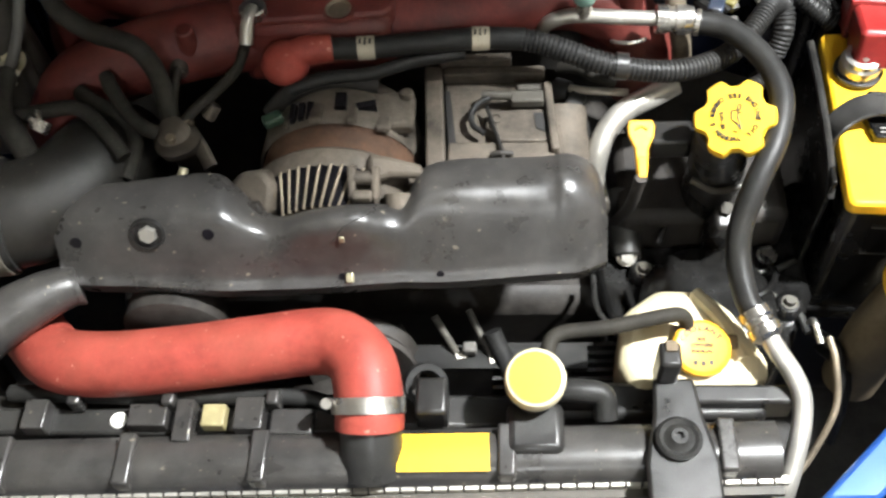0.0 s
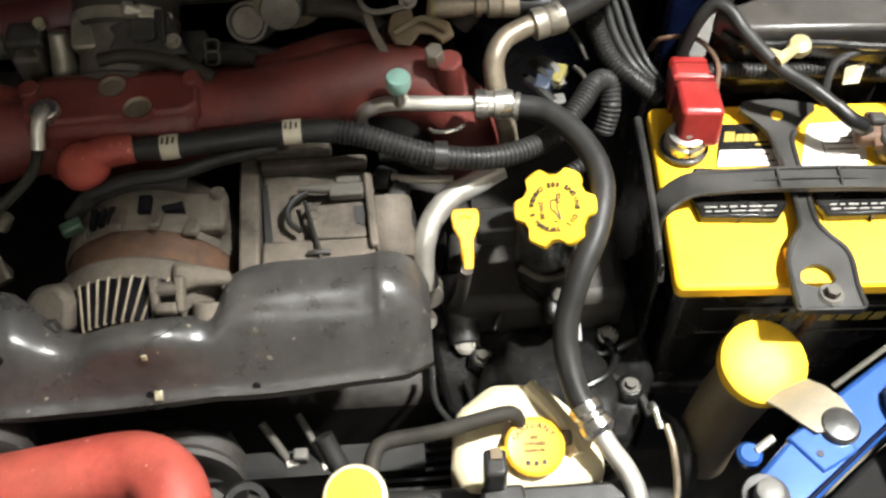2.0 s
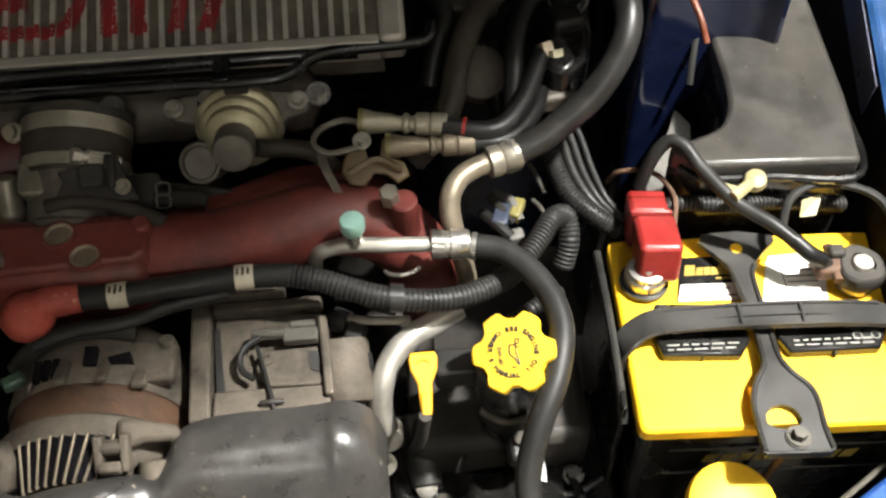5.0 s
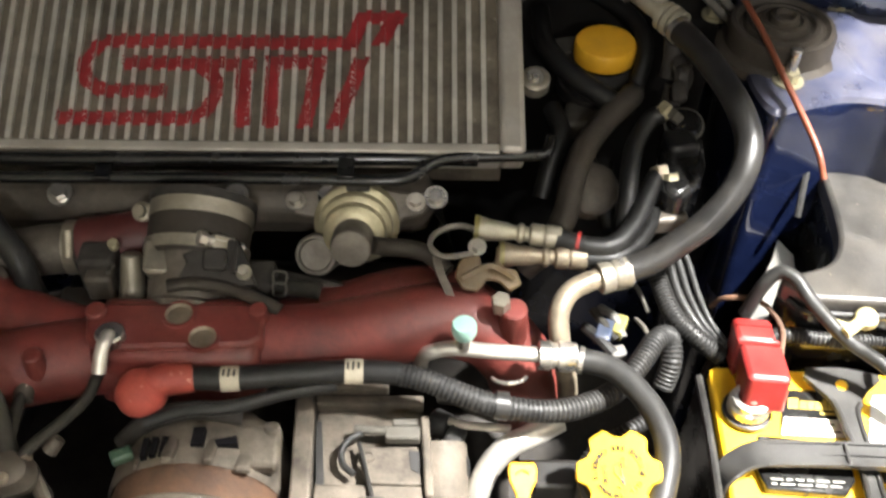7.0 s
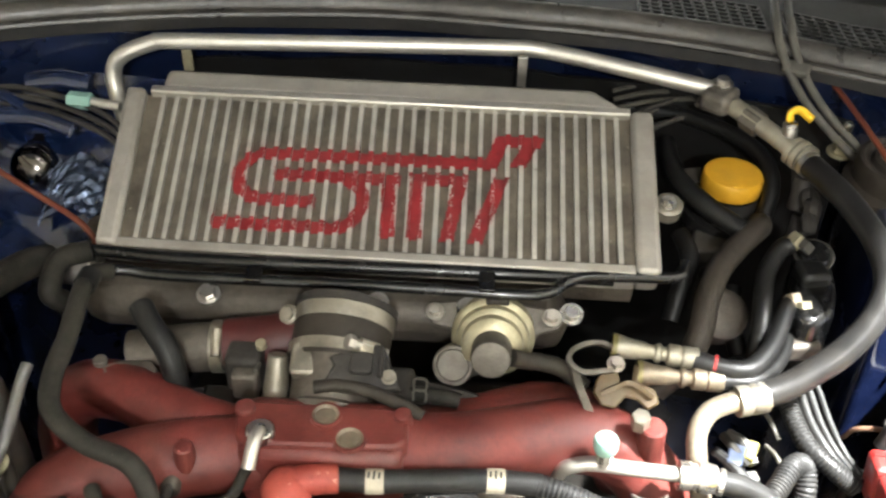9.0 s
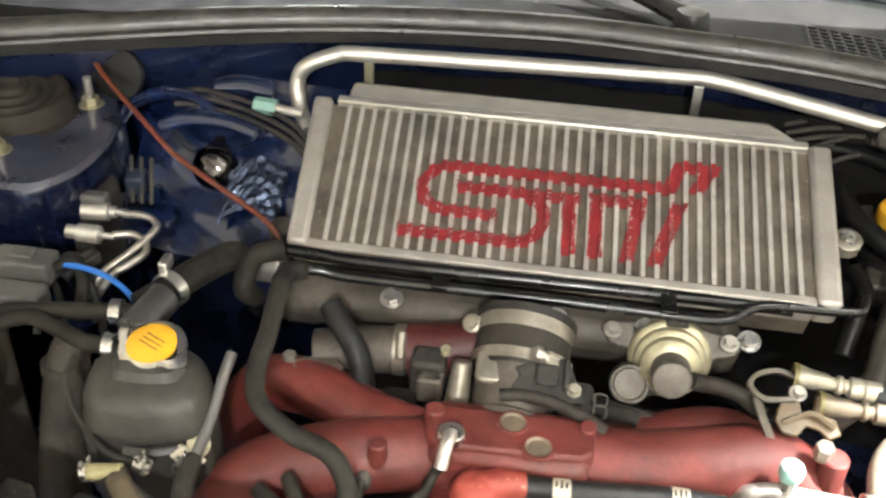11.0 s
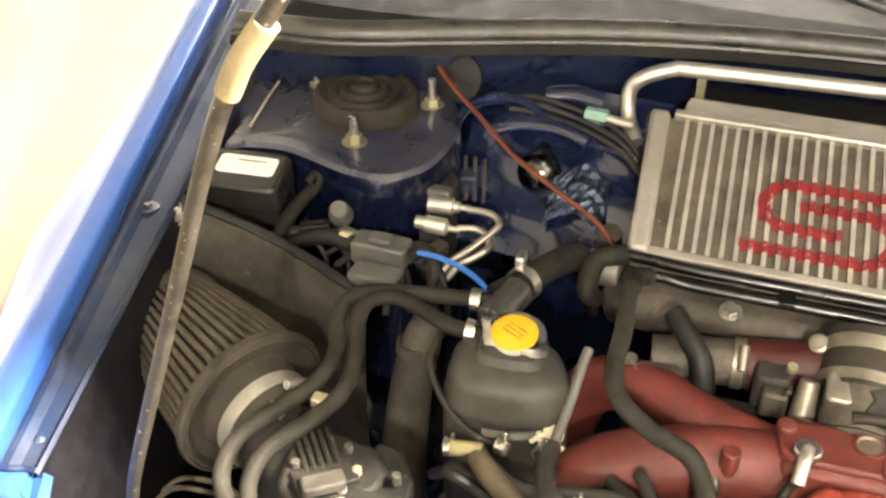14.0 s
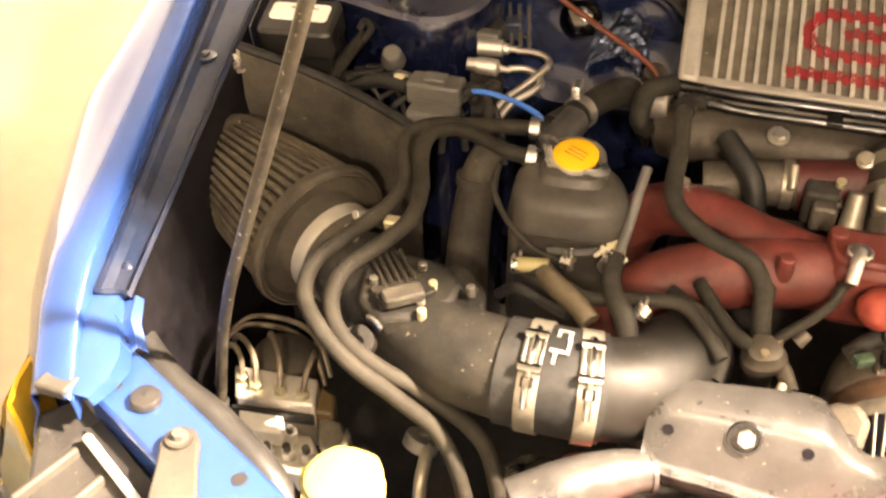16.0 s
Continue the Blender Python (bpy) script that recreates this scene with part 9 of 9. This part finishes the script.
rngf = random.Random(8)
foil = [[(-0.428 + 0.0045 * i + 0.0012 * rngf.random(), 1.012 - 0.0055 * j - 0.0006 * abs(i - 7) ** 1.5 + 0.0012 * rngf.random(), 0.900 - 0.0032 * j - 0.0003 * (i - 7) ** 2 + 0.0035 * rngf.random()) for i in range(15)] for j in range(11)]
solo("foil_wrap", strip(foil, 0.001), FOIL, "crumpled blue-tinted foil wrap low on the firewall", "foil", smooth=False)
for k in range(3):
    solo("thin_rod", rod((-0.522 + 0.011 * k, 0.966, 0.915), (-0.508 + 0.010 * k, 0.925, 0.885), 0.0022, n=8), DULLSTEEL, "thin dark upright pipe on the firewall", "pipe", "upright pipes")
solo("engine_stud", lathe([(0, -0.03), (0.0135, -0.03), (0.0135, -0.004), (0.0120, 0.0), (0.009, 0.0008), (0, 0.0008)], along((-0.347, 0.912, 0.886), (-0.346, 0.895, 0.93)), 24), DIRTSHADECAST, "round grey stud beside the intercooler", "stud")
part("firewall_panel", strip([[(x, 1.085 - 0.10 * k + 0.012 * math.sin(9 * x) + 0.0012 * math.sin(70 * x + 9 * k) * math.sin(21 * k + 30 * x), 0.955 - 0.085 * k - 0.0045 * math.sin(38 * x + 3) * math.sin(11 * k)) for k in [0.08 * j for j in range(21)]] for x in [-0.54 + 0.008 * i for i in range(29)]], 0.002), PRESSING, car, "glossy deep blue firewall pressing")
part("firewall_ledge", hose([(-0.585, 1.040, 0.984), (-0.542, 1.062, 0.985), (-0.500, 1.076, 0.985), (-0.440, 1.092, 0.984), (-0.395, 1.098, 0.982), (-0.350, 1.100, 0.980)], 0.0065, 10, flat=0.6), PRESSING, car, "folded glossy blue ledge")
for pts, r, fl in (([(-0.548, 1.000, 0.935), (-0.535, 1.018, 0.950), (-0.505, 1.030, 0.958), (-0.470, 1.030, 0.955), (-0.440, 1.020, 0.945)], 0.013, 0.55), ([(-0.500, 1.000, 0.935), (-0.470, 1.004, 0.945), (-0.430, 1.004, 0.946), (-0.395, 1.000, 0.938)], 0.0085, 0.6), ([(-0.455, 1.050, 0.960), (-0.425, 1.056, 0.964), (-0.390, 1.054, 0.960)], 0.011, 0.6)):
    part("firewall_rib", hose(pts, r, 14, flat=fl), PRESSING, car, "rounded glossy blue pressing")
solo("blue_relay", box((0, 0, 0), (0.020, 0.024, 0.022), Matrix.Translation((-0.512, 0.948, 0.895)) @ Matrix.Rotation(radians(12), 4, "Z")), PALEBLUE, "small dull blue relay low on the firewall", "relay", bevel=0.003)
for k in range(3):
    solo("brake_pipe", hose([(-0.500 + 0.006 * k, 1.035 - 0.010 * k, 0.955), (-0.465, 1.038 - 0.010 * k, 0.962 - 0.004 * k), (-0.41, 1.030 - 0.010 * k, 0.957 - 0.004 * k), (-0.36, 1.015 - 0.010 * k, 0.945 - 0.004 * k), (-0.33, 1.00 - 0.01 * k, 0.92)], 0.0030, 8), SOOT, "dark brake pipe along the firewall", "pipe", "brake pipes")
solo("pipe_union", rod((-0.405, 1.030, 0.955), (-0.380, 1.028, 0.955), 0.009, n=6), GREEN, "pale green pipe union cap", "cap")
solo("pipe_stub", rod((-0.382, 1.028, 0.955), (-0.350, 1.024, 0.953), 0.005), PIPE, "short aluminium pipe stub", "pipe")
solo("orange_cable", hose([(-0.560, 1.062, 1.006), (-0.577, 1.060, 1.004), (-0.588, 1.050, 1.000), (-0.580, 1.030, 0.995), (-0.556, 1.008, 0.980), (-0.500, 0.961, 0.963), (-0.457, 0.928, 0.948), (-0.403, 0.906, 0.928), (-0.350, 0.886, 0.906), (-0.330, 0.872, 0.880)], 0.0029, 10), ORANGEWIRE, "orange cable slung from the seal to the engine", "cable")
solo("orange_cable", hose([(0.350, 1.082, 1.000), (0.359, 1.048, 1.003), (0.372, 0.985, 0.998), (0.385, 0.930, 0.988), (0.398, 0.880, 0.972), (0.415, 0.820, 0.950), (0.422, 0.800, 0.930)], 0.0028, 10), ORANGEWIRE, "orange cable slung over the suspension tower beside the battery", "cable")

for k in range(2):
    dx = 0.0135 * k
    solo("washer_hose", hose([(0.322 + dx, 1.22, 1.060), (0.309 + dx, 1.14, 1.046), (0.301 + dx, 1.085, 1.048), (0.303 + dx, 1.062, 1.034), (0.316 + dx, 1.044, 1.010), (0.334 + dx, 1.020, 0.990), (0.360 + dx, 0.996, 0.970), (0.385 + dx, 0.984, 0.950)], 0.0042, 10), PALEHOSE, "grey washer hose dropping over the bay seal", "hose", "washer hoses")
solo("hose_clip", box((0, 0, 0), (0.026, 0.013, 0.010), Matrix.Translation((0.319, 1.050, 1.018)) @ Matrix.Rotation(radians(-24), 4, "Z") @ Matrix.Rotation(radians(35), 4, "X")), PALEHOSE, "grey clip joining the washer hoses", "clip", bevel=0.002)
solo("grommet", lathe([(0.030, 0), (0.028, 0.004), (0.012, 0.006), (0, 0.006)], along((-0.552, 1.026, 0.978), (-0.552, 0.95, 1.00)), 28), BLACKHOSE, "round black rubber firewall grommet", "grommet")
for p in ((0.19, 1.035, 0.975), (0.205, 1.045, 0.980), (0.215, 1.03, 0.97)):
    solo("brake_pipe", hose([p, (p[0] - 0.03, p[1] - 0.012, p[2] - 0.008), (p[0] - 0.05, p[1] - 0.02, p[2] - 0.03)], 0.0028, 8), SOOT, "thin dark pipe by the firewall", "pipe", "brake pipes")
solo("wiring_loom", hose([(0.288, 0.840, 0.84), (0.298, 0.806, 0.832), (0.303, 0.776, 0.824), (0.311, 0.748, 0.818), (0.328, 0.729, 0.812), (0.350, 0.718, 0.80)], 0.0085, 12, 8, ridge=(0.0036, 0.0005)), RUBBER, "corrugated loom dropping behind the battery", "cable", "looms by the battery")
for k in range(3):
    dx = 0.0085 * k
    solo("wiring_loom", hose([(0.298 + dx, 0.836, 0.85), (0.310 + dx, 0.800, 0.836), (0.316 + dx, 0.768, 0.826), (0.327 + dx * 0.8, 0.742, 0.818), (0.345 + dx * 0.6, 0.728, 0.805)], (0.0042, 0.0034, 0.0030)[k], 10), RUBBER, "smooth thin lead beside the corrugated loom", "cable", "thin leads by the battery")
for pts, mt, r in (([(0.244, 0.764, 0.806), (0.252, 0.748, 0.806), (0.262, 0.736, 0.800)], GREYRUB, 0.0040), ([(0.252, 0.772, 0.800), (0.262, 0.756, 0.806), (0.268, 0.738, 0.800)], GREYPLAS, 0.0042), ([(0.276, 0.800, 0.815), (0.286, 0.782, 0.812), (0.293, 0.762, 0.806)], DULLSTEEL, 0.0022), ([(0.236, 0.75, 0.80), (0.246, 0.735, 0.803), (0.258, 0.720, 0.800)], RUBBER, 0.005), ([(0.282, 0.76, 0.80), (0.288, 0.745, 0.803), (0.293, 0.728, 0.798)], DULLSTEEL, 0.0020)):
    solo("plug_lead", hose(pts, r, 8), mt, "short lead among the wiring plugs", "cable", "leads by the looms")
for c, size, mt, ang in (((0.252, 0.742, 0.802), (0.014, 0.024, 0.012), PALEBLUE, -20), ((0.266, 0.748, 0.802), (0.010, 0.022, 0.012), TAGYEL, -24), ((0.262, 0.722, 0.798), (0.014, 0.012, 0.010), GREYPLAS, 10)):
    solo("wire_plug", box((0, 0, 0), size, Matrix.Translation(c) @ Matrix.Rotation(radians(ang), 4, "Z")), mt, "small wiring plug among the leads", "connector", "wiring plugs", bevel=0.002)

# prop rod
prop = thing("prop_rod", (-0.612, 0.405, 0.83), "grimy steel bonnet prop rod with a foam grip", "prop rod")

RODLINE = [(-0.636, 0.440, 0.770), (-0.634, 0.446, 0.790), (-0.622, 0.446, 0.850), (-0.606, 0.440, 0.900), (-0.585, 0.432, 0.955), (-0.510, 0.414, 1.138), (-0.470, 0.404, 1.235), (-0.442, 0.400, 1.290), (-0.404, 0.404, 1.345), (-0.345, 0.420, 1.430), (-0.250, 0.450, 1.560), (-0.190, 0.490, 1.68)]
# Pale flecks paint glints on the rod among its worn specks.
part("rod", hose(RODLINE, 0.0048, 12, 6), surf("grimy_rod_with_glints", (0.035, 0.030, 0.022), 0.4, metal=0.3, var=0.5, scale=60, spots=3.6, spot_colour=(0.62, 0.56, 0.44)), prop)
part("foam_grip", hose([(-0.452, 0.4010, 1.272), (-0.442, 0.400, 1.290), (-0.428, 0.401, 1.309)], 0.0064, 18, 6), FOAM, prop, "yellowed foam grip")
part("foot", lathe([(0.0048, 0), (0.008, 0.002), (0.008, 0.010), (0.0048, 0.012)], along(RODLINE[0], RODLINE[2]), 14), RUBBER, prop)
# abs unit, washer cap and pipes at the left front
ab = thing("brake_control_unit", (-0.62, 0.51, 0.56), "pale alloy brake control unit with bent steel pipes", "brake unit")
part("block", plate([(-0.672, 0.524), (-0.587, 0.531), (-0.577, 0.498), (-0.653, 0.487)], Matrix.Translation((0, 0, 0.730)), 0.060), UNITALU, ab, "bright bare alloy block", bevel=0.003)
part("ledge", plate([(-0.656, 0.480), (-0.578, 0.489), (-0.556, 0.462), (-0.562, 0.446), (-0.640, 0.442)], Matrix.Translation((0, 0, 0.698)), 0.030), UNITALU, ab, bevel=0.003)
part("connector", plate([(-0.650, 0.485), (-0.606, 0.489), (-0.598, 0.469), (-0.640, 0.463)], Matrix.Translation((0, 0, 0.716)), 0.022), WHITE, ab, "pale square socket", bevel=0.002)
part("slot", plate([(-0.657, 0.4865), (-0.578, 0.4970), (-0.5775, 0.4935), (-0.656, 0.4825)], Matrix.Translation((0, 0, 0.7185)), 0.012), INKSHADE, ab, smooth=False)
part("end_cover", plate([(-0.585, 0.530), (-0.566, 0.522), (-0.560, 0.500), (-0.577, 0.497)], Matrix.Translation((0, 0, 0.722)), 0.060), BROWN, ab, "brown end plate", bevel=0.003)
part("bracket", plate([(-0.574, 0.500), (-0.552, 0.500), (-0.534, 0.478), (-0.532, 0.452), (-0.546, 0.450), (-0.566, 0.476)], Matrix.Translation((0, 0, 0.714)), 0.012), DULLBAND, ab, "crumpled zinc bracket", bevel=0.003)
part("bracket_wall", plate([(-0.540, 0.486), (-0.532, 0.478), (-0.528, 0.450), (-0.535, 0.450)], Matrix.Translation((0, 0, 0.728)), 0.030), DULLBAND, ab, bevel=0.002)
for x, y in ((-0.626, 0.452), (-0.606, 0.455), (-0.588, 0.459), (-0.570, 0.462), (-0.594, 0.479)):
    un = part("union", rod((x, y, 0.696), (x, y - 0.001, 0.711), 0.0066, n=6), STEEL, ab)
    part("nut_neck", rod((x, y - 0.001, 0.709), (x, y - 0.002, 0.718), 0.0038, n=10), DULLSTEEL, un)
part("motor", lathe([(0, 0.040), (0.020, 0.039), (0.030, 0.034), (0.034, 0.026), (0.034, -0.06)], Matrix.Translation((-0.636, 0.556, 0.690)), 30), BASERUB, ab, "round dusty motor housing")
for (x, y), line_ in (((-0.638, 0.5025), ((-0.004, 0.012, 0.020), (-0.018, 0.028, 0.024), (-0.040, 0.045, 0.014), (-0.060, 0.060, -0.02))), ((-0.614, 0.5045), ((-0.003, 0.012, 0.022), (-0.014, 0.030, 0.026), (-0.032, 0.052, 0.018), (-0.050, 0.075, -0.02))), ((-0.591, 0.5045), ((0.001, 0.010, 0.020), (0.000, 0.026, 0.024), (-0.006, 0.045, 0.014), (-0.020, 0.065, -0.02))), ((-0.655, 0.508), ((-0.004, 0.010, 0.016), (-0.016, 0.022, 0.018), (-0.034, 0.034, 0.004)))):
    un = part("union", rod((x, y, 0.728), (x, y, 0.737), 0.0066, n=6), BRASS, ab)
    part("pipe", hose([Vector((x, y, 0.734))] + [Vector((x + a, y + b, 0.730 + c)) for a, b, c in line_], 0.0029, 8), GRIMYPIPE, un)
part("stand", box((-0.620, 0.500, 0.60), (0.06, 0.04, 0.15)), SOOT, ab)
for dy in (0.0, -0.013):
    solo("brake_pipe", hose([(-0.715, 0.588 + dy, 0.70), (-0.692, 0.597 + dy, 0.720), (-0.660, 0.602 + dy, 0.722), (-0.632, 0.597 + dy, 0.722), (-0.608, 0.582 + dy, 0.718), (-0.590, 0.560 + dy, 0.70)], 0.0028, 8), GRIMYPIPE, "thin dusty pipe curving behind the brake unit", "pipe", "brake pipes")
wf = thing("washer_bottle", (-0.498, 0.39, 0.60), "pale washer bottle cap near the prop rod", "bottle")
part("neck", rod((-0.500, 0.394, 0.62), (-0.498, 0.390, 0.775), 0.026), CREAM, wf)
part("cap", lathe([(0.028, 0), (0.0345, 0.002), (0.0350, 0.006), (0.0345, 0.010), (0.031, 0.012), (0.030, 0.016), (0.026, 0.0185), (0, 0.019)], Matrix.Translation((-0.501, 0.394, 0.770)), 72, squash=lambda a, h: 1 + (0.05 if h < 0.011 else 0.0) * math.cos(6 * a) ** 3), surf("pale_yellow_plastic", (0.40, 0.35, 0.10), 0.5, var=0.1, dust=0.2, gloss=0.3), wf, "pale yellow cap")
solo("rail_loom", hose([(-0.740, 0.51, 0.815), (-0.735, 0.481, 0.825), (-0.715, 0.458, 0.818), (-0.664, 0.425, 0.808), (-0.616, 0.408, 0.798), (-0.56, 0.382, 0.778), (-0.53, 0.362, 0.75)], 0.014, 14), ENGPLAS, "thick wrapped loom behind the blue rail", "cable")

for a, b, r in (((0.001, 0.482, 0.705), (0.022, 0.456, 0.680), 0.0035), ((0.030, 0.488, 0.705), (0.051, 0.452, 0.680), 0.0030), ((-0.032, 0.484, 0.685), (-0.017, 0.464, 0.660), 0.0040)):
    st = thing("brace_rod", b, "thin dull metal brace low behind the radiator", "brace", "low braces")
    part("rod", rod(a, b, r, n=10), DULLSTEEL, st)
    part("end", rod(Vector(b) - Vector((0.004, 0, 0)), Vector(b) + Vector((0.006, 0.002, 0)), 0.006, n=8), ALU, st)
solo("plug_connector", box((0.031, 0.459, 0.690), (0.012, 0.010, 0.010)), GREYPLAS, "small grey plug behind the radiator", "connector", bevel=0.002)
solo("pulley_wheel", lathe([(0.018, -0.012), (0.046, -0.012), (0.048, -0.008), (0.043, 0.0), (0.048, 0.008), (0.046, 0.012), (0.030, 0.010), (0.014, 0.004), (0, 0.004)], along((-0.060, 0.452, 0.675), (-0.060, 0.40, 0.690)), 40), SOOT, "dark grooved belt pulley low behind the hose", "pulley")
hook = thing("lifting_hook", (-0.455, 0.44, 0.62), "galvanised bent engine hook", "hook")
part("hook", hose([(-0.470, 0.508, 0.690), (-0.468, 0.500, 0.704), (-0.466, 0.486, 0.704), (-0.464, 0.465, 0.690), (-0.460, 0.44, 0.62)], 0.0062, 10), DULLBAND, hook)
part("eye", ring((-0.477, 0.510, 0.700), (0.3, 0.6, 1), 0.006, 0.017, 0.012, 22), GREYPLAS, hook, "dusty eye")
rngb = random.Random(12)
bag = [[(-0.402 + 0.0075 * i + 0.0035 * rngb.random(), 0.522 - 0.009 * j + 0.003 * rngb.random() + 0.0015 * i, 0.700 - 0.0012 * (i - 4) ** 2 - 0.0008 * (j - 3) ** 2 + 0.007 * rngb.random()) for i in range(9)] for j in range(8)]
solo("relay_bag", strip(bag, 0.001), surf("cloudy_film", (0.07, 0.065, 0.055), 0.16, gloss=0.8, var=0.4, dust=0.3), "crumpled cloudy film over the wiring below the pipe", "bundle", smooth=False)
solo("red_pipe_stub", hose([(-0.33, 0.475, 0.76), (-0.322, 0.468, 0.772), (-0.30, 0.468, 0.772)], 0.014, 14), SILICONE, "short red silicone stub under the belt cover", "hose")
